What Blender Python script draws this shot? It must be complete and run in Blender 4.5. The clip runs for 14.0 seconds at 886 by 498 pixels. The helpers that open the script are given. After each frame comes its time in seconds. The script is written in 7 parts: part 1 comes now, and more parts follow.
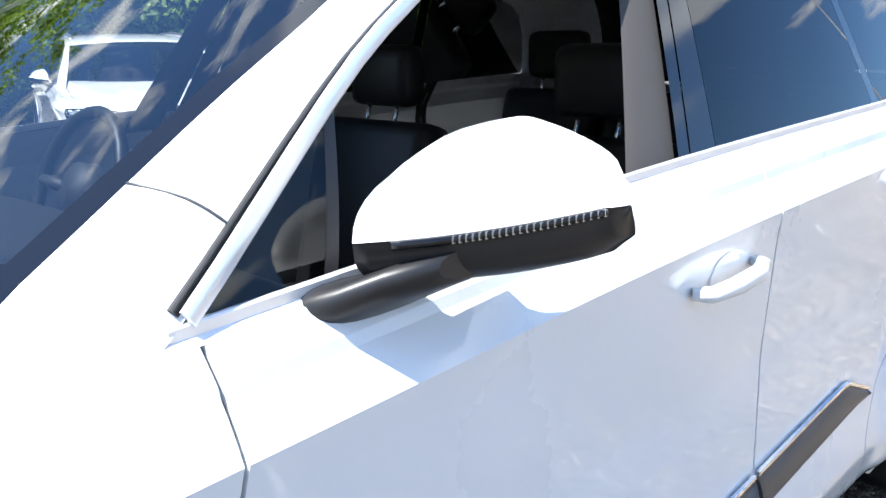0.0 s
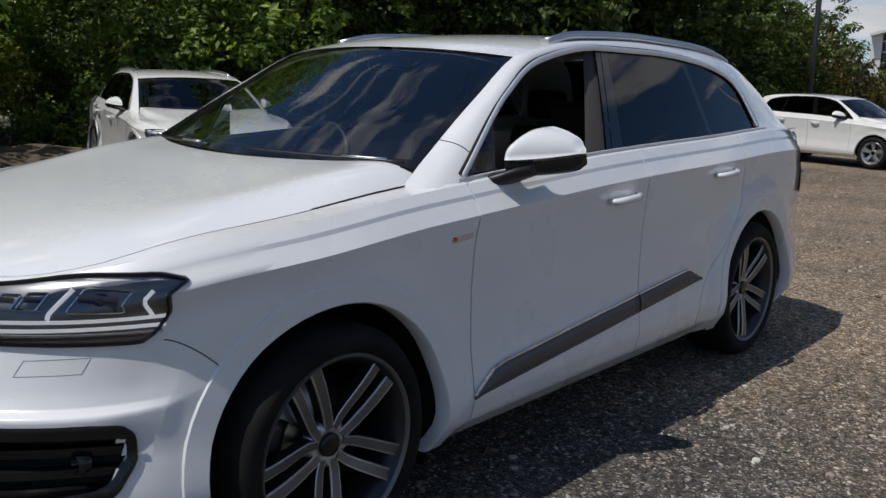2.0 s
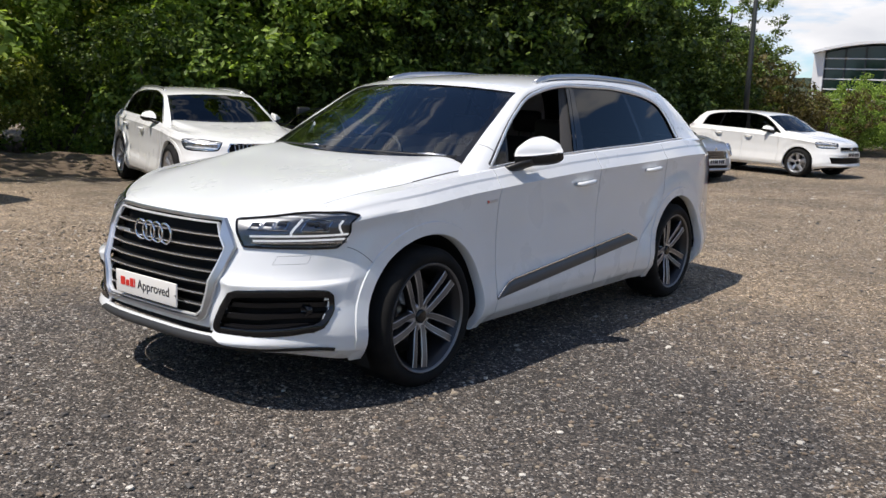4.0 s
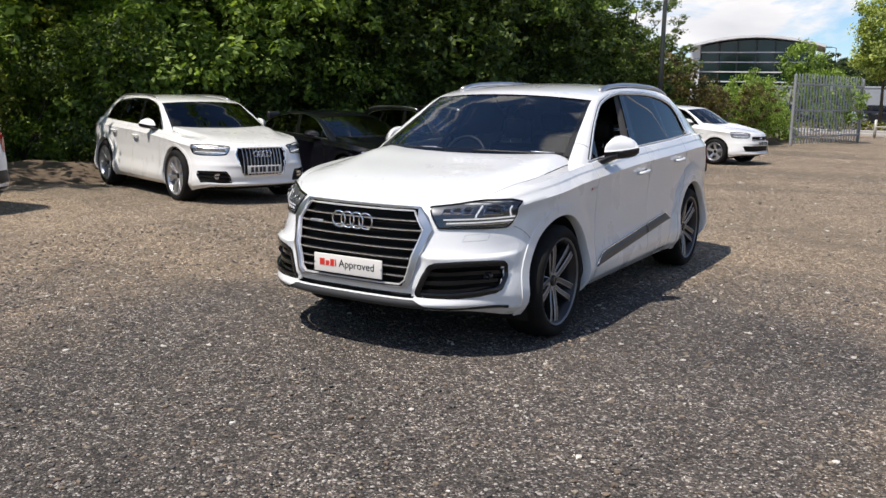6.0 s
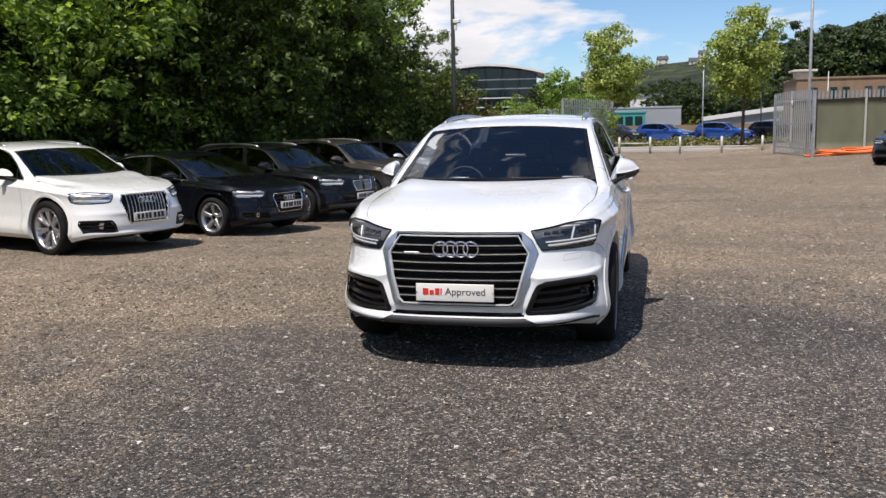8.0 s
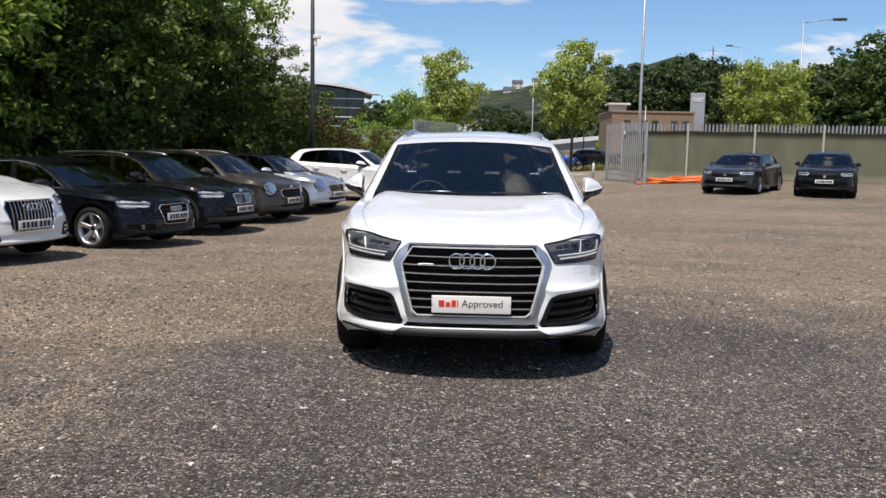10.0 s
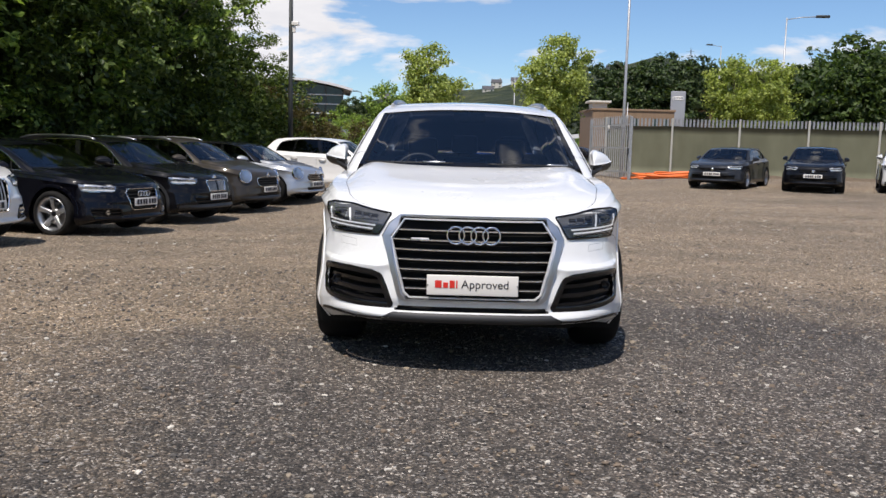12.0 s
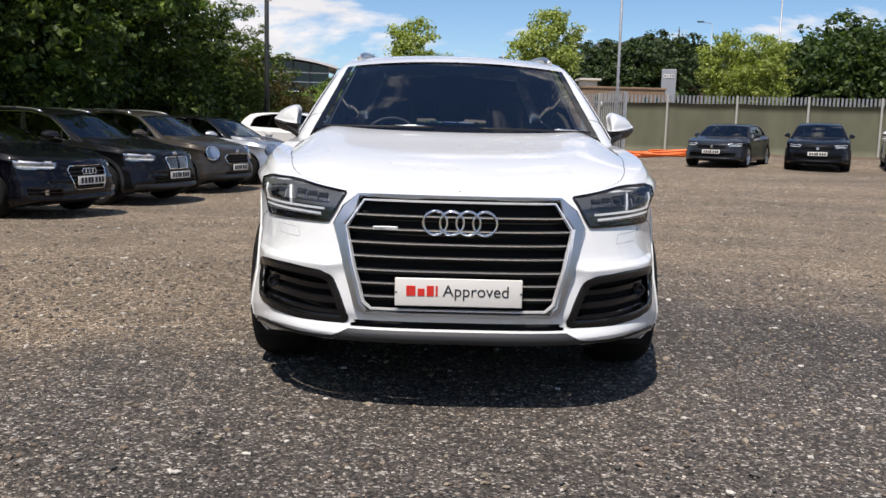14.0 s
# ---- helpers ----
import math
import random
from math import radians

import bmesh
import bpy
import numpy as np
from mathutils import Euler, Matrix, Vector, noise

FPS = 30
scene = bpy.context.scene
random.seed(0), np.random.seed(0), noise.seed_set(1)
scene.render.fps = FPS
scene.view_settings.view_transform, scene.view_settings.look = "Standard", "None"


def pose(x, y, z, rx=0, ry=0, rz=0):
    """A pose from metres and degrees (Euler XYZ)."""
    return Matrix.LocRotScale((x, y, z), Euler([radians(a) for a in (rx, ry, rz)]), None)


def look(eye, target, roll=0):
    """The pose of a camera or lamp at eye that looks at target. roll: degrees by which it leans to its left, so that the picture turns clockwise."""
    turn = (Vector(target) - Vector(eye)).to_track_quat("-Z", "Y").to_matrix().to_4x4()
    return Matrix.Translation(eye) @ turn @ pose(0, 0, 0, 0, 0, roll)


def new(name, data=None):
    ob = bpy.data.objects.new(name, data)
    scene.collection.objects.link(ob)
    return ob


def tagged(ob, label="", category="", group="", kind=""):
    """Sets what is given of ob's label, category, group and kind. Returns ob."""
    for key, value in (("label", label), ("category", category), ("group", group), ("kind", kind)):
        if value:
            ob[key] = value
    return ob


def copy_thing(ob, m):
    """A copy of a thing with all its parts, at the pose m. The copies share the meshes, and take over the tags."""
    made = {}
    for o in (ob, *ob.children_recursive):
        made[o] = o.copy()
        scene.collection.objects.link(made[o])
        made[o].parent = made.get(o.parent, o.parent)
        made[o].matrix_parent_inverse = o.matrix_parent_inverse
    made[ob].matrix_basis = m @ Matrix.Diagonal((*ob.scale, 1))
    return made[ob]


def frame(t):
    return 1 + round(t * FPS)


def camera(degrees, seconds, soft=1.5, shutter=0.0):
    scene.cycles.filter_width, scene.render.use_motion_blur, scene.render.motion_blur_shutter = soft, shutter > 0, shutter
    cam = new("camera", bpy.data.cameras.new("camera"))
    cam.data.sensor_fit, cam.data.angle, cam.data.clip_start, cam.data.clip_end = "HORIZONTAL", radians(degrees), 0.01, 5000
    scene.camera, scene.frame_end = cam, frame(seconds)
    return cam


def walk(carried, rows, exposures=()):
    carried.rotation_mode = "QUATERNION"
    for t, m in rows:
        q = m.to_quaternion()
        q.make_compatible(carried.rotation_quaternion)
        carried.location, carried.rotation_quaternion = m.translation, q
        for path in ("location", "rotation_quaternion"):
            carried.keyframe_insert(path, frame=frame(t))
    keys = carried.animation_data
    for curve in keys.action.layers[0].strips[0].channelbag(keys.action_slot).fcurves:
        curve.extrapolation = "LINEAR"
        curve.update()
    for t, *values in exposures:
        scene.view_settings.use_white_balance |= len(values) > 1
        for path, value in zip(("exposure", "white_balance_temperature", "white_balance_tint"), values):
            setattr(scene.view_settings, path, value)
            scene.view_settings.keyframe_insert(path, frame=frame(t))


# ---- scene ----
cam = camera(53.7, 14.0)
PATH = [
    (0, (1.563, 0.232, 1.354), (0.224, 1.642, 0.887), -0.7),
    (0.5, (1.806, -0.207, 1.342), (0.522, 1.273, 0.94), -0.6),
    (1, (2.096, -0.656, 1.365), (0.84, 0.857, 0.995), 0.8),
    (1.5, (2.415, -1.119, 1.376), (1.149, 0.386, 1.008), 1.5),
    (2, (2.696, -1.573, 1.412), (1.41, -0.088, 1.036), 1.8),
    (2.5, (2.928, -1.999, 1.415), (1.634, -0.519, 1.049), 2.0),
    (3, (3.153, -2.494, 1.437), (1.873, -0.998, 1.082), 2.1),
    (3.2, (3.241, -2.648, 1.437), (1.969, -1.145, 1.086), 2.3),
    (4.25, (3.70, -3.57, 1.505), (2.50, -2.00, 1.157), 2.1),
    (5.3, (3.6, -4.484, 1.55), (2.468, -2.873, 1.203), 1.9),
    (5.5, (3.456, -4.654, 1.514), (2.35, -3.024, 1.166), 1.4),
    (6, (3.11, -5.083, 1.529), (2.102, -3.391, 1.183), 1.1),
    (6.5, (2.705, -5.463, 1.534), (1.832, -3.698, 1.187), 0.9),
    (7, (2.202, -5.797, 1.538), (1.475, -3.959, 1.234), 0.9),
    (7.5, (1.686, -6.074, 1.541), (1.101, -4.182, 1.257), 0.3),
    (8, (1.223, -6.236, 1.556), (0.751, -4.313, 1.278), -1.2),
    (8.5, (0.813, -6.381, 1.559), (0.496, -4.424, 1.299), -1.1),
    (9, (0.45, -6.36, 1.55), (0.274, -4.383, 1.307), 0.3),
    (9.2, (0.313, -6.387, 1.557), (0.188, -4.404, 1.323), 0.7),
    (10.25, (-0.05, -6.40, 1.48), (-0.105, -4.414, 1.246), 1.1),
    (11.3, (-0.066, -6.102, 1.378), (-0.079, -4.116, 1.145), 1.3),
    (11.5, (-0.062, -5.989, 1.356), (-0.1, -4.003, 1.123), 1.6),
    (12, (-0.14, -5.694, 1.275), (-0.151, -3.708, 1.04), 1.5),
    (12.5, (-0.157, -5.372, 1.232), (-0.137, -3.386, 1.0), 1.2),
    (13, (-0.106, -5.03, 1.219), (-0.123, -3.044, 0.979), 1.9),
    (13.5, (-0.121, -4.662, 1.181), (-0.116, -2.679, 0.921), 1.5),
    (14, (-0.096, -4.344, 1.166), (-0.078, -2.364, 0.887), 1.5),
]
EXPOSURES = [(0.0, 1.72, 6150, 9), (0.4, 0.92, 6300, 9), (0.9, 0.08, 6350, 9), (1.4, -0.42, 6350, 10), (2.0, -0.36, 6450, 11), (2.5, 0.12, 6450, 11), (3.0, 0.27, 6500, 12), (5.3, 0.37, 6750, 13), (7.5, 0.28, 6700, 14), (11.3, 0.24, 6700, 14), (14.0, 0.24, 6750, 14)]
walk(cam, [(t, look(eye, target, roll)) for t, eye, target, roll in PATH], EXPOSURES)

# ---- light ----
SUN_WAY = Vector((-0.20, -0.56, 1.12)).normalized()   # towards the sun
world = bpy.data.worlds.new("sky")
scene.world = world
world.use_nodes = True
wn, wl = world.node_tree.nodes, world.node_tree.links
wn.clear()
w_out = wn.new("ShaderNodeOutputWorld")
w_bg = wn.new("ShaderNodeBackground")
w_sky = wn.new("ShaderNodeTexSky")
w_sky.sky_type, w_sky.sun_disc = "NISHITA", False
w_sky.sun_elevation = math.asin(SUN_WAY.z)
w_sky.sun_rotation = math.atan2(SUN_WAY.x, SUN_WAY.y)
w_sky.air_density, w_sky.dust_density, w_sky.ozone_density = 0.9, 0.1, 3.0
w_bg.inputs["Strength"].default_value = 0.105
# broken summer cumulus: noise over the sky dome, flattened
w_co = wn.new("ShaderNodeTexCoord")
w_sep = wn.new("ShaderNodeSeparateXYZ")
wl.new(w_co.outputs["Generated"], w_sep.inputs[0])


def wmath(op, a, b=None, clamp=False):
    n = wn.new("ShaderNodeMath")
    n.operation, n.use_clamp = op, clamp
    for i, v in enumerate((a, b)):
        if v is None:
            continue
        if isinstance(v, (int, float)):
            n.inputs[i].default_value = v
        else:
            wl.new(v, n.inputs[i])
    return n.outputs[0]


up = wmath("MAXIMUM", w_sep.outputs[2], 0.0)
w_noise = wn.new("ShaderNodeTexNoise")
w_noise.inputs["Scale"].default_value, w_noise.inputs["Detail"].default_value = 4.2, 9.0
w_noise.inputs["Roughness"].default_value, w_noise.inputs["Distortion"].default_value = 0.56, 0.25
w_map = wn.new("ShaderNodeMapping")
w_map.inputs["Location"].default_value = (1.7, 2.2, 0.35)
w_map.inputs["Scale"].default_value = (1.0, 1.0, 3.2)
wl.new(w_co.outputs["Generated"], w_map.inputs[0])
wl.new(w_map.outputs[0], w_noise.inputs["Vector"])
w_ramp = wn.new("ShaderNodeValToRGB")
w_ramp.color_ramp.elements[0].position, w_ramp.color_ramp.elements[1].position = 0.520, 0.605
hump = wmath("SUBTRACT", 1.0, wmath("MULTIPLY", wmath("ABSOLUTE", wmath("SUBTRACT", up, 0.075)), 15.0), True)
low_band = wmath("ADD", wmath("MULTIPLY", wmath("SUBTRACT", 0.30, up, True), 0.08), wmath("MULTIPLY", hump, 0.075))
high_band = wmath("MULTIPLY", wmath("SUBTRACT", up, 0.34, True), -0.05)
wl.new(wmath("ADD", w_noise.outputs[0], wmath("ADD", low_band, high_band)), w_ramp.inputs[0])
w_noise2 = wn.new("ShaderNodeTexNoise")
w_noise2.inputs["Scale"].default_value, w_noise2.inputs["Detail"].default_value = 8.0, 6.0
wl.new(w_map.outputs[0], w_noise2.inputs["Vector"])
w_tone = wn.new("ShaderNodeMixRGB")
w_tone.inputs[1].default_value, w_tone.inputs[2].default_value = (4.2, 4.6, 5.2, 1), (9.6, 9.6, 9.6, 1)
wl.new(w_noise2.outputs[0], w_tone.inputs[0])
w_mix = wn.new("ShaderNodeMixRGB")
wl.new(w_ramp.outputs[0], w_mix.inputs[0])
w_deep = wn.new("ShaderNodeMixRGB")
w_deep.blend_type = "MULTIPLY"
w_deep.inputs[0].default_value, w_deep.inputs[2].default_value = 1.0, (0.74, 0.89, 1.02, 1)
wl.new(w_sky.outputs[0], w_deep.inputs[1])
wl.new(w_deep.outputs[0], w_mix.inputs[1])
wl.new(w_tone.outputs[0], w_mix.inputs[2])
wl.new(w_mix.outputs[0], w_bg.inputs["Color"])
wl.new(w_bg.outputs[0], w_out.inputs[0])

sun = new("sun", bpy.data.lights.new("sun", "SUN"))
sun.data.energy, sun.data.angle, sun.data.color = 4.4, radians(0.5), (1.0, 0.955, 0.88)
sun.matrix_world = look(SUN_WAY * 60, (0, 0, 0))


# ---- materials ----
def material(name, colour, rough=0.5, metal=0.0, **extra):
    m = bpy.data.materials.new(name)
    m.use_nodes = True
    b = m.node_tree.nodes["Principled BSDF"]
    b.inputs["Base Color"].default_value = (*colour, 1)
    b.inputs["Roughness"].default_value, b.inputs["Metallic"].default_value = rough, metal
    for key, value in extra.items():
        b.inputs[key].default_value = value
    return m


def tree_of(m):
    return m.node_tree.nodes, m.node_tree.links, m.node_tree.nodes["Principled BSDF"]


def noise_node(m, scale, detail=4.0, rough=0.55, space="Object", stretch=None):
    n, l, _ = tree_of(m)
    co = n.new("ShaderNodeTexCoord")
    t = n.new("ShaderNodeTexNoise")
    t.inputs["Scale"].default_value, t.inputs["Detail"].default_value, t.inputs["Roughness"].default_value = scale, detail, rough
    if stretch:
        mp = n.new("ShaderNodeMapping")
        mp.inputs["Scale"].default_value = stretch
        l.new(co.outputs[space], mp.inputs[0])
        l.new(mp.outputs[0], t.inputs["Vector"])
    else:
        l.new(co.outputs[space], t.inputs["Vector"])
    return t.outputs[0]


def ramp(m, fac, stops):
    n, l, _ = tree_of(m)
    r = n.new("ShaderNodeValToRGB")
    e = r.color_ramp.elements
    while len(e) < len(stops):
        e.new(0.5)
    for el, (p, c) in zip(e, stops):
        el.position, el.color = p, (*c, 1)
    l.new(fac, r.inputs[0])
    return r.outputs[0]


def mix(m, fac, a, b, kind="MIX"):
    n, l, _ = tree_of(m)
    x = n.new("ShaderNodeMixRGB")
    x.blend_type = kind
    for i, v in enumerate((fac, a, b)):
        if isinstance(v, (int, float)):
            x.inputs[i].default_value = v
        elif isinstance(v, tuple):
            x.inputs[i].default_value = (*v, 1)
        else:
            l.new(v, x.inputs[i])
    return x.outputs[0]


def bump(m, height, strength, distance=0.01):
    n, l, b = tree_of(m)
    bn = n.new("ShaderNodeBump")
    bn.inputs["Strength"].default_value, bn.inputs["Distance"].default_value = strength, distance
    l.new(height, bn.inputs["Height"])
    l.new(bn.outputs[0], b.inputs["Normal"])


def into(m, out, socket="Base Color"):
    _, l, b = tree_of(m)
    l.new(out, b.inputs[socket])


def paint(name, colour, flake=0.0, rough=0.28):
    m = material(name, colour, rough, flake, **{"Coat Weight": 1.0, "Coat Roughness": 0.03, "Specular IOR Level": 0.25})
    if max(colour) < 0.05:
        tree_of(m)[2].inputs["Coat Weight"].default_value, tree_of(m)[2].inputs["Specular IOR Level"].default_value = 0.6, 0.05
    dust = noise_node(m, 2.3, 6)
    c = mix(m, 0.05, dust, noise_node(m, 60, 3))
    low = tuple(v * 0.985 for v in colour)
    into(m, ramp(m, c, [(0.35, low), (0.6, colour)]))
    into(m, ramp(m, c, [(0.35, (rough + 0.012,) * 3), (0.65, (rough - 0.012,) * 3)]), "Roughness")
    return m


def glass_tinted(name, tint, alpha):
    """Thin tinted car glass: a glossy coat over a tinted see-through sheet."""
    m = bpy.data.materials.new(name)
    m.use_nodes = True
    n, l = m.node_tree.nodes, m.node_tree.links
    n.clear()
    out, mixer = n.new("ShaderNodeOutputMaterial"), n.new("ShaderNodeMixShader")
    gloss, clear, fres = n.new("ShaderNodeBsdfGlossy"), n.new("ShaderNodeBsdfTransparent"), n.new("ShaderNodeFresnel")
    gloss.inputs["Roughness"].default_value = 0.0
    clear.inputs["Color"].default_value = (*tint, 1)
    fres.inputs["IOR"].default_value = alpha
    l.new(fres.outputs[0], mixer.inputs[0])
    l.new(clear.outputs[0], mixer.inputs[1])
    l.new(gloss.outputs[0], mixer.inputs[2])
    l.new(mixer.outputs[0], out.inputs[0])
    return m


M = {}
M["white"] = paint("glacier_white_paint", (0.735, 0.75, 0.755))
M["white2"] = paint("white_paint", (0.74, 0.74, 0.72))
M["navy"] = paint("dark_blue_black_paint", (0.002, 0.002, 0.004), 0.0, 0.4)
M["blackp"] = paint("black_paint", (0.004, 0.004, 0.005), 0.0, 0.45)
M["bronze"] = paint("grey_brown_paint", (0.045, 0.039, 0.032), 0.3, 0.4)
M["silver"] = paint("silver_paint", (0.42, 0.44, 0.47), 0.7, 0.35)
M["grey"] = paint("dark_grey_paint", (0.022, 0.024, 0.028), 0.2, 0.4)
M["blue"] = paint("blue_paint", (0.01, 0.06, 0.28), 0.4)
M["redp"] = paint("red_paint", (0.35, 0.02, 0.02), 0.2)
M["black"] = material("black_plastic", (0.013, 0.013, 0.014), 0.42)
bump(M["black"], noise_node(M["black"], 900, 2), 0.12, 0.001)
M["gloss"] = material("gloss_black", (0.006, 0.006, 0.007), 0.08)
# near-black: shade of hollows put into the colour; also seals, joints, liners and underside
M["void"] = material("cavity_shade_and_seal_black", (0.004, 0.004, 0.004), 0.9)
M["rubber"] = material("tyre_rubber", (0.018, 0.018, 0.018), 0.8, **{"Specular IOR Level": 0.2})
bump(M["rubber"], noise_node(M["rubber"], 140, 3), 0.25, 0.002)
into(M["rubber"], ramp(M["rubber"], noise_node(M["rubber"], 9, 5), [(0.35, (0.006, 0.006, 0.006)), (0.7, (0.014, 0.0135, 0.013))]))
M["bar"] = material("matt_black_bar", (0.006, 0.006, 0.006), 0.7, **{"Specular IOR Level": 0.1})
M["chrome"] = material("chrome", (0.82, 0.83, 0.85), 0.09, 1.0)
M["bright"] = material("bright_trim", (0.88, 0.89, 0.90), 0.30, 0.55)
M["gchrome"] = material("grille_chrome", (0.85, 0.86, 0.88), 0.2, 0.88)
M["satin"] = material("satin_aluminium", (0.55, 0.56, 0.58), 0.32, 1.0)
into(M["satin"], ramp(M["satin"], noise_node(M["satin"], 300, 2), [(0.3, (0.3, 0.3, 0.3)), (0.7, (0.38, 0.38, 0.38))]), "Roughness")
M["alloy"] = material("machined_alloy", (0.52, 0.525, 0.54), 0.28, 0.8)
M["alloyg"] = material("grey_alloy_face", (0.17, 0.172, 0.18), 0.36, 0.75)
M["alloyd"] = material("titanium_grey_alloy", (0.04, 0.04, 0.043), 0.35, 0.6)
M["disc"] = material("brake_disc_steel", (0.28, 0.27, 0.26), 0.35, 1.0)
M["blade"] = material("grey_trim", (0.085, 0.088, 0.095), 0.38, 0.5)
M["lens"] = glass_tinted("clear_lens", (0.93, 0.94, 0.95), 1.5)
M["wscreen"] = glass_tinted("windscreen_glass", (0.62, 0.66, 0.70), 2.05)
M["privacy"] = glass_tinted("privacy_glass", (0.022, 0.024, 0.027), 1.46)
M["window"] = glass_tinted("side_window_glass", (0.32, 0.36, 0.37), 1.5)
M["leather"] = material("black_leather", (0.012, 0.012, 0.013), 0.45)
bump(M["leather"], noise_node(M["leather"], 220, 3), 0.3, 0.002)
M["trim"] = material("dark_cabin_trim", (0.02, 0.02, 0.021), 0.6)
M["pillar"] = material("grey_cloth_pillar", (0.05, 0.047, 0.045), 0.8)
M["plate"] = material("plate_white", (0.72, 0.70, 0.66), 0.35)
M["skid"] = material("dark_grey_skid_plate", (0.035, 0.036, 0.038), 0.5)
M["joint"] = material("grey_panel_joint", (0.30, 0.31, 0.32), 0.6)
M["ink"] = material("dark_ink", (0.02, 0.02, 0.025), 0.5)
M["redink"] = material("red_ink", (0.62, 0.03, 0.02), 0.45)
M["drl"] = material("light_guide", (0.66, 0.68, 0.71), 0.3, 0.0, **{"Emission Color": (0.95, 0.97, 1.0, 1), "Emission Strength": 0.42})
M["smoke"] = material("smoked_lamp_glass", (0.03, 0.033, 0.042), 0.1)
M["amber"] = material("amber_lens", (0.5, 0.18, 0.02), 0.25)
M["redlens"] = material("red_lamp_lens", (0.35, 0.01, 0.01), 0.12)
M["lamp_grey"] = material("grey_lamp_housing", (0.22, 0.225, 0.235), 0.3, 0.6)
M["lamp_dark"] = material("dark_lamp_housing", (0.17, 0.175, 0.185), 0.25, 0.5)
M["lamp_pale"] = material("silver_lamp_housing", (0.88, 0.89, 0.90), 0.25, 0.7)
M["reflector"] = material("lamp_reflector", (0.6, 0.62, 0.65), 0.15, 1.0)


# ---- mesh tools ----
def mesh_from(name, verts, faces, mats, smooth=True, index=None):
    me = bpy.data.meshes.new(name)
    me.from_pydata([tuple(v) for v in verts], [], faces)
    for m in mats if isinstance(mats, (list, tuple)) else [mats]:
        me.materials.append(m)
    if index is not None:
        me.polygons.foreach_set("material_index", index)
    if smooth:
        me.polygons.foreach_set("use_smooth", [True] * len(me.polygons))
    me.update()
    return me


def part(name, bm, mat, parent, label=""):
    """Links a bmesh, or a ready mesh, as one mesh object under a thing or a part."""
    if isinstance(bm, bpy.types.Mesh):
        me = bm
    else:
        me = bpy.data.meshes.new(name)
        bm.to_mesh(me)
        bm.free()
        for m in mat if isinstance(mat, (list, tuple)) else [mat]:
            me.materials.append(m)
    ob = new(name, me)
    if parent:
        ob.parent = parent
    if label:
        ob["label"] = label
    return ob


def shade(bm, flat_angle=None):
    for f in bm.faces:
        f.smooth = True
    if flat_angle:
        for e in bm.edges:
            if len(e.link_faces) == 2 and e.calc_face_angle(0) > radians(flat_angle):
                e.smooth = False
    return bm


def box(bm, lo, hi, bevel=0.0, seg=2):
    v = [bm.verts.new((x, y, z)) for x in (lo[0], hi[0]) for y in (lo[1], hi[1]) for z in (lo[2], hi[2])]
    fs = [bm.faces.new([v[i] for i in q]) for q in ((0, 1, 3, 2), (4, 6, 7, 5), (0, 4, 5, 1), (2, 3, 7, 6), (0, 2, 6, 4), (1, 5, 7, 3))]
    if bevel:
        es = list({e for f in fs for e in f.edges})
        bmesh.ops.bevel(bm, geom=es, offset=bevel, segments=seg, profile=0.6, affect="EDGES")
    return v


def tube(bm, pts, r, sides=8, closed=False, cap=True):
    """A round bar along points; r is a number or one per point."""
    pts = [Vector(p) for p in pts]
    rings, n = [], len(pts)
    ref = None
    for i, p in enumerate(pts):
        a = pts[i - 1] if (i or closed) else p
        b = pts[(i + 1) % n] if (i < n - 1 or closed) else p
        d = (b - a).normalized()
        if ref is None:
            ref = d.orthogonal().normalized()
        ref = (ref - d * ref.dot(d)).normalized()
        side = d.cross(ref)
        rr = r[i] if isinstance(r, (list, tuple)) else r
        rings.append([bm.verts.new(p + rr * (math.cos(2 * math.pi * k / sides) * ref + math.sin(2 * math.pi * k / sides) * side)) for k in range(sides)])
    for i in range(n if closed else n - 1):
        a, b = rings[i], rings[(i + 1) % n]
        for k in range(sides):
            bm.faces.new((a[k], a[(k + 1) % sides], b[(k + 1) % sides], b[k])).smooth = True
    if cap and not closed:
        bm.faces.new(rings[0][::-1])
        bm.faces.new(rings[-1])
    return rings


def grid(rows, mat, name, mirror=False, thick=0.0, flip=False):
    """A smooth sheet through rows of points; thick gives it a back side along its normals."""
    nr, nc = len(rows), len(rows[0])
    verts = [Vector(p) for r in rows for p in r]
    faces = []
    for i in range(nr - 1):
        for j in range(nc - 1):
            q = (i * nc + j, i * nc + j + 1, (i + 1) * nc + j + 1, (i + 1) * nc + j)
            faces.append(q[::-1] if flip else q)
    if thick:
        bm = bmesh.new()
        vs = [bm.verts.new(v) for v in verts]
        for f in faces:
            bm.faces.new([vs[k] for k in f]).smooth = True
        bm.normal_update()
        back = [bm.verts.new(v.co - v.normal * thick) for v in vs]
        for f in faces:
            bm.faces.new([back[k] for k in f][::-1]).smooth = True
        rim = [i * nc for i in range(nr)] + [(nr - 1) * nc + j for j in range(1, nc)] + [i * nc + nc - 1 for i in range(nr - 2, -1, -1)] + list(range(nc - 2, 0, -1))
        for a, b in zip(rim, rim[1:] + rim[:1]):
            q = (vs[a], vs[b], back[b], back[a])
            if len({v.index if v.index >= 0 else id(v) for v in q}) == 4:
                bm.faces.new(q if flip else q[::-1])
        bmesh.ops.remove_doubles(bm, verts=bm.verts, dist=1e-5)
        me = bpy.data.meshes.new(name)
        bm.to_mesh(me)
        bm.free()
        me.materials.append(mat)
        return me
    return mesh_from(name, verts, faces, mat)


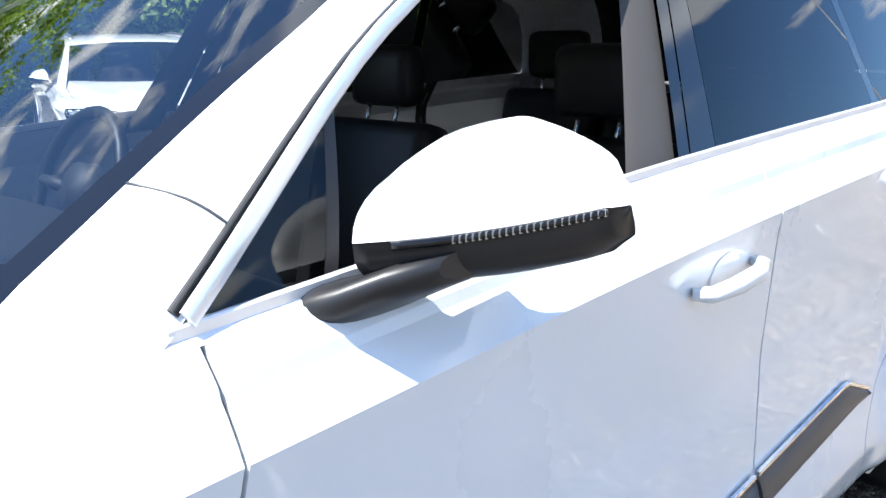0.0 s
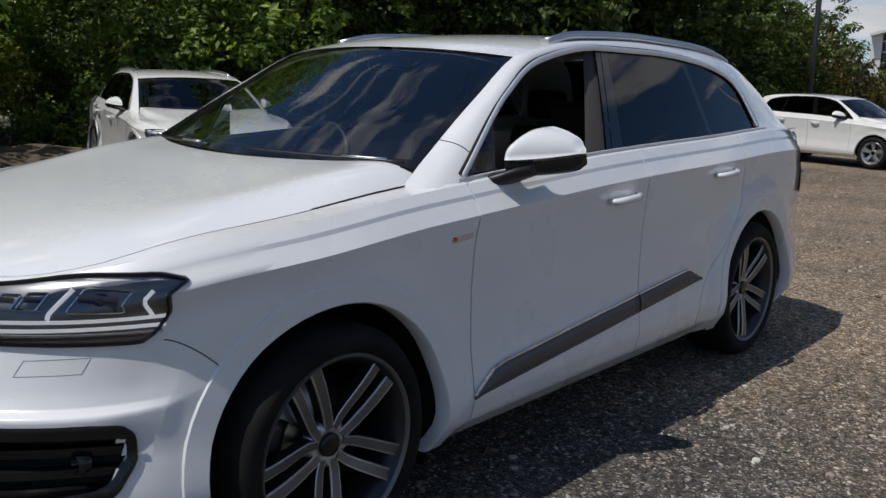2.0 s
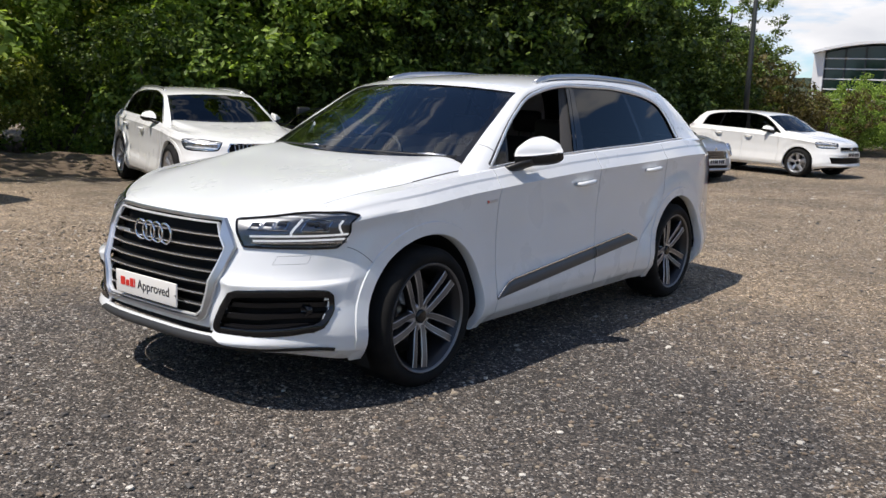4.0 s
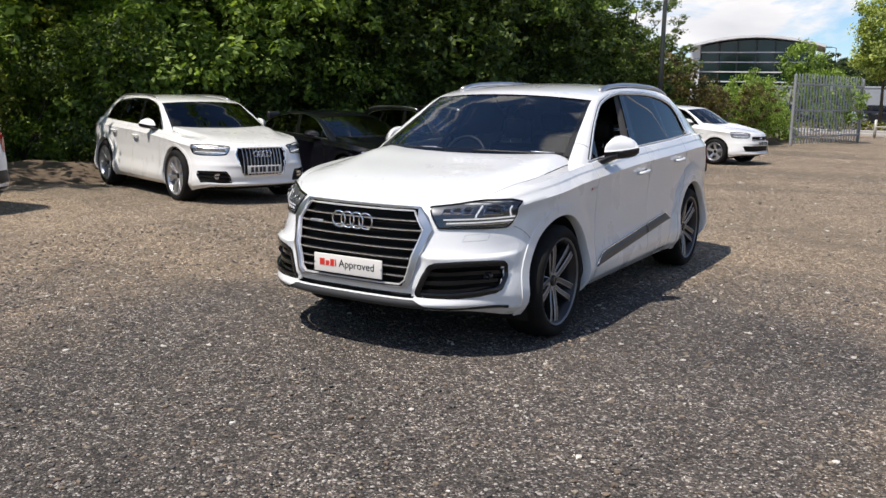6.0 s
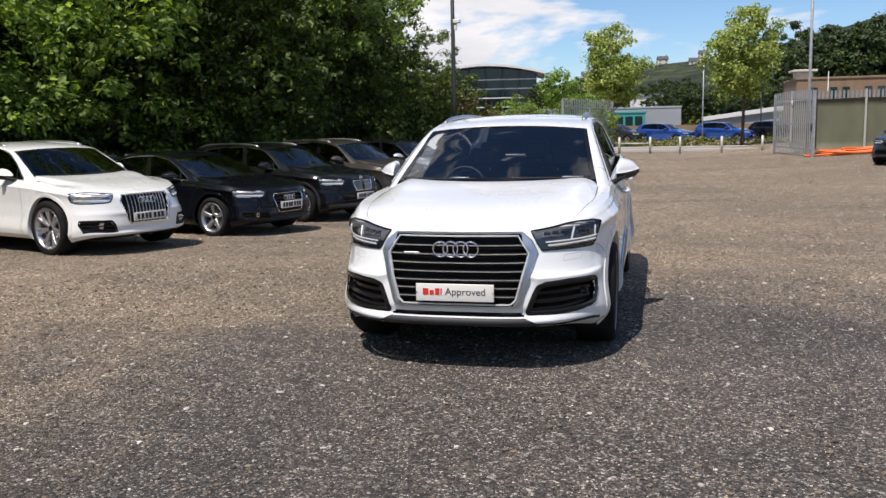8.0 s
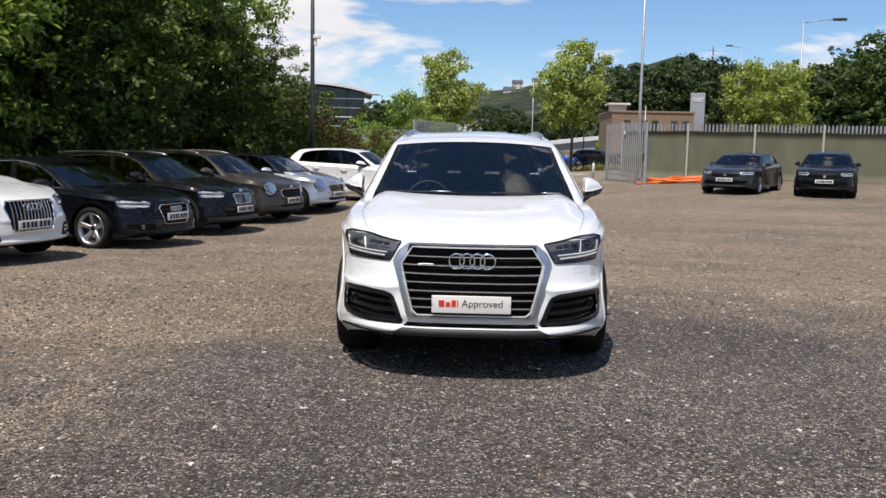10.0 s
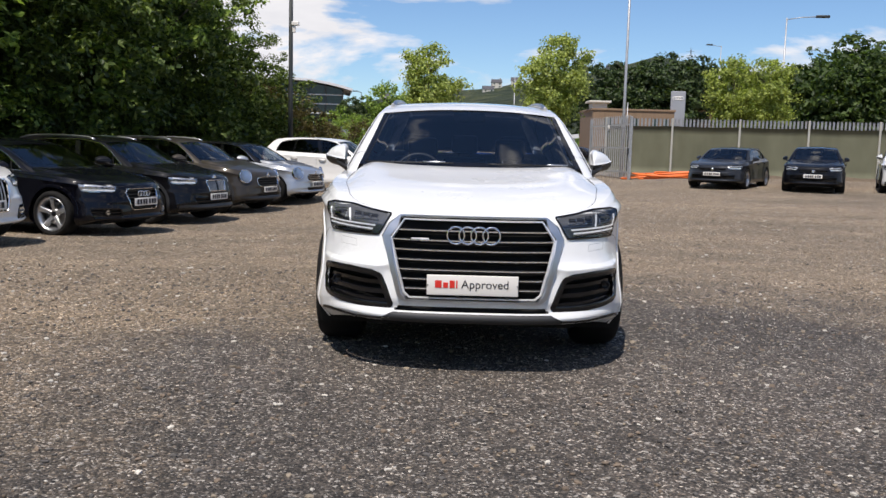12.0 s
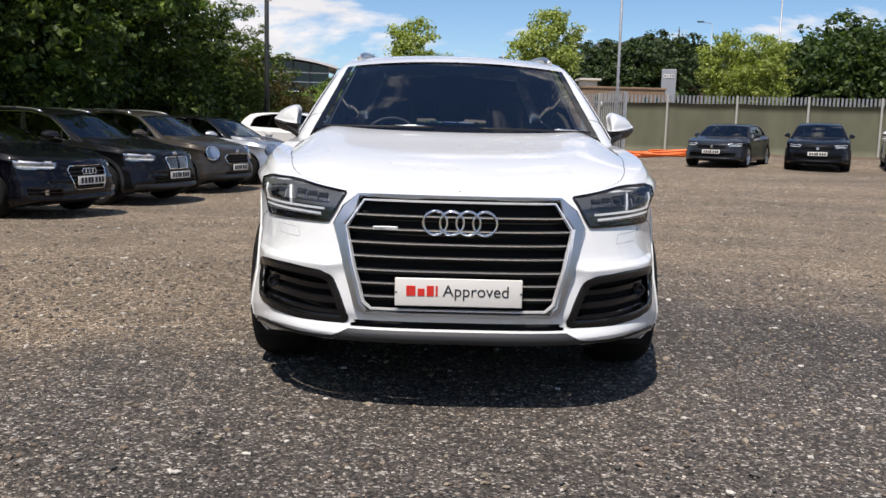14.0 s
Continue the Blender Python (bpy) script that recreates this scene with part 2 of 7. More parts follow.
def spline(keys, x):
    """A smooth curve through (x, value) keys (monotone cubic)."""
    xs, ys = [k[0] for k in keys], [k[1] for k in keys]
    if x <= xs[0]:
        return ys[0]
    if x >= xs[-1]:
        return ys[-1]
    i = max(k for k in range(len(xs) - 1) if xs[k] <= x)
    d = [(ys[k + 1] - ys[k]) / (xs[k + 1] - xs[k]) for k in range(len(xs) - 1)]

    def slope(k):
        if k == 0 or k == len(xs) - 1:
            return d[0] if k == 0 else d[-1]
        return 0.0 if d[k - 1] * d[k] <= 0 else 2 * d[k - 1] * d[k] / (d[k - 1] + d[k])

    h = xs[i + 1] - xs[i]
    t = (x - xs[i]) / h
    m0, m1 = slope(i) * h, slope(i + 1) * h
    return (2 * t**3 - 3 * t**2 + 1) * ys[i] + (t**3 - 2 * t**2 + t) * m0 + (-2 * t**3 + 3 * t**2) * ys[i + 1] + (t**3 - t**2) * m1


def lerp(a, b, t):
    return a + (b - a) * t


def smooth(t):
    t = min(1.0, max(0.0, t))
    return t * t * (3 - 2 * t)


def hilly(x, y):
    """Height of the yard: level round the car, rising a little towards the fence."""
    return 0.28 * smooth((y - 12) / 18) * smooth((x - 3) / 7) - 0.19 * smooth((y - 2) / 8) * smooth((0.3 - x) / 4.5) * smooth((17 - y) / 4)


# ---- cars ----
# One body plan: y runs back from the front axle, x to the car's left, z up. Other cars are the plan stretched to their own size.
WB, ZBOT = 2.994, 0.235
TOP = [(-0.96, 0.895), (-0.72, 0.912), (-0.55, 0.945), (-0.42, 0.978), (-0.28, 1.003), (0.0, 1.034), (0.3, 1.064), (0.6, 1.085), (1.5, 1.142), (2.5, 1.178), (3.3, 1.205), (4.1, 1.19)]
PROFILE = [(0.0, 0.90), (0.07, 0.955), (0.16, 0.972), (0.24, 0.962), (0.36, 0.945), (0.60, 0.938), (0.83, 0.949), (0.889, 0.955), (0.946, 0.919), (0.962, 0.914), (1.0, 0.888)]
NOSE = [(0.0, -0.905), (0.025, -0.945), (0.05, -0.962), (0.105, -0.948), (0.14, -0.932), (0.22, -0.945), (0.46, -0.938), (0.535, -0.950), (0.575, -0.938), (0.72, -0.922), (0.9, -0.885), (0.97, -0.855), (1.0, -0.825)]
TAIL = [(0.0, 3.93), (0.15, 4.06), (0.5, 4.07), (1.0, 3.98)]
LEDGE = [(0.0, 0.0), (0.40, 0.0), (0.45, 0.018), (0.50, 0.024), (0.515, 0.024), (0.545, 0.0), (1.0, 0.0)]


def foot_z(y):
    """Height of the lower edge of the skin, which rises under the nose."""
    return ZBOT + 0.058 * smooth((-0.4 - y) / 0.4)


def linear(keys, x):
    return float(np.interp(x, [k[0] for k in keys], [k[1] for k in keys]))


class Body:
    """The surfaces of a car body; spec holds size, colours and style."""

    def __init__(self, **spec):
        self.s = dict(wb=WB, nose=0.955, tail=1.08, half=0.975, high=1.66, tyre=0.365, rim=0.278, arch=0.428, paint="white", glass="window", rear_glass="privacy",
                      rails=True, hero=False, wheel="alloy", grille="wide", lip="white", mirror=None, clad=None, roofpaint=None, boot=False, trim="chrome", cols=26, spokes=5)
        self.s.update(spec)
        s = self.s
        self.kx, self.kz = s["half"] / 0.975, s["high"] / 1.66
        self.yc, self.yr = 0.1, 3.35
        self.axles = (0.03 if s["hero"] else 0.0, s["wb"])

    def T(self, p):
        x, y, z = p
        s = self.s
        y = y * s["nose"] / 0.955 if y < 0 else (y * s["wb"] / WB if y < WB else s["wb"] + (y - WB) * s["tail"] / 1.08)
        return Vector((x * self.kx, y, z * self.kz))

    def top(self, y):
        return spline(TOP, y)

    def half(self, y, v):
        h = linear(PROFILE, v)
        h += 0.020 * smooth((0.45 - y) / 0.7) * smooth((v - 0.80) / 0.10)
        h -= 0.03 * smooth((y - 2.6) / 1.2) * smooth((v - 0.7) / 0.3)
        if self.s["hero"]:
            h -= 0.020 * smooth((0.25 - y) / 0.6)
        z = foot_z(y) + v * (self.top(y) - foot_z(y))
        for w in (0.0, WB):
            a, b = self.T((0, y, z)), self.T((0, w, 0))
            r = math.hypot(a.y - b.y, a.z - self.s["tyre"])
            h += (0.010 if w == 0.0 else 0.018) * smooth((0.62 - r) / 0.10) * (1 - 0.6 * smooth((v - 0.80) / 0.10))
        return h

    def at(self, y, v):
        """A point of the side for a place along the car (front of the rear corner)."""
        h = self.half(y, v)
        z = foot_z(y) + v * (self.top(y) - foot_z(y))
        if y < self.yc:
            b, n = self.yc - spline(NOSE, v), 2.55 + 0.6 * smooth((0.8 - v) / 0.5)
            h *= max(0.0, 1 - min(1.0, ((self.yc - y) / b)) ** n) ** (1 / n)
        elif y > self.yr:
            b, n = spline(TAIL, v) - self.yr, 3.0
            h *= max(0.0, 1 - min(1.0, ((y - self.yr) / b)) ** n) ** (1 / n)
        return Vector((h, y, z))

    def front(self, x, v, out=0.0):
        """A point of the front, x across; out moves it forward of the skin."""
        b, n = self.yc - spline(NOSE, v), 2.55 + 0.6 * smooth((0.8 - v) / 0.5)
        y = -0.6
        for _ in range(3):
            h = self.half(y, v)
            y = self.yc - b * max(0.0, 1 - min(1.0, abs(x) / h) ** n) ** (1 / n)
        z = foot_z(y) + v * (self.top(y) - foot_z(y))
        if self.s["hero"]:
            out += spline(LEDGE, v) * smooth((abs(x) - 0.47) / 0.06) * smooth((0.905 - abs(x)) / 0.10)
        d = Vector((x * 0.9, -1.0, 0)).normalized() if abs(x) < 0.7 else Vector((math.copysign(1.0, x), -0.8, 0)).normalized()
        return Vector((x, y, z)) + d * out

    def vof(self, x, z):
        """The height fraction of a front point at height z."""
        y = self.front(x, 0.8).y
        return (z - foot_z(y)) / (self.top(y) - foot_z(y))

    def fz(self, x, z, out=0.0):
        return self.front(x, self.vof(x, z), out)

    def side(self, y, z, out=0.0):
        p = self.at(y, (z - foot_z(y)) / (self.top(y) - foot_z(y)))
        return p + Vector((out, 0, 0))

    def green(self, y, z):
        """The plane of the side windows."""
        return Vector((0.875 - 0.40 * (z - 1.1) - 0.09 * max(0, z - 1.1) ** 2 - 0.03 * smooth((y - 2.4) / 1.2), y, z))


# the edge of the window band and of the roof, as (y, z) and (x, y, z) from the front foot over the roof to the tail
DLO = [(0.0, 0.605, 1.098), (0.14, 0.98, 1.372), (0.28, 1.26, 1.502), (0.42, 1.74, 1.572), (0.56, 2.2, 1.573), (0.72, 2.68, 1.545), (0.84, 3.01, 1.480), (0.91, 3.11, 1.41), (1.0, 3.21, 1.224)]
ROOF = [(0.0, 0.775, 0.515, 1.146), (0.14, 0.708, 0.86, 1.350), (0.28, 0.648, 1.24, 1.540), (0.42, 0.615, 1.72, 1.603), (0.56, 0.600, 2.2, 1.620), (0.72, 0.585, 2.75, 1.612), (0.84, 0.570, 3.32, 1.560), (0.91, 0.64, 3.56, 1.42), (1.0, 0.745, 3.76, 1.215)]
DLO_SALOON = [(0.0, 0.61, 1.115), (0.14, 0.98, 1.36), (0.28, 1.30, 1.50), (0.42, 1.74, 1.565), (0.56, 2.1, 1.555), (0.72, 2.5, 1.49), (0.84, 2.75, 1.42), (0.91, 2.88, 1.34), (1.0, 3.0, 1.215)]
ROOF_SALOON = [(0.0, 0.775, 0.515, 1.146), (0.14, 0.708, 0.86, 1.350), (0.28, 0.655, 1.24, 1.532), (0.42, 0.60, 1.72, 1.61), (0.56, 0.585, 2.2, 1.60), (0.72, 0.575, 2.6, 1.54), (0.84, 0.60, 2.95, 1.43), (0.91, 0.64, 3.15, 1.34), (1.0, 0.72, 3.38, 1.22)]


def curve_at(keys, s):
    return Vector([spline([(k[0], k[n]) for k in keys], s) for n in range(1, len(keys[0]))])


def steps(a, b, n):
    return [a + (b - a) * i / n for i in range(n + 1)]


def both(rows):
    return [[Vector((-p[0], p[1], p[2])) for p in r] for r in rows]


def panel(car, root, name, rows, mat, mirror=True, thick=0.0, label="", parent=None, sides=("", "")):
    """A panel of the left side and its mirror image on the right."""
    out = []
    heart = car.T((0, 1.5, 0.75))
    for k, rr in enumerate((rows, both(rows)) if mirror else (rows,)):
        pts = [[car.T(p) for p in r] for r in rr]
        a, b, c = pts[0][0], pts[0][-1], pts[-1][0]
        d, e = pts[-1][-1], pts[len(pts) // 2][len(pts[0]) // 2]
        inward = (d - a).cross(c - b).dot(e - heart) < 0
        me = grid(pts, mat, name, thick=thick, flip=inward)
        out.append(part(name, me, None, parent[k] if isinstance(parent, list) else (parent or root), label))
    return out


def skin_piece(car, root, name, cols, vs, mat, holes=(), label="", thick=0.012):
    """A piece of the outer skin: columns of y (or front x), rows of height, less the faces that fall in the wheel arches or the holes."""
    s = car.s
    arch = s["arch"] + 0.028
    obs = []
    for sign in (1, -1):
        bm = bmesh.new()
        grid_v, plain = [], []
        for c in cols:
            line, raw = [], []
            for v in vs:
                if c[0] == "x":
                    p = car.front(c[1], v)
                elif c[0] == "r":
                    b, n = spline(TAIL, v) - car.yr, 3.0
                    h = car.half(car.yr + 0.3, v)
                    p = Vector((c[1] * h, car.yr + b * max(0.0, 1 - c[1] ** n) ** (1 / n), 0))
                    p.z = ZBOT + v * (car.top(p.y) - ZBOT)
                else:
                    y = c[1](v) if callable(c[1]) else c[1]
                    p = car.at(y, v)
                raw.append(p)
                q = car.T(p)
                line.append(bm.verts.new((q.x * sign, q.y, q.z)))
            grid_v.append(line)
            plain.append(raw)
        for i in range(len(cols) - 1):
            for j in range(len(vs) - 1):
                mid = (plain[i][j] + plain[i + 1][j + 1] + plain[i + 1][j] + plain[i][j + 1]) / 4
                q = car.T(mid)
                if any(math.hypot(q.y - w, q.z - s["tyre"]) < arch for w in car.axles) and q.x > 0.5:
                    continue
                if any(inside(mid) for inside in holes):
                    continue
                f = [grid_v[i][j], grid_v[i + 1][j], grid_v[i + 1][j + 1], grid_v[i][j + 1]]
                try:
                    bm.faces.new(f if sign > 0 else f[::-1]).smooth = True
                except ValueError:
                    pass
        for j, v in enumerate(vs):
            if v in (0.889, 0.946, 0.962):
                for i in range(len(cols) - 1):
                    e = bm.edges.get((grid_v[i][j], grid_v[i + 1][j]))
                    if e and plain[i][j].y > -0.25:
                        e.smooth = False
        bmesh.ops.remove_doubles(bm, verts=bm.verts, dist=1e-4)
        loose = [v for v in bm.verts if not v.link_faces]
        bmesh.ops.delete(bm, geom=loose, context="VERTS")
        if thick:
            bm.normal_update()
            rim = [e for e in bm.edges if len(e.link_faces) == 1]
            for e in rim:
                e.smooth = False
            made = bmesh.ops.extrude_edge_only(bm, edges=rim)["geom"]
            for g in made:
                if isinstance(g, bmesh.types.BMFace):
                    g.smooth = False
            for v in [g for g in made if isinstance(g, bmesh.types.BMVert)]:
                n = Vector((v.co.x, 0, 0)).normalized() if v.co.y > -0.4 else Vector((0.2 * sign, -0.8, 0)).normalized()
                v.co -= n * thick
        obs.append(part(name, bm, mat, root, label))
    return obs


def rows_patch(car, keys, nz, nx, out, left=True):
    """A patch on the front between keys of (z, x from, x to)."""
    rows = []
    for i in range(nz + 1):
        z = lerp(keys[0][0], keys[-1][0], i / nz)
        a, b = linear(sorted((k[0], k[1]) for k in keys), z), linear(sorted((k[0], k[2]) for k in keys), z)
        rows.append([car.fz(lerp(a, b, j / nx), z, out) for j in range(nx + 1)])
    return rows


def in_rows(keys, grow=0.0):
    za, zb = min(k[0] for k in keys), max(k[0] for k in keys)
    a, b = sorted((k[0], k[1]) for k in keys), sorted((k[0], k[2]) for k in keys)

    def test(p):
        return p.y < 0 and za - grow < p.z < zb + grow and linear(a, p.z) - grow < p.x < linear(b, p.z) + grow
    return test


def band(car, path, wide, deep, out=0.0, closed=True, surface=None, lift=0.0):
    """A bar of rounded section along a path of (x, z) on the front, or of points given by surface."""
    bm = bmesh.new()
    pts = [surface(p) if surface else car.fz(p[0], p[1], out) for p in path]
    n = len(pts)
    rings = []
    for i, p in enumerate(pts):
        a = pts[i - 1] if (i or closed) else p
        b = pts[(i + 1) % n] if (i < n - 1 or closed) else p
        d = (b - a).normalized()
        o = Vector((p.x * 0.9, -1.0, 0)).normalized() if surface is None else Vector((1, 0, 0))
        side = d.cross(o).normalized()
        o = side.cross(d).normalized()
        w = wide[i] if isinstance(wide, (list, tuple)) else wide
        ring = []
        for u, h in ((-0.5, -0.6), (-0.5, 0.5), (-0.36, 1.0), (0.36, 1.0), (0.5, 0.5), (0.5, -0.6)):
            ring.append(bm.verts.new(car.T(p + side * u * w + o * (h * deep + lift))))
        rings.append(ring)
    for i in range(n if closed else n - 1):
        a, b = rings[i], rings[(i + 1) % n]
        for k in range(5):
            bm.faces.new((a[k], b[k], b[k + 1], a[k + 1]))
    if not closed:
        bm.faces.new(rings[0])
        bm.faces.new(rings[-1][::-1])
    bmesh.ops.recalc_face_normals(bm, faces=bm.faces)
    return shade(bm, 35)


def flip_x(bm):
    for v in bm.verts:
        v.co.x = -v.co.x
    bmesh.ops.reverse_faces(bm, faces=bm.faces)
    return bm


def lathe(bm, profile, seg=40, closed=False):
    """Turns (x, r) about the x axis."""
    rings = [[bm.verts.new((x, r * math.cos(2 * math.pi * k / seg), r * math.sin(2 * math.pi * k / seg))) for k in range(seg)] for x, r in profile]
    n = len(rings)
    for i in range(n if closed else n - 1):
        a, b = rings[i], rings[(i + 1) % n]
        for k in range(seg):
            bm.faces.new((a[k], a[(k + 1) % seg], b[(k + 1) % seg], b[k])).smooth = True
    return rings


def spoke(bm, a0, a1, r0, r1, w0, w1, x0, x1, depth=0.035):
    """A bar from the hub to the rim, from angle a0 to a1, ridged on its face."""
    rings = []
    for t in steps(0, 1, 4):
        a, r, w, x = lerp(a0, a1, t), lerp(r0, r1, t), lerp(w0, w1, t), lerp(x0, x1, math.sin(t * math.pi / 2) ** 1.3)
        c, tang = Vector((0, math.cos(a) * r, math.sin(a) * r)), Vector((0, -math.sin(a), math.cos(a)))
        rings.append([bm.verts.new(c + tang * u * w + Vector((x + h, 0, 0))) for u, h in ((-0.55, -depth), (-0.5, -0.004), (-0.40, 0), (0.40, 0), (0.5, -0.004), (0.55, -depth))])
    for p, q in zip(rings, rings[1:]):
        for k in range(5):
            f = bm.faces.new((p[k], q[k], q[k + 1], p[k + 1]))
            f.material_index = 0 if k == 2 else 1


def blade_spoke(bm, a, off0, off1, r0, r1, w0, w1, x0, x1, depth=0.04):
    """A straight flat blade from hub to rim, set beside the spoke's axis, with machined edges."""
    ax, tang = Vector((0, math.cos(a), math.sin(a))), Vector((0, -math.sin(a), math.cos(a)))
    rings = []
    for t in steps(0, 1, 6):
        c = ax * lerp(r0, r1, t) + tang * spline([(0.0, off0), (0.22, lerp(off0, off1, 0.55)), (1.0, off1)], t)
        w, x = lerp(w0, w1, t), lerp(x0, x1, math.sin(t * math.pi / 2) ** 1.4)
        lean = math.copysign(0.006, off1)
        rings.append([bm.verts.new(c + tang * u * w + Vector((x + h + lean * u, 0, 0))) for u, h in ((-0.50, -depth), (-0.5, -0.003), (-0.44, 0), (-0.36, 0), (0.36, 0), (0.44, 0), (0.5, -0.003), (0.50, -depth))])
    for p, q in zip(rings, rings[1:]):
        for k in range(7):
            f = bm.faces.new((p[k], q[k], q[k + 1], p[k + 1]))
            f.material_index = 2 if k == 3 else 0 if k in (1, 2, 4, 5) else 1


WHEELS = {}


def wheel_meshes(tyre, rim, style, spokes):
    key = (round(tyre, 3), round(rim, 3), style, spokes)
    if key in WHEELS:
        return WHEELS[key]
    bm = bmesh.new()
    t, r, w = tyre, rim, 0.135
    lathe(bm, [(-w * 0.8, r - 0.02), (-w, r + 0.012), (-w * 1.02, (r + t) / 2), (-w * 0.93, t - 0.02), (-w * 0.72, t - 0.003), (w * 0.72, t - 0.003), (w * 0.93, t - 0.02),
               (w * 1.03, (r + t) / 2 + 0.01), (w * 1.04, (r + t) / 2 - 0.012), (w * 1.0, r + 0.016), (w * 0.86, r - 0.004), (w * 0.7, r - 0.02)], 56)
    bmesh.ops.recalc_face_normals(bm, faces=bm.faces)
    m_tyre = bpy.data.meshes.new("tyre")
    bm.to_mesh(m_tyre)
    bm.free()
    m_tyre.materials.append(M["rubber"])
    bm = bmesh.new()
    face = M["alloy"] if style != "dark" else M["alloyd"]
    dark = M["alloyd"] if style in ("alloy", "dark") else M["satin"] if style == "bright" else M["alloy"]
    lathe(bm, [(-w * 0.9, r - 0.015), (-w * 0.5, r - 0.045), (w * 0.55, r - 0.035), (w * 0.8, r - 0.02), (w * 0.95, r - 0.004), (w * 0.99, r + 0.004), (w * 0.93, r + 0.008)], 56)
    for f in bm.faces:
        f.material_index = 1
    lathe(bm, [(w * 0.93, r - 0.008), (w * 0.965, r - 0.005), (w * 0.985, r - 0.001), (w * 0.995, r + 0.004)], 56)
    bm.faces.ensure_lookup_table()
    for f in bm.faces[-168:]:
        f.material_index = 2
    xf, xr = w * 0.60, w * 0.84
    for k in range(spokes):
        a = math.pi / 2 + 2 * math.pi * k / spokes
        if style == "alloy":
            for sd in (-1, 1):
                blade_spoke(bm, a + radians(27), sd * 0.020, sd * 0.040, 0.045, r - 0.010, 0.032, 0.040, xf, xr)
        elif style == "bright":
            spoke(bm, a, a, 0.04, r - 0.012, 0.050, 0.072, xf, xr)
        else:
            spoke(bm, a - 0.05, a - 0.13, 0.04, r - 0.014, 0.034, 0.038, xf, xr)
            spoke(bm, a + 0.05, a + 0.13, 0.04, r - 0.014, 0.034, 0.038, xf, xr)
    lathe(bm, [(xf - 0.04, 0.078), (xf - 0.008, 0.070), (xf - 0.002, 0.050), (xf - 0.008, 0.036)], 32)
    bmesh.ops.recalc_face_normals(bm, faces=bm.faces)
    m_rim = bpy.data.meshes.new("rim")
    bm.to_mesh(m_rim)
    bm.free()
    m_rim.materials.append(face)
    m_rim.materials.append(dark)
    m_rim.materials.append(M["alloyg"])
    bm = bmesh.new()
    lathe(bm, [(xf - 0.01, 0.037), (xf + 0.004, 0.035), (xf + 0.007, 0.028), (xf + 0.008, 0.0005)], 24)
    bmesh.ops.recalc_face_normals(bm, faces=bm.faces)
    m_cap = bpy.data.meshes.new("hub_cap")
    bm.to_mesh(m_cap)
    bm.free()
    m_cap.materials.append(M["gloss"])
    bm = bmesh.new()
    lathe(bm, [(0.0, 0.0005), (0.012, 0.09), (0.002, 0.10), (0.002, r * 0.70), (-0.022, r * 0.70), (-0.022, 0.09)], 40)
    bmesh.ops.recalc_face_normals(bm, faces=bm.faces)
    m_disc = bpy.data.meshes.new("brake_disc")
    bm.to_mesh(m_disc)
    bm.free()
    m_disc.materials.append(M["disc"])
    bm = bmesh.new()
    tube(bm, [(0.0, r * 0.62 * math.cos(a), r * 0.62 * math.sin(a)) for a in steps(2.5, 3.7, 6)], 0.045, 8)
    m_cal = bpy.data.meshes.new("brake_caliper")
    bm.to_mesh(m_cal)
    bm.free()
    m_cal.materials.append(M["alloyd"])
    bm = bmesh.new()
    tube(bm, [(xf - 0.02, 0, 0), (xf - 0.001, 0, 0)], 0.0085, 6)
    m_bolt = bpy.data.meshes.new("wheel_bolt")
    bm.to_mesh(m_bolt)
    bm.free()
    m_bolt.materials.append(M["satin"])
    WHEELS[key] = (m_tyre, m_rim, m_cap, m_disc, m_cal, m_bolt)
    return WHEELS[key]


def add_wheels(car, root):
    s = car.s
    meshes = wheel_meshes(s["tyre"], s["rim"], s["wheel"], s["spokes"])
    for wy in car.axles:
        for sign in (1, -1):
            w = new("wheel")
            w.parent = root
            w.matrix_basis = pose(sign * (s["half"] - 0.142 * (1 if s["half"] > 0.9 else 0.9) - (0.016 if s["hero"] else 0.0)), wy, s["tyre"], 0, 0, 0 if sign > 0 else 180)
            for me in meshes[:3 if s["wheel"] == "far" else 5]:
                ob = part(me.name.split(".")[0], me, None, w)
            if s["hero"]:
                for k in range(5):
                    ob = part("wheel_bolt", meshes[5], None, w)
                    a = math.pi / 2 + math.pi / 5 + 2 * math.pi * k / 5
                    ob.location = (0.0, 0.057 * math.cos(a), 0.057 * math.sin(a))


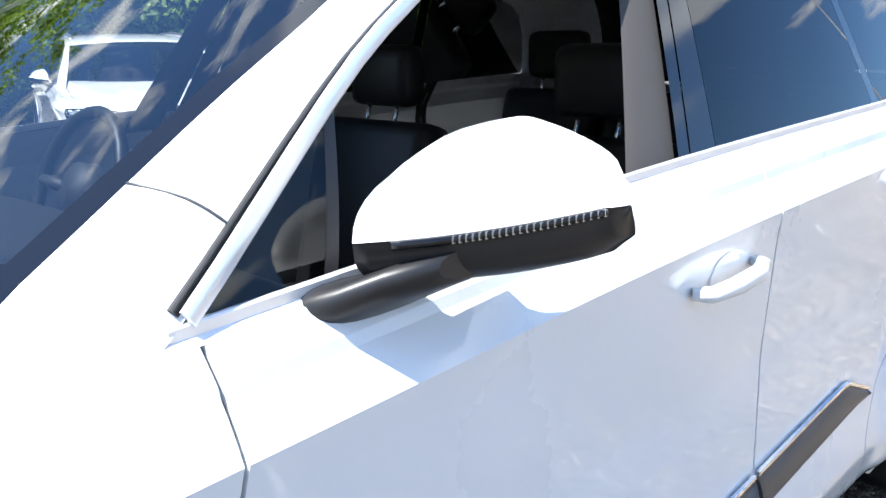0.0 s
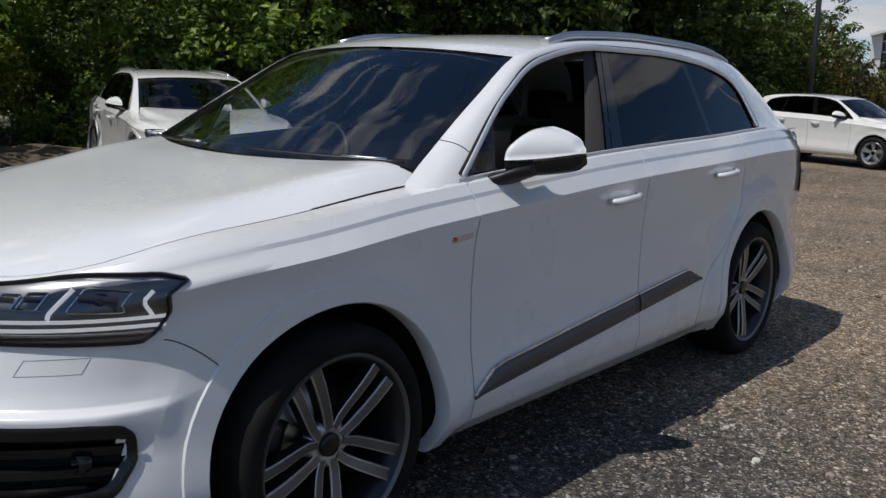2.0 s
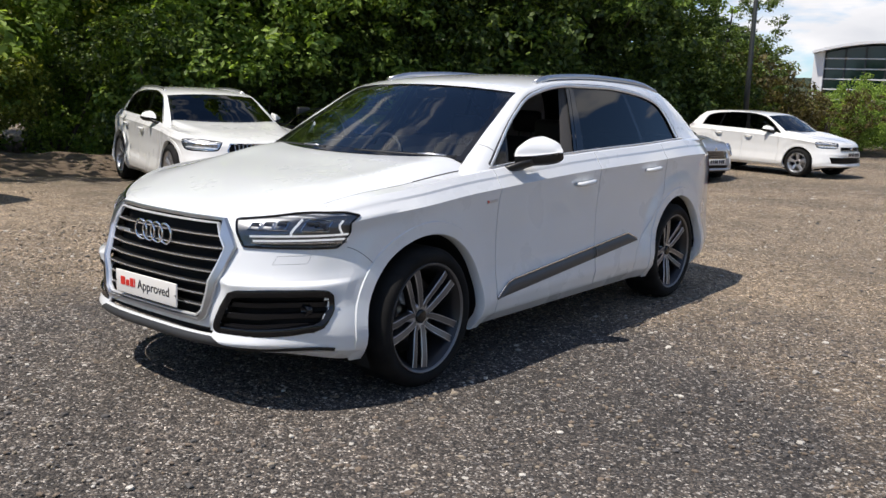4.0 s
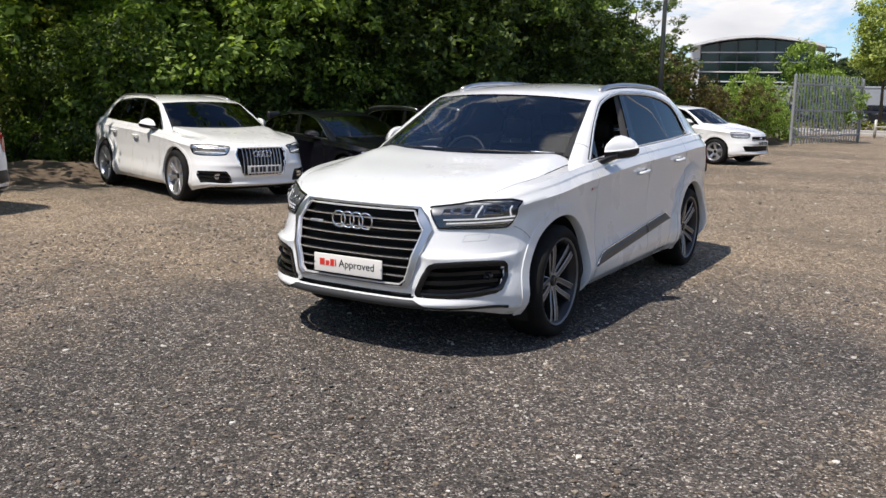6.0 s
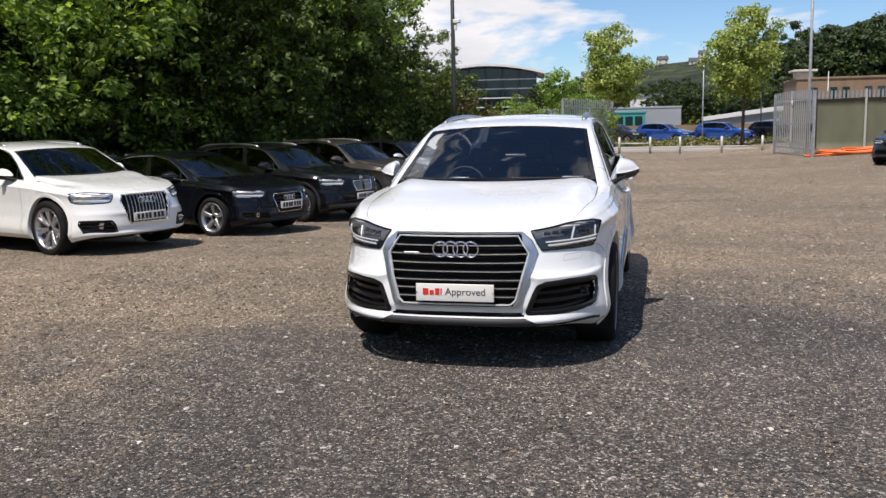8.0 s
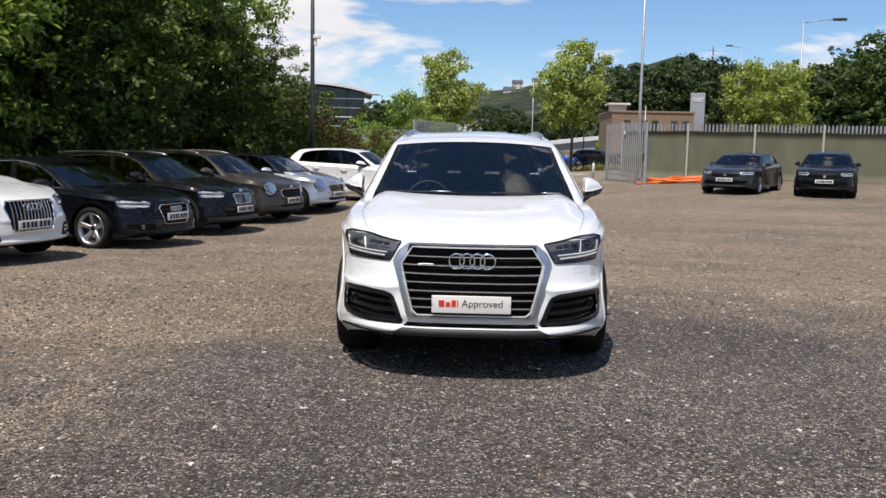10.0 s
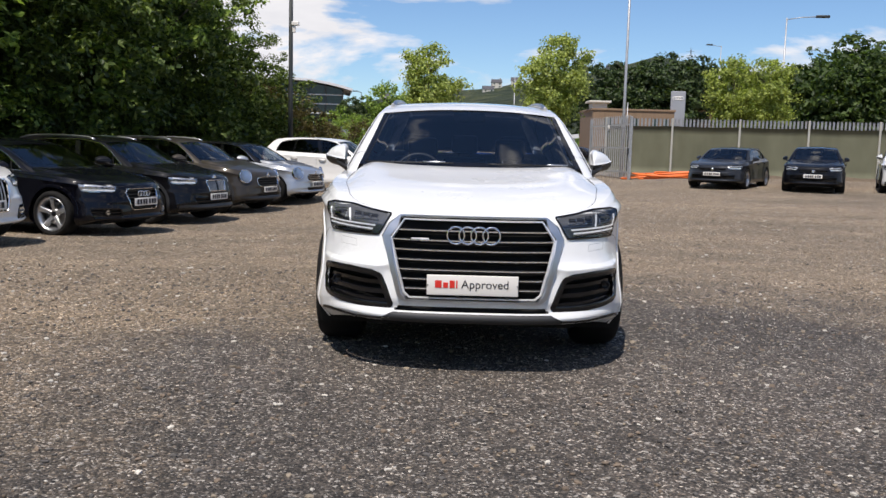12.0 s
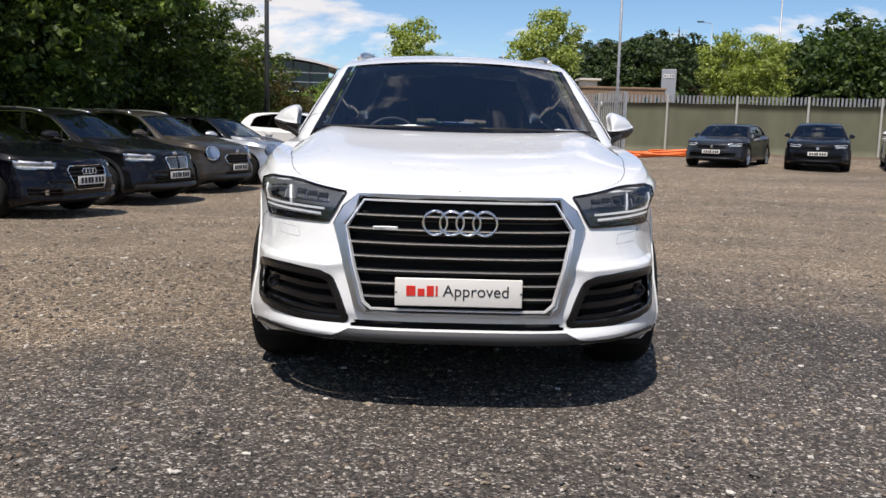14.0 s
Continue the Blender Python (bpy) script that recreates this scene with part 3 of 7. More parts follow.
def arch_parts(car, root, mat_lip, mat_liner):
    """Lip and liner of each wheel arch."""
    s = car.s
    wide = 0.066 if s["hero"] else 0.047
    for wy in car.axles:
        for sign in (1, -1):
            bm, lb = bmesh.new(), bmesh.new()
            rings, lrings = [], []
            for a in steps(radians(-25), radians(205), 38):
                ring = []
                for r, out in ((s["arch"] + wide + 0.005, -0.004), (s["arch"] + wide, 0.006), (s["arch"] + 0.005, 0.008), (s["arch"], 0.002), (s["arch"] - 0.002, -0.05)):
                    y, z = wy + r * math.cos(a), s["tyre"] + r * math.sin(a)
                    yh = y / (s["nose"] / 0.955) if y < 0 else (y * WB / s["wb"] if y < s["wb"] else WB + (y - s["wb"]) * 1.08 / s["tail"])
                    zh = max(z / car.kz, ZBOT - 0.01)
                    q = car.T(car.side(yh, zh, out))
                    ring.append(bm.verts.new((q.x * sign, q.y, q.z)))
                rings.append(ring)
                lrings.append([lb.verts.new((x * sign, wy + rr * math.cos(a), s["tyre"] + rr * math.sin(a))) for x, rr in ((s["half"] - 0.06, s["arch"] + 0.006), (s["half"] - 0.30, s["arch"] + 0.01), (s["half"] - 0.42, s["arch"] - 0.0), (s["half"] - 0.42, 0.05))])
            for b, rg in ((bm, rings), (lb, lrings)):
                for p, q in zip(rg, rg[1:]):
                    for k in range(len(p) - 1):
                        b.faces.new((p[k], q[k], q[k + 1], p[k + 1])).smooth = True
                bmesh.ops.recalc_face_normals(b, faces=b.faces)
            if sign * sum(f.normal.x for f in bm.faces) < 0:
                bmesh.ops.reverse_faces(bm, faces=bm.faces)
            part("arch_lip", shade(bm, 40), mat_lip, root)
            part("arch_liner", lb, mat_liner, root)


def seat(root, x, y, z, k=1.0, rear=False):
    """A seat with cushion, backrest and headrest on chromed posts, facing forward (-y)."""
    st = new("seat")
    st.parent = root
    st.matrix_basis = pose(x, y, z)
    bm = bmesh.new()
    box(bm, (-0.26 * k, -0.28, 0.10), (0.26 * k, 0.26, 0.26), 0.06, 3)
    part("cushion", shade(bm), M["leather"], st)
    bm = bmesh.new()
    vs = box(bm, (-0.25 * k, 0.2, 0.2), (0.25 * k, 0.33, 0.78), 0.055, 3)
    bmesh.ops.rotate(bm, verts=bm.verts, cent=(0, 0.25, 0.2), matrix=Matrix.Rotation(radians(-14), 3, "X"))
    part("backrest", shade(bm), M["leather"], st)
    bm = bmesh.new()
    box(bm, (-0.13, 0.375, 0.80), (0.13, 0.475, 0.98), 0.045, 3)
    part("headrest", shade(bm), M["leather"], st)
    for dx in (-0.06, 0.06):
        bm = bmesh.new()
        tube(bm, [(dx, 0.38, 0.72), (dx, 0.42, 0.84)], 0.007, 6)
        part("headrest_post", bm, M["chrome"], st)


def interior(car, root):
    """Dashboard, wheel, seats and cabin floor."""
    T = car.T
    bm = bmesh.new()
    rows = [[T(p) for p in ((-0.80, y, z), (-0.4, y - 0.02, z + dz), (0, y - 0.03, z + dz), (0.4, y - 0.02, z + dz), (0.80, y, z))] for y, z, dz in ((0.36, 1.08, 0.0), (0.55, 1.085, 0.02), (0.80, 1.08, 0.03), (0.92, 1.02, 0.02), (0.97, 0.85, 0.0), (0.95, 0.5, 0.0))]
    me = grid(rows, M["trim"], "dashboard")
    part("dashboard", me, None, root)
    bm = bmesh.new()
    box(bm, T((-0.82, 0.3, 0.30)), T((0.82, 3.7, 0.36)))
    part("cabin_floor", bm, M["trim"], root)
    sw = new("steering_wheel")
    sw.parent = root
    c = T((-0.38, 1.08, 1.03))
    sw.matrix_basis = Matrix.Translation(c) @ pose(0, 0, 0, 68, 0, 0)
    bm = bmesh.new()
    tube(bm, [(0.185 * math.cos(a), 0.185 * math.sin(a), 0) for a in steps(0, 2 * math.pi, 28)[:-1]], 0.016, 8, closed=True)
    part("wheel_rim", bm, M["leather"], sw)
    bm = bmesh.new()
    lathe(bm, [(-0.03, 0.07), (0.012, 0.065), (0.02, 0.0005)], 20)
    bmesh.ops.rotate(bm, verts=bm.verts, cent=(0, 0, 0), matrix=Matrix.Rotation(radians(-90), 3, "Y"))
    for a in (0.05, math.pi - 0.05, -math.pi / 2):
        tube(bm, [(0.05 * math.cos(a), 0.05 * math.sin(a), 0), (0.18 * math.cos(a), 0.18 * math.sin(a), 0)], 0.016, 6)
    part("wheel_spokes", bm, M["trim"], sw)
    for x in (-0.38, 0.38):
        p = T((x, 1.62, 0.36))
        seat(root, p.x, p.y, p.z)
    for x in (-0.48, 0.0, 0.48):
        p = T((x, 2.62, 0.40))
        seat(root, p.x, p.y, p.z, 0.86, True)
    if car.s["hero"]:
        bm = bmesh.new()
        box(bm, (-0.12, 1.13, 1.455), (0.12, 1.17, 1.53), 0.018, 3)
        box(bm, (-0.02, 1.10, 1.50), (0.02, 1.15, 1.56), 0.006, 1)
        part("rear_view_mirror", shade(bm), M["gloss"], root)


def build_car(name, at, label, group="", **spec):
    car = Body(**spec)
    s, T = car.s, car.T
    hero = s["hero"]
    root = new(name)
    body, roofm = M[s["paint"]], M[s["roofpaint"] or s["paint"]]
    cut = []
    # --- openings of the front
    if s["grille"] == "wide":
        gr = [(0.880, -0.405, 0.405), (0.765, -0.478, 0.478), (0.455, -0.398, 0.398), (0.425, -0.365, 0.365)]
        intake = [(0.586, 0.66, 0.80), (0.580, 0.545, 0.838), (0.562, 0.510, 0.850), (0.49, 0.478, 0.860), (0.41, 0.450, 0.852), (0.388, 0.44, 0.835), (0.374, 0.45, 0.77)]
    elif s["grille"] == "tall":
        gr = [(0.87, -0.36, 0.36), (0.78, -0.40, 0.40), (0.50, -0.33, 0.33), (0.46, -0.30, 0.30)]
        intake = [(0.52, 0.56, 0.86), (0.46, 0.52, 0.87), (0.36, 0.50, 0.85)]
    elif s["grille"] == "mid":
        gr = [(0.82, -0.33, 0.33), (0.75, -0.375, 0.375), (0.50, -0.30, 0.30), (0.465, -0.27, 0.27)]
        intake = [(0.50, 0.52, 0.84), (0.44, 0.48, 0.86), (0.36, 0.46, 0.84)]
    elif s["grille"] == "kidney":
        gr = [(0.84, -0.28, 0.28), (0.80, -0.30, 0.30), (0.64, -0.25, 0.25)]
        intake = [(0.52, -0.1, 0.62), (0.36, -0.1, 0.55)]
    elif s["grille"] == "mouth":
        gr = [(0.80, -0.36, 0.36), (0.745, -0.45, 0.45), (0.64, -0.42, 0.42), (0.60, -0.35, 0.35)]
        intake = [(0.46, -0.1, 0.50), (0.36, -0.1, 0.45)]
    else:
        gr = [(0.80, -0.42, 0.42), (0.71, -0.44, 0.44)]
        intake = [(0.54, -0.1, 0.74), (0.38, -0.1, 0.70)]
    hl_in, hl_out = s.get("lamp", (0.50, 0.895))
    round_lamp = s.get("round_lamp", False)
    head = None if round_lamp else [(0.914, 0.80, 0.885), (0.898, hl_in + 0.02, 0.889), (0.887, hl_in - 0.045, 0.890), (0.795, hl_in + 0.012, 0.868), (0.778, hl_in + 0.028, 0.845), (0.768, hl_in + 0.10, 0.80)]
    if hero:
        head = [(0.922, 0.82, 0.866), (0.908, 0.66, 0.864), (0.886, 0.458, 0.859), (0.85, 0.482, 0.850), (0.79, 0.518, 0.832), (0.772, 0.53, 0.82)]
    holes = [in_rows(gr, -0.004), in_rows(intake, -0.018 if hero else -0.004)] + ([in_rows(head, -0.022 if hero else -0.003)] if head else [])
    slot = [(0.392, -0.41, 0.41), (0.366, -0.43, 0.43)]
    if hero:
        holes.append(in_rows(slot))
    N = s["cols"]
    nv = 44 if hero else 24
    vs = sorted(set(round(v, 4) for v in steps(0, 1, nv)) | {0.889, 0.946, 0.962, 0.24, 0.07} | ({0.505, 0.515, 0.525, 0.54, 0.55} if hero else set()))
    gap = 0.0028
    gF = lambda v: 0.605 + 0.02 * smooth((v - 0.75) / 0.2)                                  # noqa: E731
    gB = lambda v: 1.715 + 0.035 * v                                                        # noqa: E731
    gC = lambda v: 2.30 + 0.42 * smooth((v - 0.15) / 0.55) + 0.03 * v if v > 0.15 else 2.30   # noqa: E731
    xs = [math.sin(t) ** (2 / 2.9) for t in steps(0, math.pi / 2 * 0.86, N * 2)]
    # front quarter: across the nose, then along the wing to the door
    edge = 0.872 if hero else 0.90
    n_front = [("x", edge * x / xs[-1]) for x in xs]
    wing = [("y", (lambda v, k=k: lerp(car.front(edge, v).y, gF(v) - gap, k))) for k in steps(0, 1, N + 4)[1:]]
    skin_piece(car, root, "front_skin", n_front + wing, vs, body, holes)
    skin_piece(car, root, "front_door", [("y", (lambda v, k=k: lerp(gF(v) + gap, gB(v) - gap, k))) for k in steps(0, 1, N)], vs, body)
    skin_piece(car, root, "rear_door", [("y", (lambda v, k=k: lerp(gB(v) + gap, gC(v) - gap, k))) for k in steps(0, 1, N)], vs, body)
    skin_piece(car, root, "rear_quarter", [("y", (lambda v, k=k: lerp(gC(v) + gap, car.yr, k))) for k in steps(0, 1, N)] + [("r", x) for x in steps(0.999, 0, 14)], vs, body)
    # dark seals behind the gaps
    for g in (gF, gB, gC):
        panel(car, root, "door_seal", [[car.at(g(v) + d, v) - Vector((0.011, 0, 0)) for d in (-0.03, 0.03)] for v in steps(0.02, 1, 20)], M["void"])
    # --- bonnet and wing tops
    def lid(y, u):
        e = car.at(y, 1.0)
        zc = spline([(-0.83, 0.905), (-0.7, 0.948), (-0.4, 1.018), (0.0, 1.083), (0.3, 1.131), (0.6, 1.156), (0.8, 1.16)], y)
        k = abs(u)
        near = lerp(0.50, 0.845, smooth((y + 0.5) / 0.85)) if not hero else lerp(0.50, 0.74, smooth((y + 0.5) / 0.85))
        rise = lerp(1 - k ** 3.2, 1 - 0.94 * (min(1.0, max(0.0, (k - near) / (rim_u - near))) ** 2 if hero else smooth((k - near) / (rim_u - near))) - 0.06 * smooth((k - rim_u) / 0.1), smooth((y + 0.62) / 0.5)) + 0.05 * math.exp(-((k - 0.70) / 0.10) ** 2) * smooth((y + 0.8) / 0.5)
        return Vector((e.x * u, y, e.z + (zc - e.z) * rise))
    nose_y = [lerp(-0.824999, -0.60, t ** 2.2) for t in steps(0, 1, 10)] + steps(-0.60, 0.36, 16)[1:]
    rim_u = 0.904 if hero else 0.893
    shut = lambda y: 0.988 - (0.088 if hero else 0.10) * smooth((y + 0.70) / 0.45)  # noqa: E731
    def hem(u):
        return 0.305 + 0.205 * min(1.0, abs(u) / 0.88) ** 2 - 0.055 * smooth((abs(u) - 0.858) / 0.03) ** 2
    def hood(y, t):
        u = (shut(y) - 0.0026) * math.copysign(1 - (1 - abs(2 * t - 1)) ** 1.9, t - 0.5)
        return lid(y + (hem(u) - 0.36) * smooth((y + 0.25) / 0.61), u)
    panel(car, root, "bonnet", [[hood(y, t) for t in steps(0, 1, 60)] for y in nose_y], body, mirror=False)
    panel(car, root, "wing_top", [[lid(y, lerp(shut(y) + 0.0012, 1.0, t)) for t in steps(0, 1, 7)] for y in nose_y + steps(0.36, 0.66, 6)[1:]], body)
    panel(car, root, "bonnet_seal", [[lid(y + (hem(rim_u - 0.008) - 0.36) * smooth((y + 0.25) / 0.61), shut(y) + d) - Vector((0, 0, 0.006)) for d in (-0.007, -0.002, 0.002, 0.007)] for y in nose_y[:-5]], M["void"])
    if hero:
        for sign in (1, -1):
            run = [hood(y, 0.5 + 0.5 * sign) for y in nose_y[-7:]] + [hood(nose_y[-1], 0.5 + sign * (0.5 - 0.24 * k)) for k in steps(0.08, 1, 8)]
            bm = bmesh.new()
            tube(bm, [p + Vector((0, 0.0015, 0.0)) for p in run], 0.0026, 6)
            part("bonnet_joint", bm, M["void"], root)
    cowl = [[lid(y, lerp(-0.82, 0.82, t)) - Vector((0, 0, 0.016)) for t in steps(0, 1, 24)] for y in steps(0.12, 0.56, 8)]
    panel(car, root, "cowl", cowl, M["black"], mirror=False)
    panel(car, root, "wing_corner", [[lid(y, u) - Vector((0, 0, 0.011)) for u in steps(0.835, rim_u, 8)] for y in steps(0.36, 0.57, 8)], body)
    # --- roof, pillars, glass
    dlo, rf = (DLO_SALOON, ROOF_SALOON) if s["boot"] else (DLO, ROOF)
    S = steps(0, 1, 44)
    inner = [car.green(*curve_at(dlo, t)) for t in S]
    outer = [curve_at(rf, t) for t in S]
    feet = [Vector((0.024, -0.125, -0.082)), Vector((0.012, -0.055, -0.038))]
    heel = [Vector((0.03, 0.04, -0.03)), Vector((0.06, 0.07, -0.08))]
    panel(car, root, "roof_side", [[a + (b - a) * k + Vector((0.012 * math.sin(math.pi * k), 0, 0.010 * math.sin(math.pi * k))) for k in steps(0, 1, 6)] for a, b in zip([inner[0] + f for f in feet] + inner + [inner[-1] + h for h in heel], [outer[0] + f for f in feet] + outer + [outer[-1] + h for h in heel])], roofm)
    if hero:
        a, b = car.green(*curve_at(dlo, 0.035)), curve_at(rf, 0.05)
        row = [a + (b - a) * k + Vector((0.012 * math.sin(math.pi * k) + 0.0008, -0.0008, 0.010 * math.sin(math.pi * k) + 0.0004)) for k in steps(0.04, 1, 10)]
        for sign in (1, -1):
            bm = bmesh.new()
            tube(bm, [(p.x * sign, p.y, p.z) for p in row], 0.0016, 5)
            part("pillar_joint", bm, M["blade"], root)
    # ledge below the side windows
    panel(car, root, "window_ledge", [[car.at(y, 1.0), Vector((car.green(y, 1.1).x - 0.004, y, car.top(y) + 0.008))] for y in steps(0.52, 3.75, 40)], body)
    top_i = [i for i, t in enumerate(S) if t >= 0.245 and t <= 0.845]
    def across(p, n, fwd, up_):
        return [Vector((p.x * u, p.y + fwd * (1 - u * u), p.z + up_ * (1 - abs(u) ** 2.2))) for u in steps(-1, 1, n)]
    roof_rows = [across(outer[i], 20, -0.11 * smooth((0.42 - S[i]) / 0.16) + 0.14 * smooth((S[i] - 0.72) / 0.12), lerp(0.034, 0.030, smooth((S[i] - 0.25) / 0.2))) for i in top_i]
    panel(car, root, "roof", roof_rows, roofm, mirror=False)
    ws_i = [i for i, t in enumerate(S) if t <= 0.255]
    ws = []
    for i in ws_i:
        t = S[i] / 0.25
        e = outer[i].copy()
        if i == ws_i[-1]:
            t = 1.0
        ws.append(across(e, 20, lerp(-0.185, -0.11, t), lerp(0.004, 0.034, t)))
    ws_in = [[p + Vector((0.0, 0.004, -0.006)) for p in r] for r in ws]
    panel(car, root, "windscreen", ws_in, M["wscreen"] if hero else M["privacy" if s["glass"] == "privacy" else "wscreen"], mirror=False)
    # black border of the windscreen
    brd = []
    for r in ws_in:
        n = len(r) - 1
        brd.append([r[0] + (r[1] - r[0]) * k + Vector((0, -0.003, 0.003)) for k in (0.0, 0.5)])
    panel(car, root, "screen_border", [[Vector((-p.x, p.y, p.z)) for p in r] for r in brd], M["gloss"])
    low, nxt = ws_in[0], ws_in[1]
    panel(car, root, "screen_foot", [[p + (q - p) * k + Vector((0, -0.003, 0.003)) for p, q in zip(low, nxt)] for k in (-0.3, 0.4)], M["gloss"], mirror=False)
    # tail
    back = [i for i, t in enumerate(S) if t >= 0.835]
    panel(car, root, "tailgate", [across(outer[i], 12, 0.14 + 0.12 * (S[i] - 0.84) / 0.16, 0.042 * smooth((0.95 - S[i]) / 0.1)) for i in back], M["gloss"] if not s["boot"] else M["privacy"], mirror=False)
    deck = []
    for y in steps(3.2 if not s["boot"] else 3.0, 3.96, 12):
        e = car.at(y, 1.0)
        deck.append([Vector((e.x * u, y, e.z + 0.02 * (1 - u * u))) for u in steps(-1, 1, 8)])
    panel(car, root, "rear_deck", deck, body, mirror=False)
    # side glass
    def glass(name, ya, yb, mat, zlow=None):
        rows = []
        for k in steps(0, 1, 10):
            y = lerp(ya(0), yb(0), k)
            line = []
            for w in steps(0, 1, 6):
                y = lerp(ya(w), yb(w), k)
                zt = spline([(d[1], d[2]) for d in dlo[:-1]] + [(dlo[-1][1], dlo[-1][2])], y)
                zb_ = car.top(y) + 0.006
                z = lerp(zb_, max(zb_ + 0.001, zt - 0.004), w)
                line.append(car.green(y, z) - Vector((0.010, 0, 0)))
            rows.append(line)
        return panel(car, root, name, rows, mat)
    sail = lambda w: 0.785 + 0.07 * w                    # noqa: E731
    bA = lambda w: 1.565 + 0.16 * w                       # noqa: E731
    bB = lambda w: 1.705 + 0.12 * w                       # noqa: E731
    cA = lambda w: 2.555 - 0.055 * w                       # noqa: E731
    tip = dlo[-1][1]
    side_glass = M[s["glass"]]
    glass("quarter_light", lambda w: 0.615, sail, M["window"])
    if not hero:
        glass("front_window", lambda w: sail(w) + 0.02, bA, side_glass)
    glass("rear_window", lambda w: bB(w), cA, M[s["rear_glass"]])
    glass("rear_quarter_window", lambda w: cA(w) + 0.052, lambda w: tip - 0.005, M[s["rear_glass"]])
    glass("middle_pillar", lambda w: bA(w) + 0.002, lambda w: bA(w) + 0.040, M["gloss"])
    glass("middle_pillar", lambda w: bA(w) + 0.046, lambda w: bB(w) - 0.002, M["gloss"])
    glass("rear_pillar", lambda w: cA(w) + 0.002, lambda w: cA(w) + 0.050, M["gloss"])
    glass("sail_bar", lambda w: sail(w) + 0.001, lambda w: sail(w) + 0.021, M["black"])
    if hero:
        panel(car, root, "pillar_trim", [[car.green(y + (z - 1.12) * sl, z) - Vector((0.022 + 0.02 * k, 0, 0)) for z in steps(1.1, 1.56, 8)] for k, y, sl in ((1, 1.435, 0.55), (0.4, 1.46, 0.53), (0, 1.56, 0.40))], M["pillar"])
    # bright trim round the side windows
    trim = M[s["trim"]]
    for sign in (1, -1):
        line = [p + Vector((0.004, 0, 0.0)) for p in inner]
        line[0] = line[0].lerp(line[1], 0.25)
        for nm, pts, wd, mt in (("window_trim", line, 0.021, M["bright"] if hero else trim if hero or s["trim"] == "chrome" else M["black"]), ("window_seal", [p + (o - i_).normalized() * 0.016 + Vector((0.002, 0, 0)) for p, o, i_ in zip(line, outer, inner)], 0.012, M["black"]),
                                ("belt_trim", [Vector((car.green(y, 1.12).x + 0.004, y, car.top(y) + 0.011)) for y in steps(0.60, tip, 30)], 0.017, M["bright"] if hero else trim)):
            bm = band(car, pts, wd, 0.004, closed=False, surface=lambda p: p)
            part(nm, bm if sign > 0 else flip_x(bm), mt, root)
    if s["rails"]:
        for sign in (1, -1):
            bm = bmesh.new()
            pts = []
            for t in steps(0.335, 0.835, 22):
                p = curve_at(rf, t)
                k = min(1.0, (t - 0.335) / 0.05, (0.835 - t) / 0.05)
                q = T(p + Vector((-0.020, 0, 0.004 + 0.017 * max(0, k))))
                pts.append((q.x * sign, q.y, q.z))
            tube(bm, pts, 0.019, 10)
            part("roof_rail", bm, M["satin"], root, "satin aluminium roof rail")
    # --- underside and cabin
    bm = bmesh.new()
    box(bm, T((-0.60, -0.6, 0.22)), T((0.60, 3.8, 0.30)))
    box(bm, T((-0.86, 0.52, 0.235)), T((0.86, 2.48, 0.30)))
    box(bm, T((-0.52, -0.70, 0.26)), T((0.52, -0.1, 0.80)))
    box(bm, T((-0.6, 3.3, 0.3)), T((0.6, 3.75, 1.1)))
    part("underside", bm, M["void"], root)
    arch_parts(car, root, M[s["clad"]] if s["clad"] else body, M["void"])
    interior(car, root)
    add_wheels(car, root)
    # --- door handles
    for sign in (1, -1):
        for y, z in ((1.535, 0.974), (2.50, 1.020)):
            bm = bmesh.new()
            pts = [T(car.side(y + d, z + 0.006 * d / 0.1, o)) for d, o in ((-0.105, 0.004), (-0.09, 0.03), (-0.03, 0.040), (0.05, 0.040), (0.095, 0.028), (0.108, 0.004))]
            tube(bm, pts, [0.010, 0.014, 0.0155, 0.0155, 0.014, 0.010], 8)
            hd = part("door_handle", bm if sign > 0 else flip_x(bm), body, root)
            if hero:
                bm = bmesh.new()
                bm2 = [[car.side(y + 0.055 * math.cos(a) * k + 0.01, z - 0.004 + 0.042 * math.sin(a) * k, 0.0015 - 0.0 * k) for k in (0.0001, 0.5, 1.0)] for a in steps(0, 2 * math.pi, 20)]
                me = grid([[T(p) if sign > 0 else Vector((-T(p).x, T(p).y, T(p).z)) for p in r] for r in bm2], M["shade_dish"], "handle_dish", flip=sign > 0)
                part("handle_dish", me, None, root)
    # --- door mirrors
    wing_mirror(car, root, M[s["mirror"] or s["paint"]])
    front_end(car, root, gr, intake, head, slot if hero else None, body)
    rows = [[car.at(y, v) + Vector((0.004, 0.002, 0)) for v in steps(0.62, 0.93, 5)] for y in steps(3.74, 3.92, 8)]
    panel(car, root, "tail_lamp", rows, M["redlens"])
    if hero:
        hero_details(car, root, body)
    root.matrix_basis = at
    tagged(root, label, "car", group)
    return root


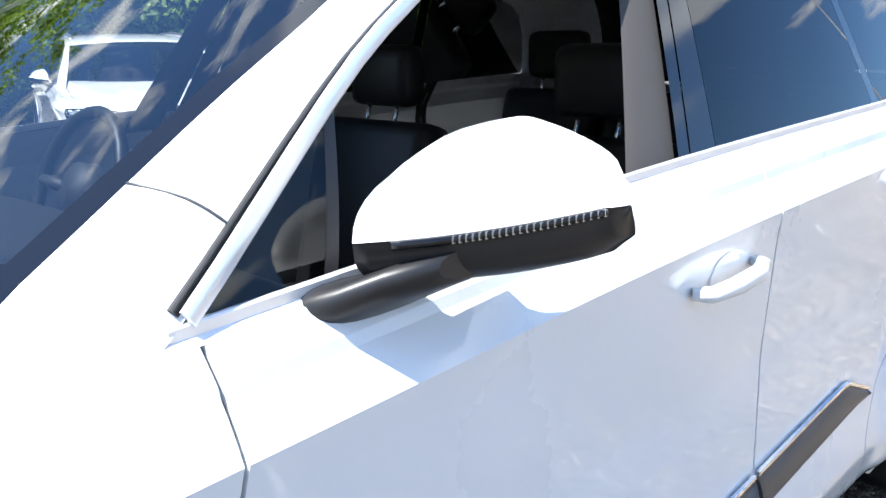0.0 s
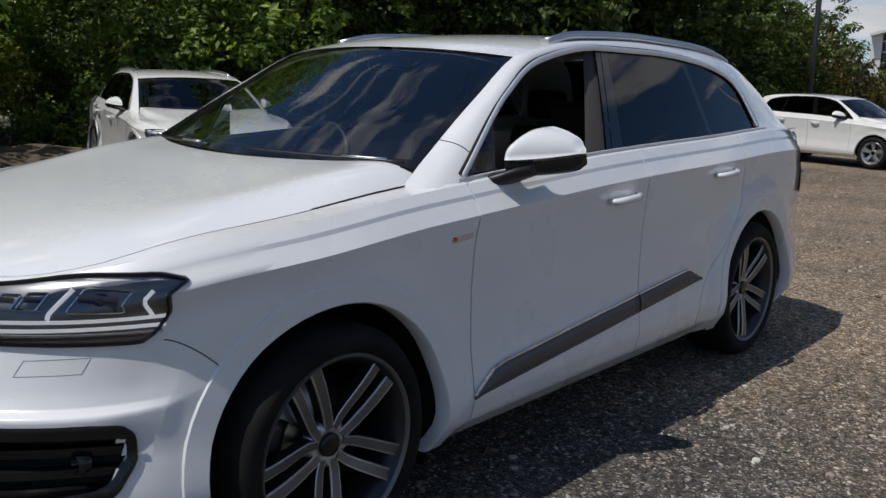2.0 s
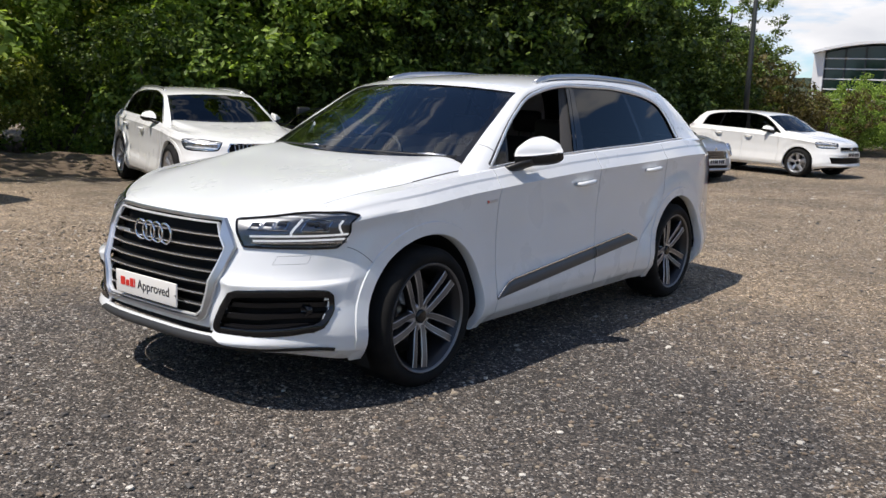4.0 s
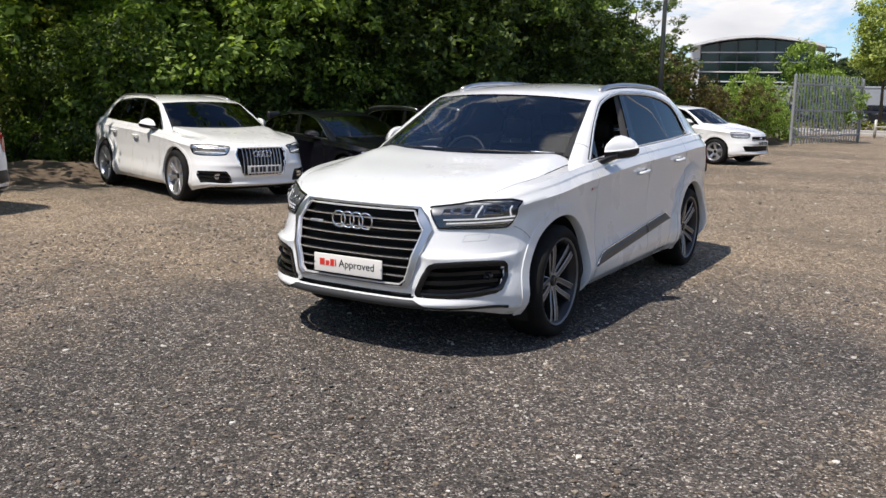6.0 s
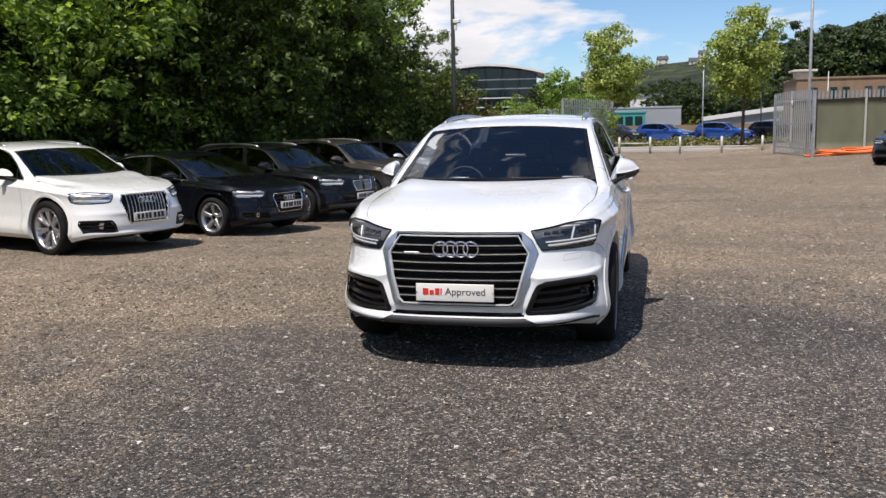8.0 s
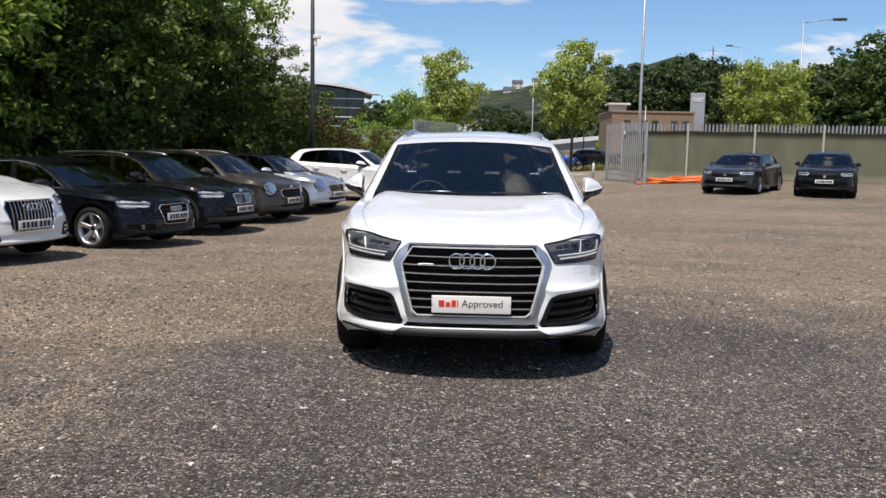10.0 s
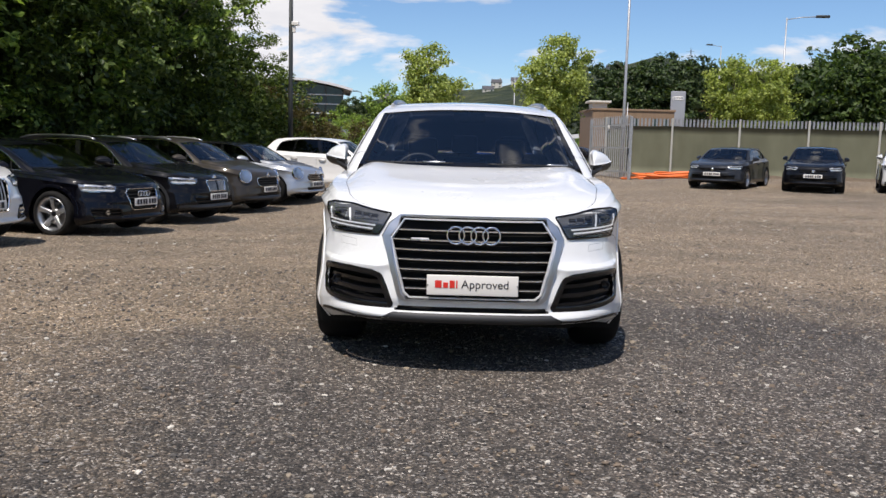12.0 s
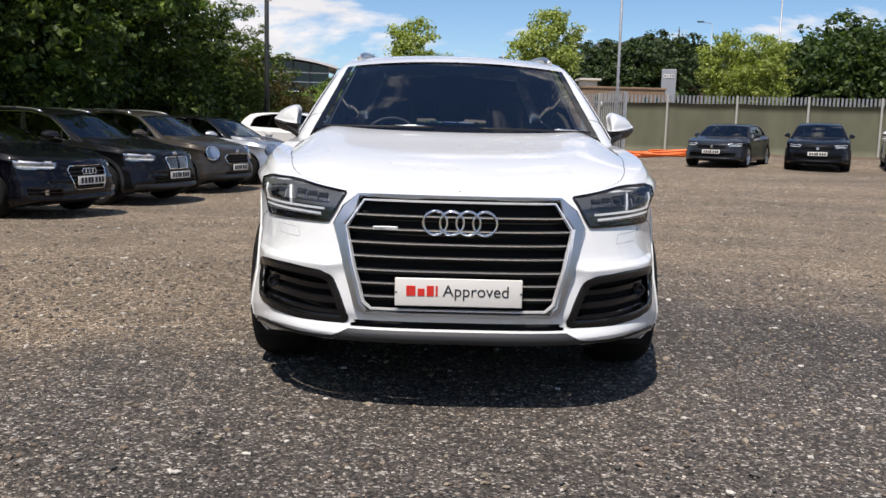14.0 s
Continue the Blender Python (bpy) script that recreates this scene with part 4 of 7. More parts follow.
def wing_mirror(car, root, cap):
    T = car.T
    for sign in (1, -1):
        mir = new("door_mirror")
        mir.parent = root
        # housing: sections from the inner to the outer end, swept back
        caps, bowl = [], []

        def lip(u):
            return lerp(0.917, 1.077, u), 0.782 + 0.175 * u + 0.03 * u ** 3, 1.158 + 0.008 * u + 0.018 * u * u

        for u in steps(0, 1, 16):
            x, yf, split = lip(u)
            yb = 0.998 + 0.045 * u
            zt = spline([(0.0, 1.242), (0.12, 1.266), (0.24, 1.269), (0.45, 1.262), (0.78, 1.242), (0.93, 1.226), (1.0, 1.204)], u)
            zb = 1.096 + 0.018 * u + 0.02 * u ** 3 + 0.010 * smooth((u - 0.86) / 0.14)
            arc_t, arc_b = [], []
            for a in steps(0, 1, 10):
                th = a * math.pi / 2
                c = math.cos(th) if a < 1 else 0.0
                arc_t.append(Vector((x - 0.012 * math.sin(th) * u, yb - (yb - yf) * c ** 0.8, split + (zt - split) * math.sin(th) ** 0.9)))
                arc_b.append(Vector((x, yb - (yb - yf) * c ** 0.55, split - (split - zb) * math.sin(th) ** 0.7)))
            caps.append(arc_t)
            bowl.append(arc_b)

        def ends(rows):
            lo, hi = rows[0], rows[-1]
            cl = Vector((lo[0].x, (lo[0].y + lo[-1].y) / 2, lo[0].z))
            ch = Vector((hi[0].x, (hi[0].y + hi[-1].y) / 2, hi[0].z))
            return [[cl + (p - cl) * k - Vector((0.006 * (1 - k), 0, 0)) for p in lo] for k in (0.05, 0.8)] + rows + [[ch + (p - ch) * k + Vector((0.013 * (1 - k) ** 0.5, 0, 0)) for p in hi] for k in (0.93, 0.8, 0.55, 0.02)]
        for nm, rows, mt in (("mirror_cap", ends(caps), cap), ("mirror_bowl", ends(bowl), M["black"])):
            rr = rows if sign > 0 else both(rows)
            part(nm, grid([[T(p) for p in r] for r in rr], mt, nm, thick=0.004, flip=(nm == "mirror_cap") == (sign > 0)), None, mir)
        back = [[Vector((lerp(0.925, 1.068, u), 0.990 + 0.03 * u, lerp(1.112 + 0.05 * u ** 3, 1.235 - 0.045 * u ** 3, w))) for u in steps(0, 1, 8)] for w in steps(0, 1, 4)]
        rr = back if sign > 0 else both(back)
        part("mirror_glass", grid([[T(p) for p in r] for r in rr], M["chrome"], "mirror_glass", flip=sign < 0), None, mir)
        bm = bmesh.new()
        rings = []
        for x, y, z, ly, lz in ((0.850, 0.800, 1.082, 0.060, 0.026), (0.885, 0.800, 1.086, 0.060, 0.026), (0.912, 0.822, 1.098, 0.064, 0.024), (0.945, 0.862, 1.116, 0.074, 0.022), (0.985, 0.905, 1.132, 0.070, 0.016)):
            rings.append([bm.verts.new(T((sign * x, y + ly * math.copysign(abs(math.cos(a)) ** 0.7, math.cos(a)), z + lz * math.copysign(abs(math.sin(a)) ** 0.8, math.sin(a))))) for a in steps(0, 2 * math.pi, 20)[:-1]])
        for p, q in zip(rings, rings[1:]):
            for k in range(20):
                bm.faces.new((p[k], p[(k + 1) % 20], q[(k + 1) % 20], q[k])).smooth = True
        bm.faces.new(rings[0][::-1])
        bm.faces.new(rings[-1])
        bmesh.ops.recalc_face_normals(bm, faces=bm.faces)
        part("mirror_foot", bm, M["black"], mir)
        # indicator strip in the front of the housing, with its fine ribs
        bm = bmesh.new()
        pts = []
        for u in steps(0.16, 1, 18):
            x, y, z = lip(u)
            pts.append(T((sign * (x + 0.0008), y - 0.0008, z - 0.005)))
        tube(bm, pts, 0.0052, 6)
        part("repeater_lamp", bm, M["gloss"], mir, "clear indicator strip")
        if car.s["hero"]:
            for u in steps(0.42, 1.0, 22):
                x, y, z = lip(u)
                bm = bmesh.new()
                p = T((sign * (x + 0.003), y - 0.0035, z - 0.005))
                box(bm, p - Vector((0.0005, 0.0022, 0.0038)), p + Vector((0.0005, 0.0022, 0.0038)))
                part("indicator_rib", bm, M["satin"], mir)


def front_end(car, root, gr, intake, head, slot, body):
    s, T = car.s, car.T
    hero = s["hero"]
    style = s["grille"]

    def put(name, rows, mat, mirror=True, parent=None, label=""):
        return panel(car, root, name, rows, mat, mirror, parent=parent, label=label)

    def deep(keys, d, nz=10, nx=14):
        return [[p + Vector((0, d, 0)) for p in r] for r in rows_patch(car, keys, nz, nx, 0.0)]

    # near-black sheets stand in for the shade deep inside grille and intakes
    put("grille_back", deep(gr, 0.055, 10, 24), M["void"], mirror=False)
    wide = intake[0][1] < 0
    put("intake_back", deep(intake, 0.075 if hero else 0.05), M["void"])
    # grille frame
    outline = [(k[2], k[0]) for k in gr] + [(k[1], k[0]) for k in gr[::-1]]
    frame_path = []
    for (xa, za), (xb, zb) in zip(outline, outline[1:] + outline[:1]):
        n = max(2, int(math.hypot(xb - xa, zb - za) / 0.07))
        frame_path += [(lerp(xa, xb, k / n), lerp(za, zb, k / n)) for k in range(n)]
    fw = 0.026 if hero else (0.020 if style in ("wide", "tall", "kidney") else 0.012)
    wide_by = [(0.45, 0.034), (0.60, 0.040), (0.70, 0.046), (0.76, 0.060), (0.80, 0.074), (0.85, 0.050), (0.866, 0.030)]
    widths = [(0.014 if z < 0.44 or z > 0.872 else spline(wide_by, z)) if hero else fw for x, z in frame_path]
    part("grille_frame", band(car, frame_path, widths, 0.016 if hero else 0.010, 0.003), M["satin"] if hero else (M["chrome"] if style != "bar" else M["gloss"]), root)
    za, zb = gr[-1][0], gr[0][0]
    lo, hi = sorted((k[0], k[1]) for k in gr), sorted((k[0], k[2]) for k in gr)
    if hero:
        part("grille_edge", band(car, [(x * 0.945, lerp(0.65, z, 0.925)) for x, z in frame_path], 0.009, 0.010, 0.004), M["bright"], root)
        for k in range(7):
            z = lerp(0.483, 0.799, k / 6)
            a, b = linear(lo, z) + 0.018, linear(hi, z) - 0.018
            pts = steps(a, b, 18)
            part("grille_bar", band(car, [(x, z) for x in pts], 0.024, 0.014, -0.026, closed=False), M["bar"], root)
            part("grille_blade", band(car, [(x, z + 0.008) for x in pts], 0.0072, 0.006, 0.001, closed=False), M["gchrome"], root, "chrome strip along a grille bar")
        for x in (-0.098, -0.0325, 0.0325, 0.098):
            bm = bmesh.new()
            xx = x * 0.98
            c = car.fz(xx, 0.787, 0.022)
            tube(bm, [c + Vector((0.047 * math.cos(a), 0.0, 0.047 * math.sin(a))) for a in steps(0, 2 * math.pi, 36)[:-1]], 0.0055, 8, closed=True)
            part("emblem_ring", bm, M["chrome"], root)
        bm = bmesh.new()
        box(bm, car.fz(-0.345, 0.752, 0.0) + Vector((0, -0.016, 0)), car.fz(-0.345, 0.752, 0.0) + Vector((0.10, 0.0, 0.014)), 0.003, 1)
        part("grille_badge", bm, M["satin"], root)
    else:
        n = dict(wide=7, mid=6, tall=0, kidney=0, mouth=4, bar=2).get(style, 3)
        for k in range(n):
            z = lerp(za, zb, (k + 0.5) / n)
            part("grille_bar", band(car, [(x, z) for x in steps(linear(lo, z) + 0.01, linear(hi, z) - 0.01, 8)], 0.014, 0.008, -0.005, closed=False), M[s.get("bars", "black")], root)
        if style in ("tall", "kidney"):
            xs = steps(-0.30, 0.30, 11) if style == "tall" else [x for x in steps(-0.24, 0.24, 12) if abs(x) > 0.03]
            for x in xs:
                part("grille_bar", band(car, [(x, z) for z in steps(za + 0.012, zb - 0.012, 4)], 0.011, 0.008, -0.004, closed=False), M["satin"], root)
        if style == "kidney":
            part("grille_divider", band(car, [(0, z) for z in steps(za, zb, 3)], 0.05, 0.012, 0.002, closed=False), body, root)
        if style in ("wide", "tall", "mid"):
            for x in (-0.115, -0.04, 0.04, 0.115):
                bm = bmesh.new()
                c = car.fz(x * 0.85, zb - 0.085, 0.012)
                tube(bm, [T(c + Vector((0.043 * math.cos(a), 0, 0.043 * math.sin(a)))) for a in steps(0, 2 * math.pi, 16)[:-1]], 0.007, 5, closed=True)
                part("emblem_ring", bm, M["chrome"], root)
        else:
            bm = bmesh.new()
            c = T(car.fz(0, zb + (0.045 if style != "bar" else -0.045), 0.004))
            lathe(bm, [(-0.004, 0.048), (0.008, 0.044), (0.008, 0.030), (0.004, 0.0005)], 20)
            bmesh.ops.rotate(bm, verts=bm.verts, cent=(0, 0, 0), matrix=Matrix.Rotation(radians(-90), 3, "Z"))
            bmesh.ops.translate(bm, verts=bm.verts, vec=c)
            bmesh.ops.recalc_face_normals(bm, faces=bm.faces)
            part("emblem_disc", bm, M["chrome"], root)
    # intakes
    side_keys = [(k[0], max(0.0, k[1]), k[2]) for k in intake]
    for sign in (1, -1):
        if not wide:
            o2 = [(k[2], k[0]) for k in intake] + [(k[1], k[0]) for k in intake[::-1]]
            path = []
            for (xa, z0), (xb, z1) in zip(o2, o2[1:] + o2[:1]):
                n = max(2, int(math.hypot(xb - xa, z1 - z0) / 0.06))
                path += [(lerp(xa, xb, k / n), lerp(z0, z1, k / n)) for k in range(n)]
            for _ in range(1 if hero else 0):
                path = [q for a, b in zip(path, path[1:] + path[:1]) for q in ((lerp(a[0], b[0], 0.25), lerp(a[1], b[1], 0.25)), (lerp(a[0], b[0], 0.75), lerp(a[1], b[1], 0.75)))]
            mid_x, mid_z = 0.67, 0.48
            if hero:
                path = [(x + 0.010 * (mid_x - x) / 0.2, z + 0.010 * (mid_z - z) / 0.1) for x, z in path]
            bm = band(car, path, 0.034 if hero else 0.024, 0.004 if hero else 0.006, 0.0)
            ifr = part("intake_frame", bm if sign > 0 else flip_x(bm), M["gloss"], root)
        a, b = sorted((k[0], k[1]) for k in side_keys), sorted((k[0], k[2]) for k in side_keys)
        zi, zj = intake[-1][0], intake[0][0]
        for k in range(4 if hero else 3):
            z = lerp(zi, zj, (k + 0.6) / (4 if hero else 3))
            bm = band(car, [(x, z) for x in steps(linear(a, z) + 0.012, linear(b, z) - 0.012, 8)], 0.030 if hero else 0.016, 0.012 if hero else 0.010, -0.030 if hero else -0.012, closed=False)
            part("intake_slat", bm if sign > 0 else flip_x(bm), M["gloss"], root)
        if not wide and not hero:
            bm = bmesh.new()
            c = T(car.fz(0.68, lerp(zi, zj, 0.55), -0.035))
            tube(bm, [c + Vector((0, -0.008, 0)), c + Vector((0, 0.05, 0))], 0.045, 14)
            for f in bm.faces:
                f.smooth = False
            part("fog_lamp", bm if sign > 0 else flip_x(bm), M["reflector"], root)
        if hero:
            bm = bmesh.new()
            c = car.fz(0.79, 0.485, -0.012)
            lathe(bm, [(0.03, 0.026), (0.0, 0.026), (0.0, 0.019), (0.012, 0.015), (0.012, 0.0005)], 20)
            bmesh.ops.rotate(bm, verts=bm.verts, cent=(0, 0, 0), matrix=Matrix.Rotation(radians(90), 3, "Z"))
            bmesh.ops.translate(bm, verts=bm.verts, vec=c)
            bmesh.ops.recalc_face_normals(bm, faces=bm.faces)
            part("parking_sensor", bm if sign > 0 else flip_x(bm), M["gloss"], root)
    # head lamps
    if head:
        nz, nx = (10, 26) if hero else (6, 12)
        rim = [(k[2], k[0]) for k in head] + [(k[1], k[0]) for k in head[::-1]]
        seal = []
        for (xa, z0), (xb, z1) in zip(rim, rim[1:] + rim[:1]):
            n = max(2, int(math.hypot(xb - xa, z1 - z0) / 0.03))
            seal += [(lerp(xa, xb, k / n), lerp(z0, z1, k / n)) for k in range(n)]
        for _ in range(1 if hero else 0):
            seal = [q for a, b in zip(seal, seal[1:] + seal[:1]) for q in ((lerp(a[0], b[0], 0.25), lerp(a[1], b[1], 0.25)), (lerp(a[0], b[0], 0.75), lerp(a[1], b[1], 0.75)))]
        for sign in (1, -1):
            lamp = new("headlamp")
            lamp.parent = root
            bm = band(car, seal, 0.010 if hero else 0.014, 0.008 if hero else 0.003, 0.001)
            part("lamp_seal", bm if sign > 0 else flip_x(bm), M["gloss"], lamp)
            def half(rows):
                return rows if sign > 0 else both(rows)
            def add(nm, rows, mt):
                part(nm, grid([[T(p) for p in r] for r in half(rows)], mt, nm, flip=sign > 0), None, lamp)
            inner_rows = rows_patch(car, head, nz, nx, 0.0)
            add("lamp_housing", rows_patch(car, head, nz, nx, 0.002) if hero else [[p + Vector((-0.007 * smooth((p.x - 0.6) / 0.3), 0.014, 0)) for p in r] for r in inner_rows], M["lamp_dark"] if hero else M["lamp_pale"])
            add("lamp_lens", rows_patch(car, head, nz, nx, 0.009) if hero else [[p + Vector((0.002, -0.002, 0)) for p in r] for r in inner_rows], M["lens"])
            def bar(nm, path, w, d, o, mt):
                bm = band(car, path, w, d, o, closed=False)
                part(nm, bm if sign > 0 else flip_x(bm), mt, lamp)
            if hero:
                # double bar of daytime light with its upward branches
                bar("light_guide", [(x, lerp(0.800, 0.812, k)) for k, x in zip(steps(0, 1, 12), steps(0.565, 0.842, 12))], 0.009, 0.003, 0.004, M["drl"])
                bar("light_guide", [(x, lerp(0.820, 0.834, k)) for k, x in zip(steps(0, 1, 12), steps(0.55, 0.846, 12))], 0.009, 0.003, 0.004, M["drl"])
                bar("light_guide", [(0.700 + 0.012 * k, lerp(0.834, 0.892, k)) for k in steps(0, 1, 5)], 0.011, 0.003, 0.004, M["drl"])
                bar("light_guide", [(0.832 + 0.004 * k, lerp(0.834, 0.900, k)) for k in steps(0, 1, 5)], 0.010, 0.003, 0.004, M["drl"])
                for x, z, w, h in ((0.557, 0.863, 0.040, 0.026), (0.606, 0.866, 0.040, 0.028), (0.656, 0.869, 0.040, 0.030), (0.770, 0.873, 0.078, 0.042)):
                    cell = [(x - w / 2, z - h / 2), (x + w / 2, z - h / 2), (x + w / 2, z + h / 2), (x - w / 2, z + h / 2)]
                    bm = band(car, [(lerp(p[0], q[0], k), lerp(p[1], q[1], k)) for p, q in zip(cell, cell[1:] + cell[:1]) for k in (0.06, 0.5, 0.94)], 0.005, 0.003, 0.004)
                    part("lamp_cell", bm if sign > 0 else flip_x(bm), M["reflector"], lamp)
                    bar("cell_lens", [(x + d, z) for d in (-w * 0.42, 0.0, w * 0.42)], h * 0.8, 0.002, 0.0025, M["smoke"])
                bar("lamp_step", [(x, lerp(0.790, 0.797, k)) for k, x in zip(steps(0, 1, 10), steps(0.56, 0.84, 10))], 0.007, 0.003, 0.004, M["reflector"])
                c = car.fz(0.770, 0.873, -0.006)
                bm = bmesh.new()
                lathe(bm, [(0.03, 0.019), (0.0, 0.019), (-0.004, 0.016), (-0.011, 0.009), (-0.013, 0.0005)], 24)
                bmesh.ops.rotate(bm, verts=bm.verts, cent=(0, 0, 0), matrix=Matrix.Rotation(radians(90), 3, "Z"))
                bmesh.ops.translate(bm, verts=bm.verts, vec=c)
                bmesh.ops.recalc_face_normals(bm, faces=bm.faces)
                part("lamp_projector", bm if sign > 0 else flip_x(bm), M["gloss"], lamp)
                bar("lamp_shelf", [(x, lerp(0.848, 0.852, k)) for k, x in zip(steps(0, 1, 10), steps(0.53, 0.69, 10))], 0.006, 0.003, 0.004, M["reflector"])
                bar("lamp_shelf", [(x, 0.782 + 0.01 * k) for k, x in zip(steps(0, 1, 10), steps(0.58, 0.82, 10))], 0.010, 0.003, 0.003, M["alloyd"])
            else:
                bar("lamp_reflector", [(x, lerp(0.835, 0.855, k)) for k, x in zip(steps(0, 1, 6), steps(head[2][1] + 0.07, 0.84, 6))], 0.05, 0.012, -0.012, M["reflector"])
                bar("light_guide", [(x, lerp(0.80, 0.815, k)) for k, x in zip(steps(0, 1, 6), steps(head[2][1] + 0.08, 0.85, 6))], 0.008, 0.008, -0.004, M["drl"])
    else:
        for sign in (1, -1):
            lamp = new("headlamp")
            lamp.parent = root
            c = T(car.fz(0.69, 0.825, 0.014))
            turn = Matrix.Rotation(radians(-62 if sign > 0 else -118), 3, "Z") @ Matrix.Rotation(radians(-16), 3, "Y")
            for nm, prof, mt in (("lamp_rim", [(-0.05, 0.142), (0.012, 0.138), (0.016, 0.128), (0.006, 0.120)], M["chrome"]), ("lamp_bowl", [(0.006, 0.121), (0.004, 0.08), (-0.002, 0.0005)], M["lamp_pale"]), ("lamp_lens", [(0.008, 0.121), (0.024, 0.08), (0.030, 0.0005)], M["lens"])):
                bm = bmesh.new()
                lathe(bm, prof, 28)
                bmesh.ops.rotate(bm, verts=bm.verts, cent=(0, 0, 0), matrix=turn)
                bmesh.ops.translate(bm, verts=bm.verts, vec=Vector((c.x * sign, c.y, c.z)))
                bmesh.ops.recalc_face_normals(bm, faces=bm.faces)
                part(nm, bm, mt, lamp)
    # number plate, its characters as plain bars
    if not hero:
        pz = s.get("plate_z", 0.52)
        c = T(car.fz(0, pz, 0.0)) + Vector((0, -0.022, 0))
        pl = part("number_plate", shade(plate_mesh(0.52, 0.111)), M["plate"], root, "white front number plate")
        pl.location = c
        for k, x in enumerate((-0.19, -0.125, -0.06, -0.005, 0.075, 0.14, 0.20)):
            bm = bmesh.new()
            box(bm, (x - 0.022, -0.0125, -0.036), (x + 0.022, -0.0095, 0.036))
            part("plate_bar", bm, M["ink"], pl)
    if s["clad"]:
        for sign in (1, -1):
            rows = [[car.at(y, v) + Vector((0.006, 0, 0)) for v in steps(0.02, 0.17, 4)] for y in steps(0.47, 2.55, 14)]
            part("sill_cladding", grid([[T(p) for p in r] for r in (rows if sign > 0 else both(rows))], M[s["clad"]], "sill_cladding", flip=sign > 0), None, root)
        rows = []
        for v in steps(0.02, 0.36, 4):
            h, b = car.half(car.yr + 0.3, v), spline(TAIL, v) - car.yr + 0.006
            line = [Vector((c * h, car.yr + b * max(0.0, 1 - abs(c) ** 3) ** (1 / 3), 0)) for c in steps(-0.99, 0.99, 24)]
            rows.append([Vector((p.x, p.y, ZBOT + v * (car.top(p.y) - ZBOT))) for p in line])
        part("rear_bumper_cladding", grid([[T(p) for p in r] for r in rows], M[s["clad"]], "rear_bumper_cladding"), None, root)
        rows = [[car.front(x, v, 0.006) for x in steps(-0.84, 0.84, 20)] for v in steps(0.01, 0.16, 4)]
        part("bumper_cladding", grid([[T(p) for p in r] for r in rows], M[s["clad"]], "bumper_cladding"), None, root)


def plate_mesh(w, h, d=0.01):
    bm = bmesh.new()
    box(bm, (-w / 2, -d, -h / 2), (w / 2, 0, h / 2), 0.004, 2)
    return bm


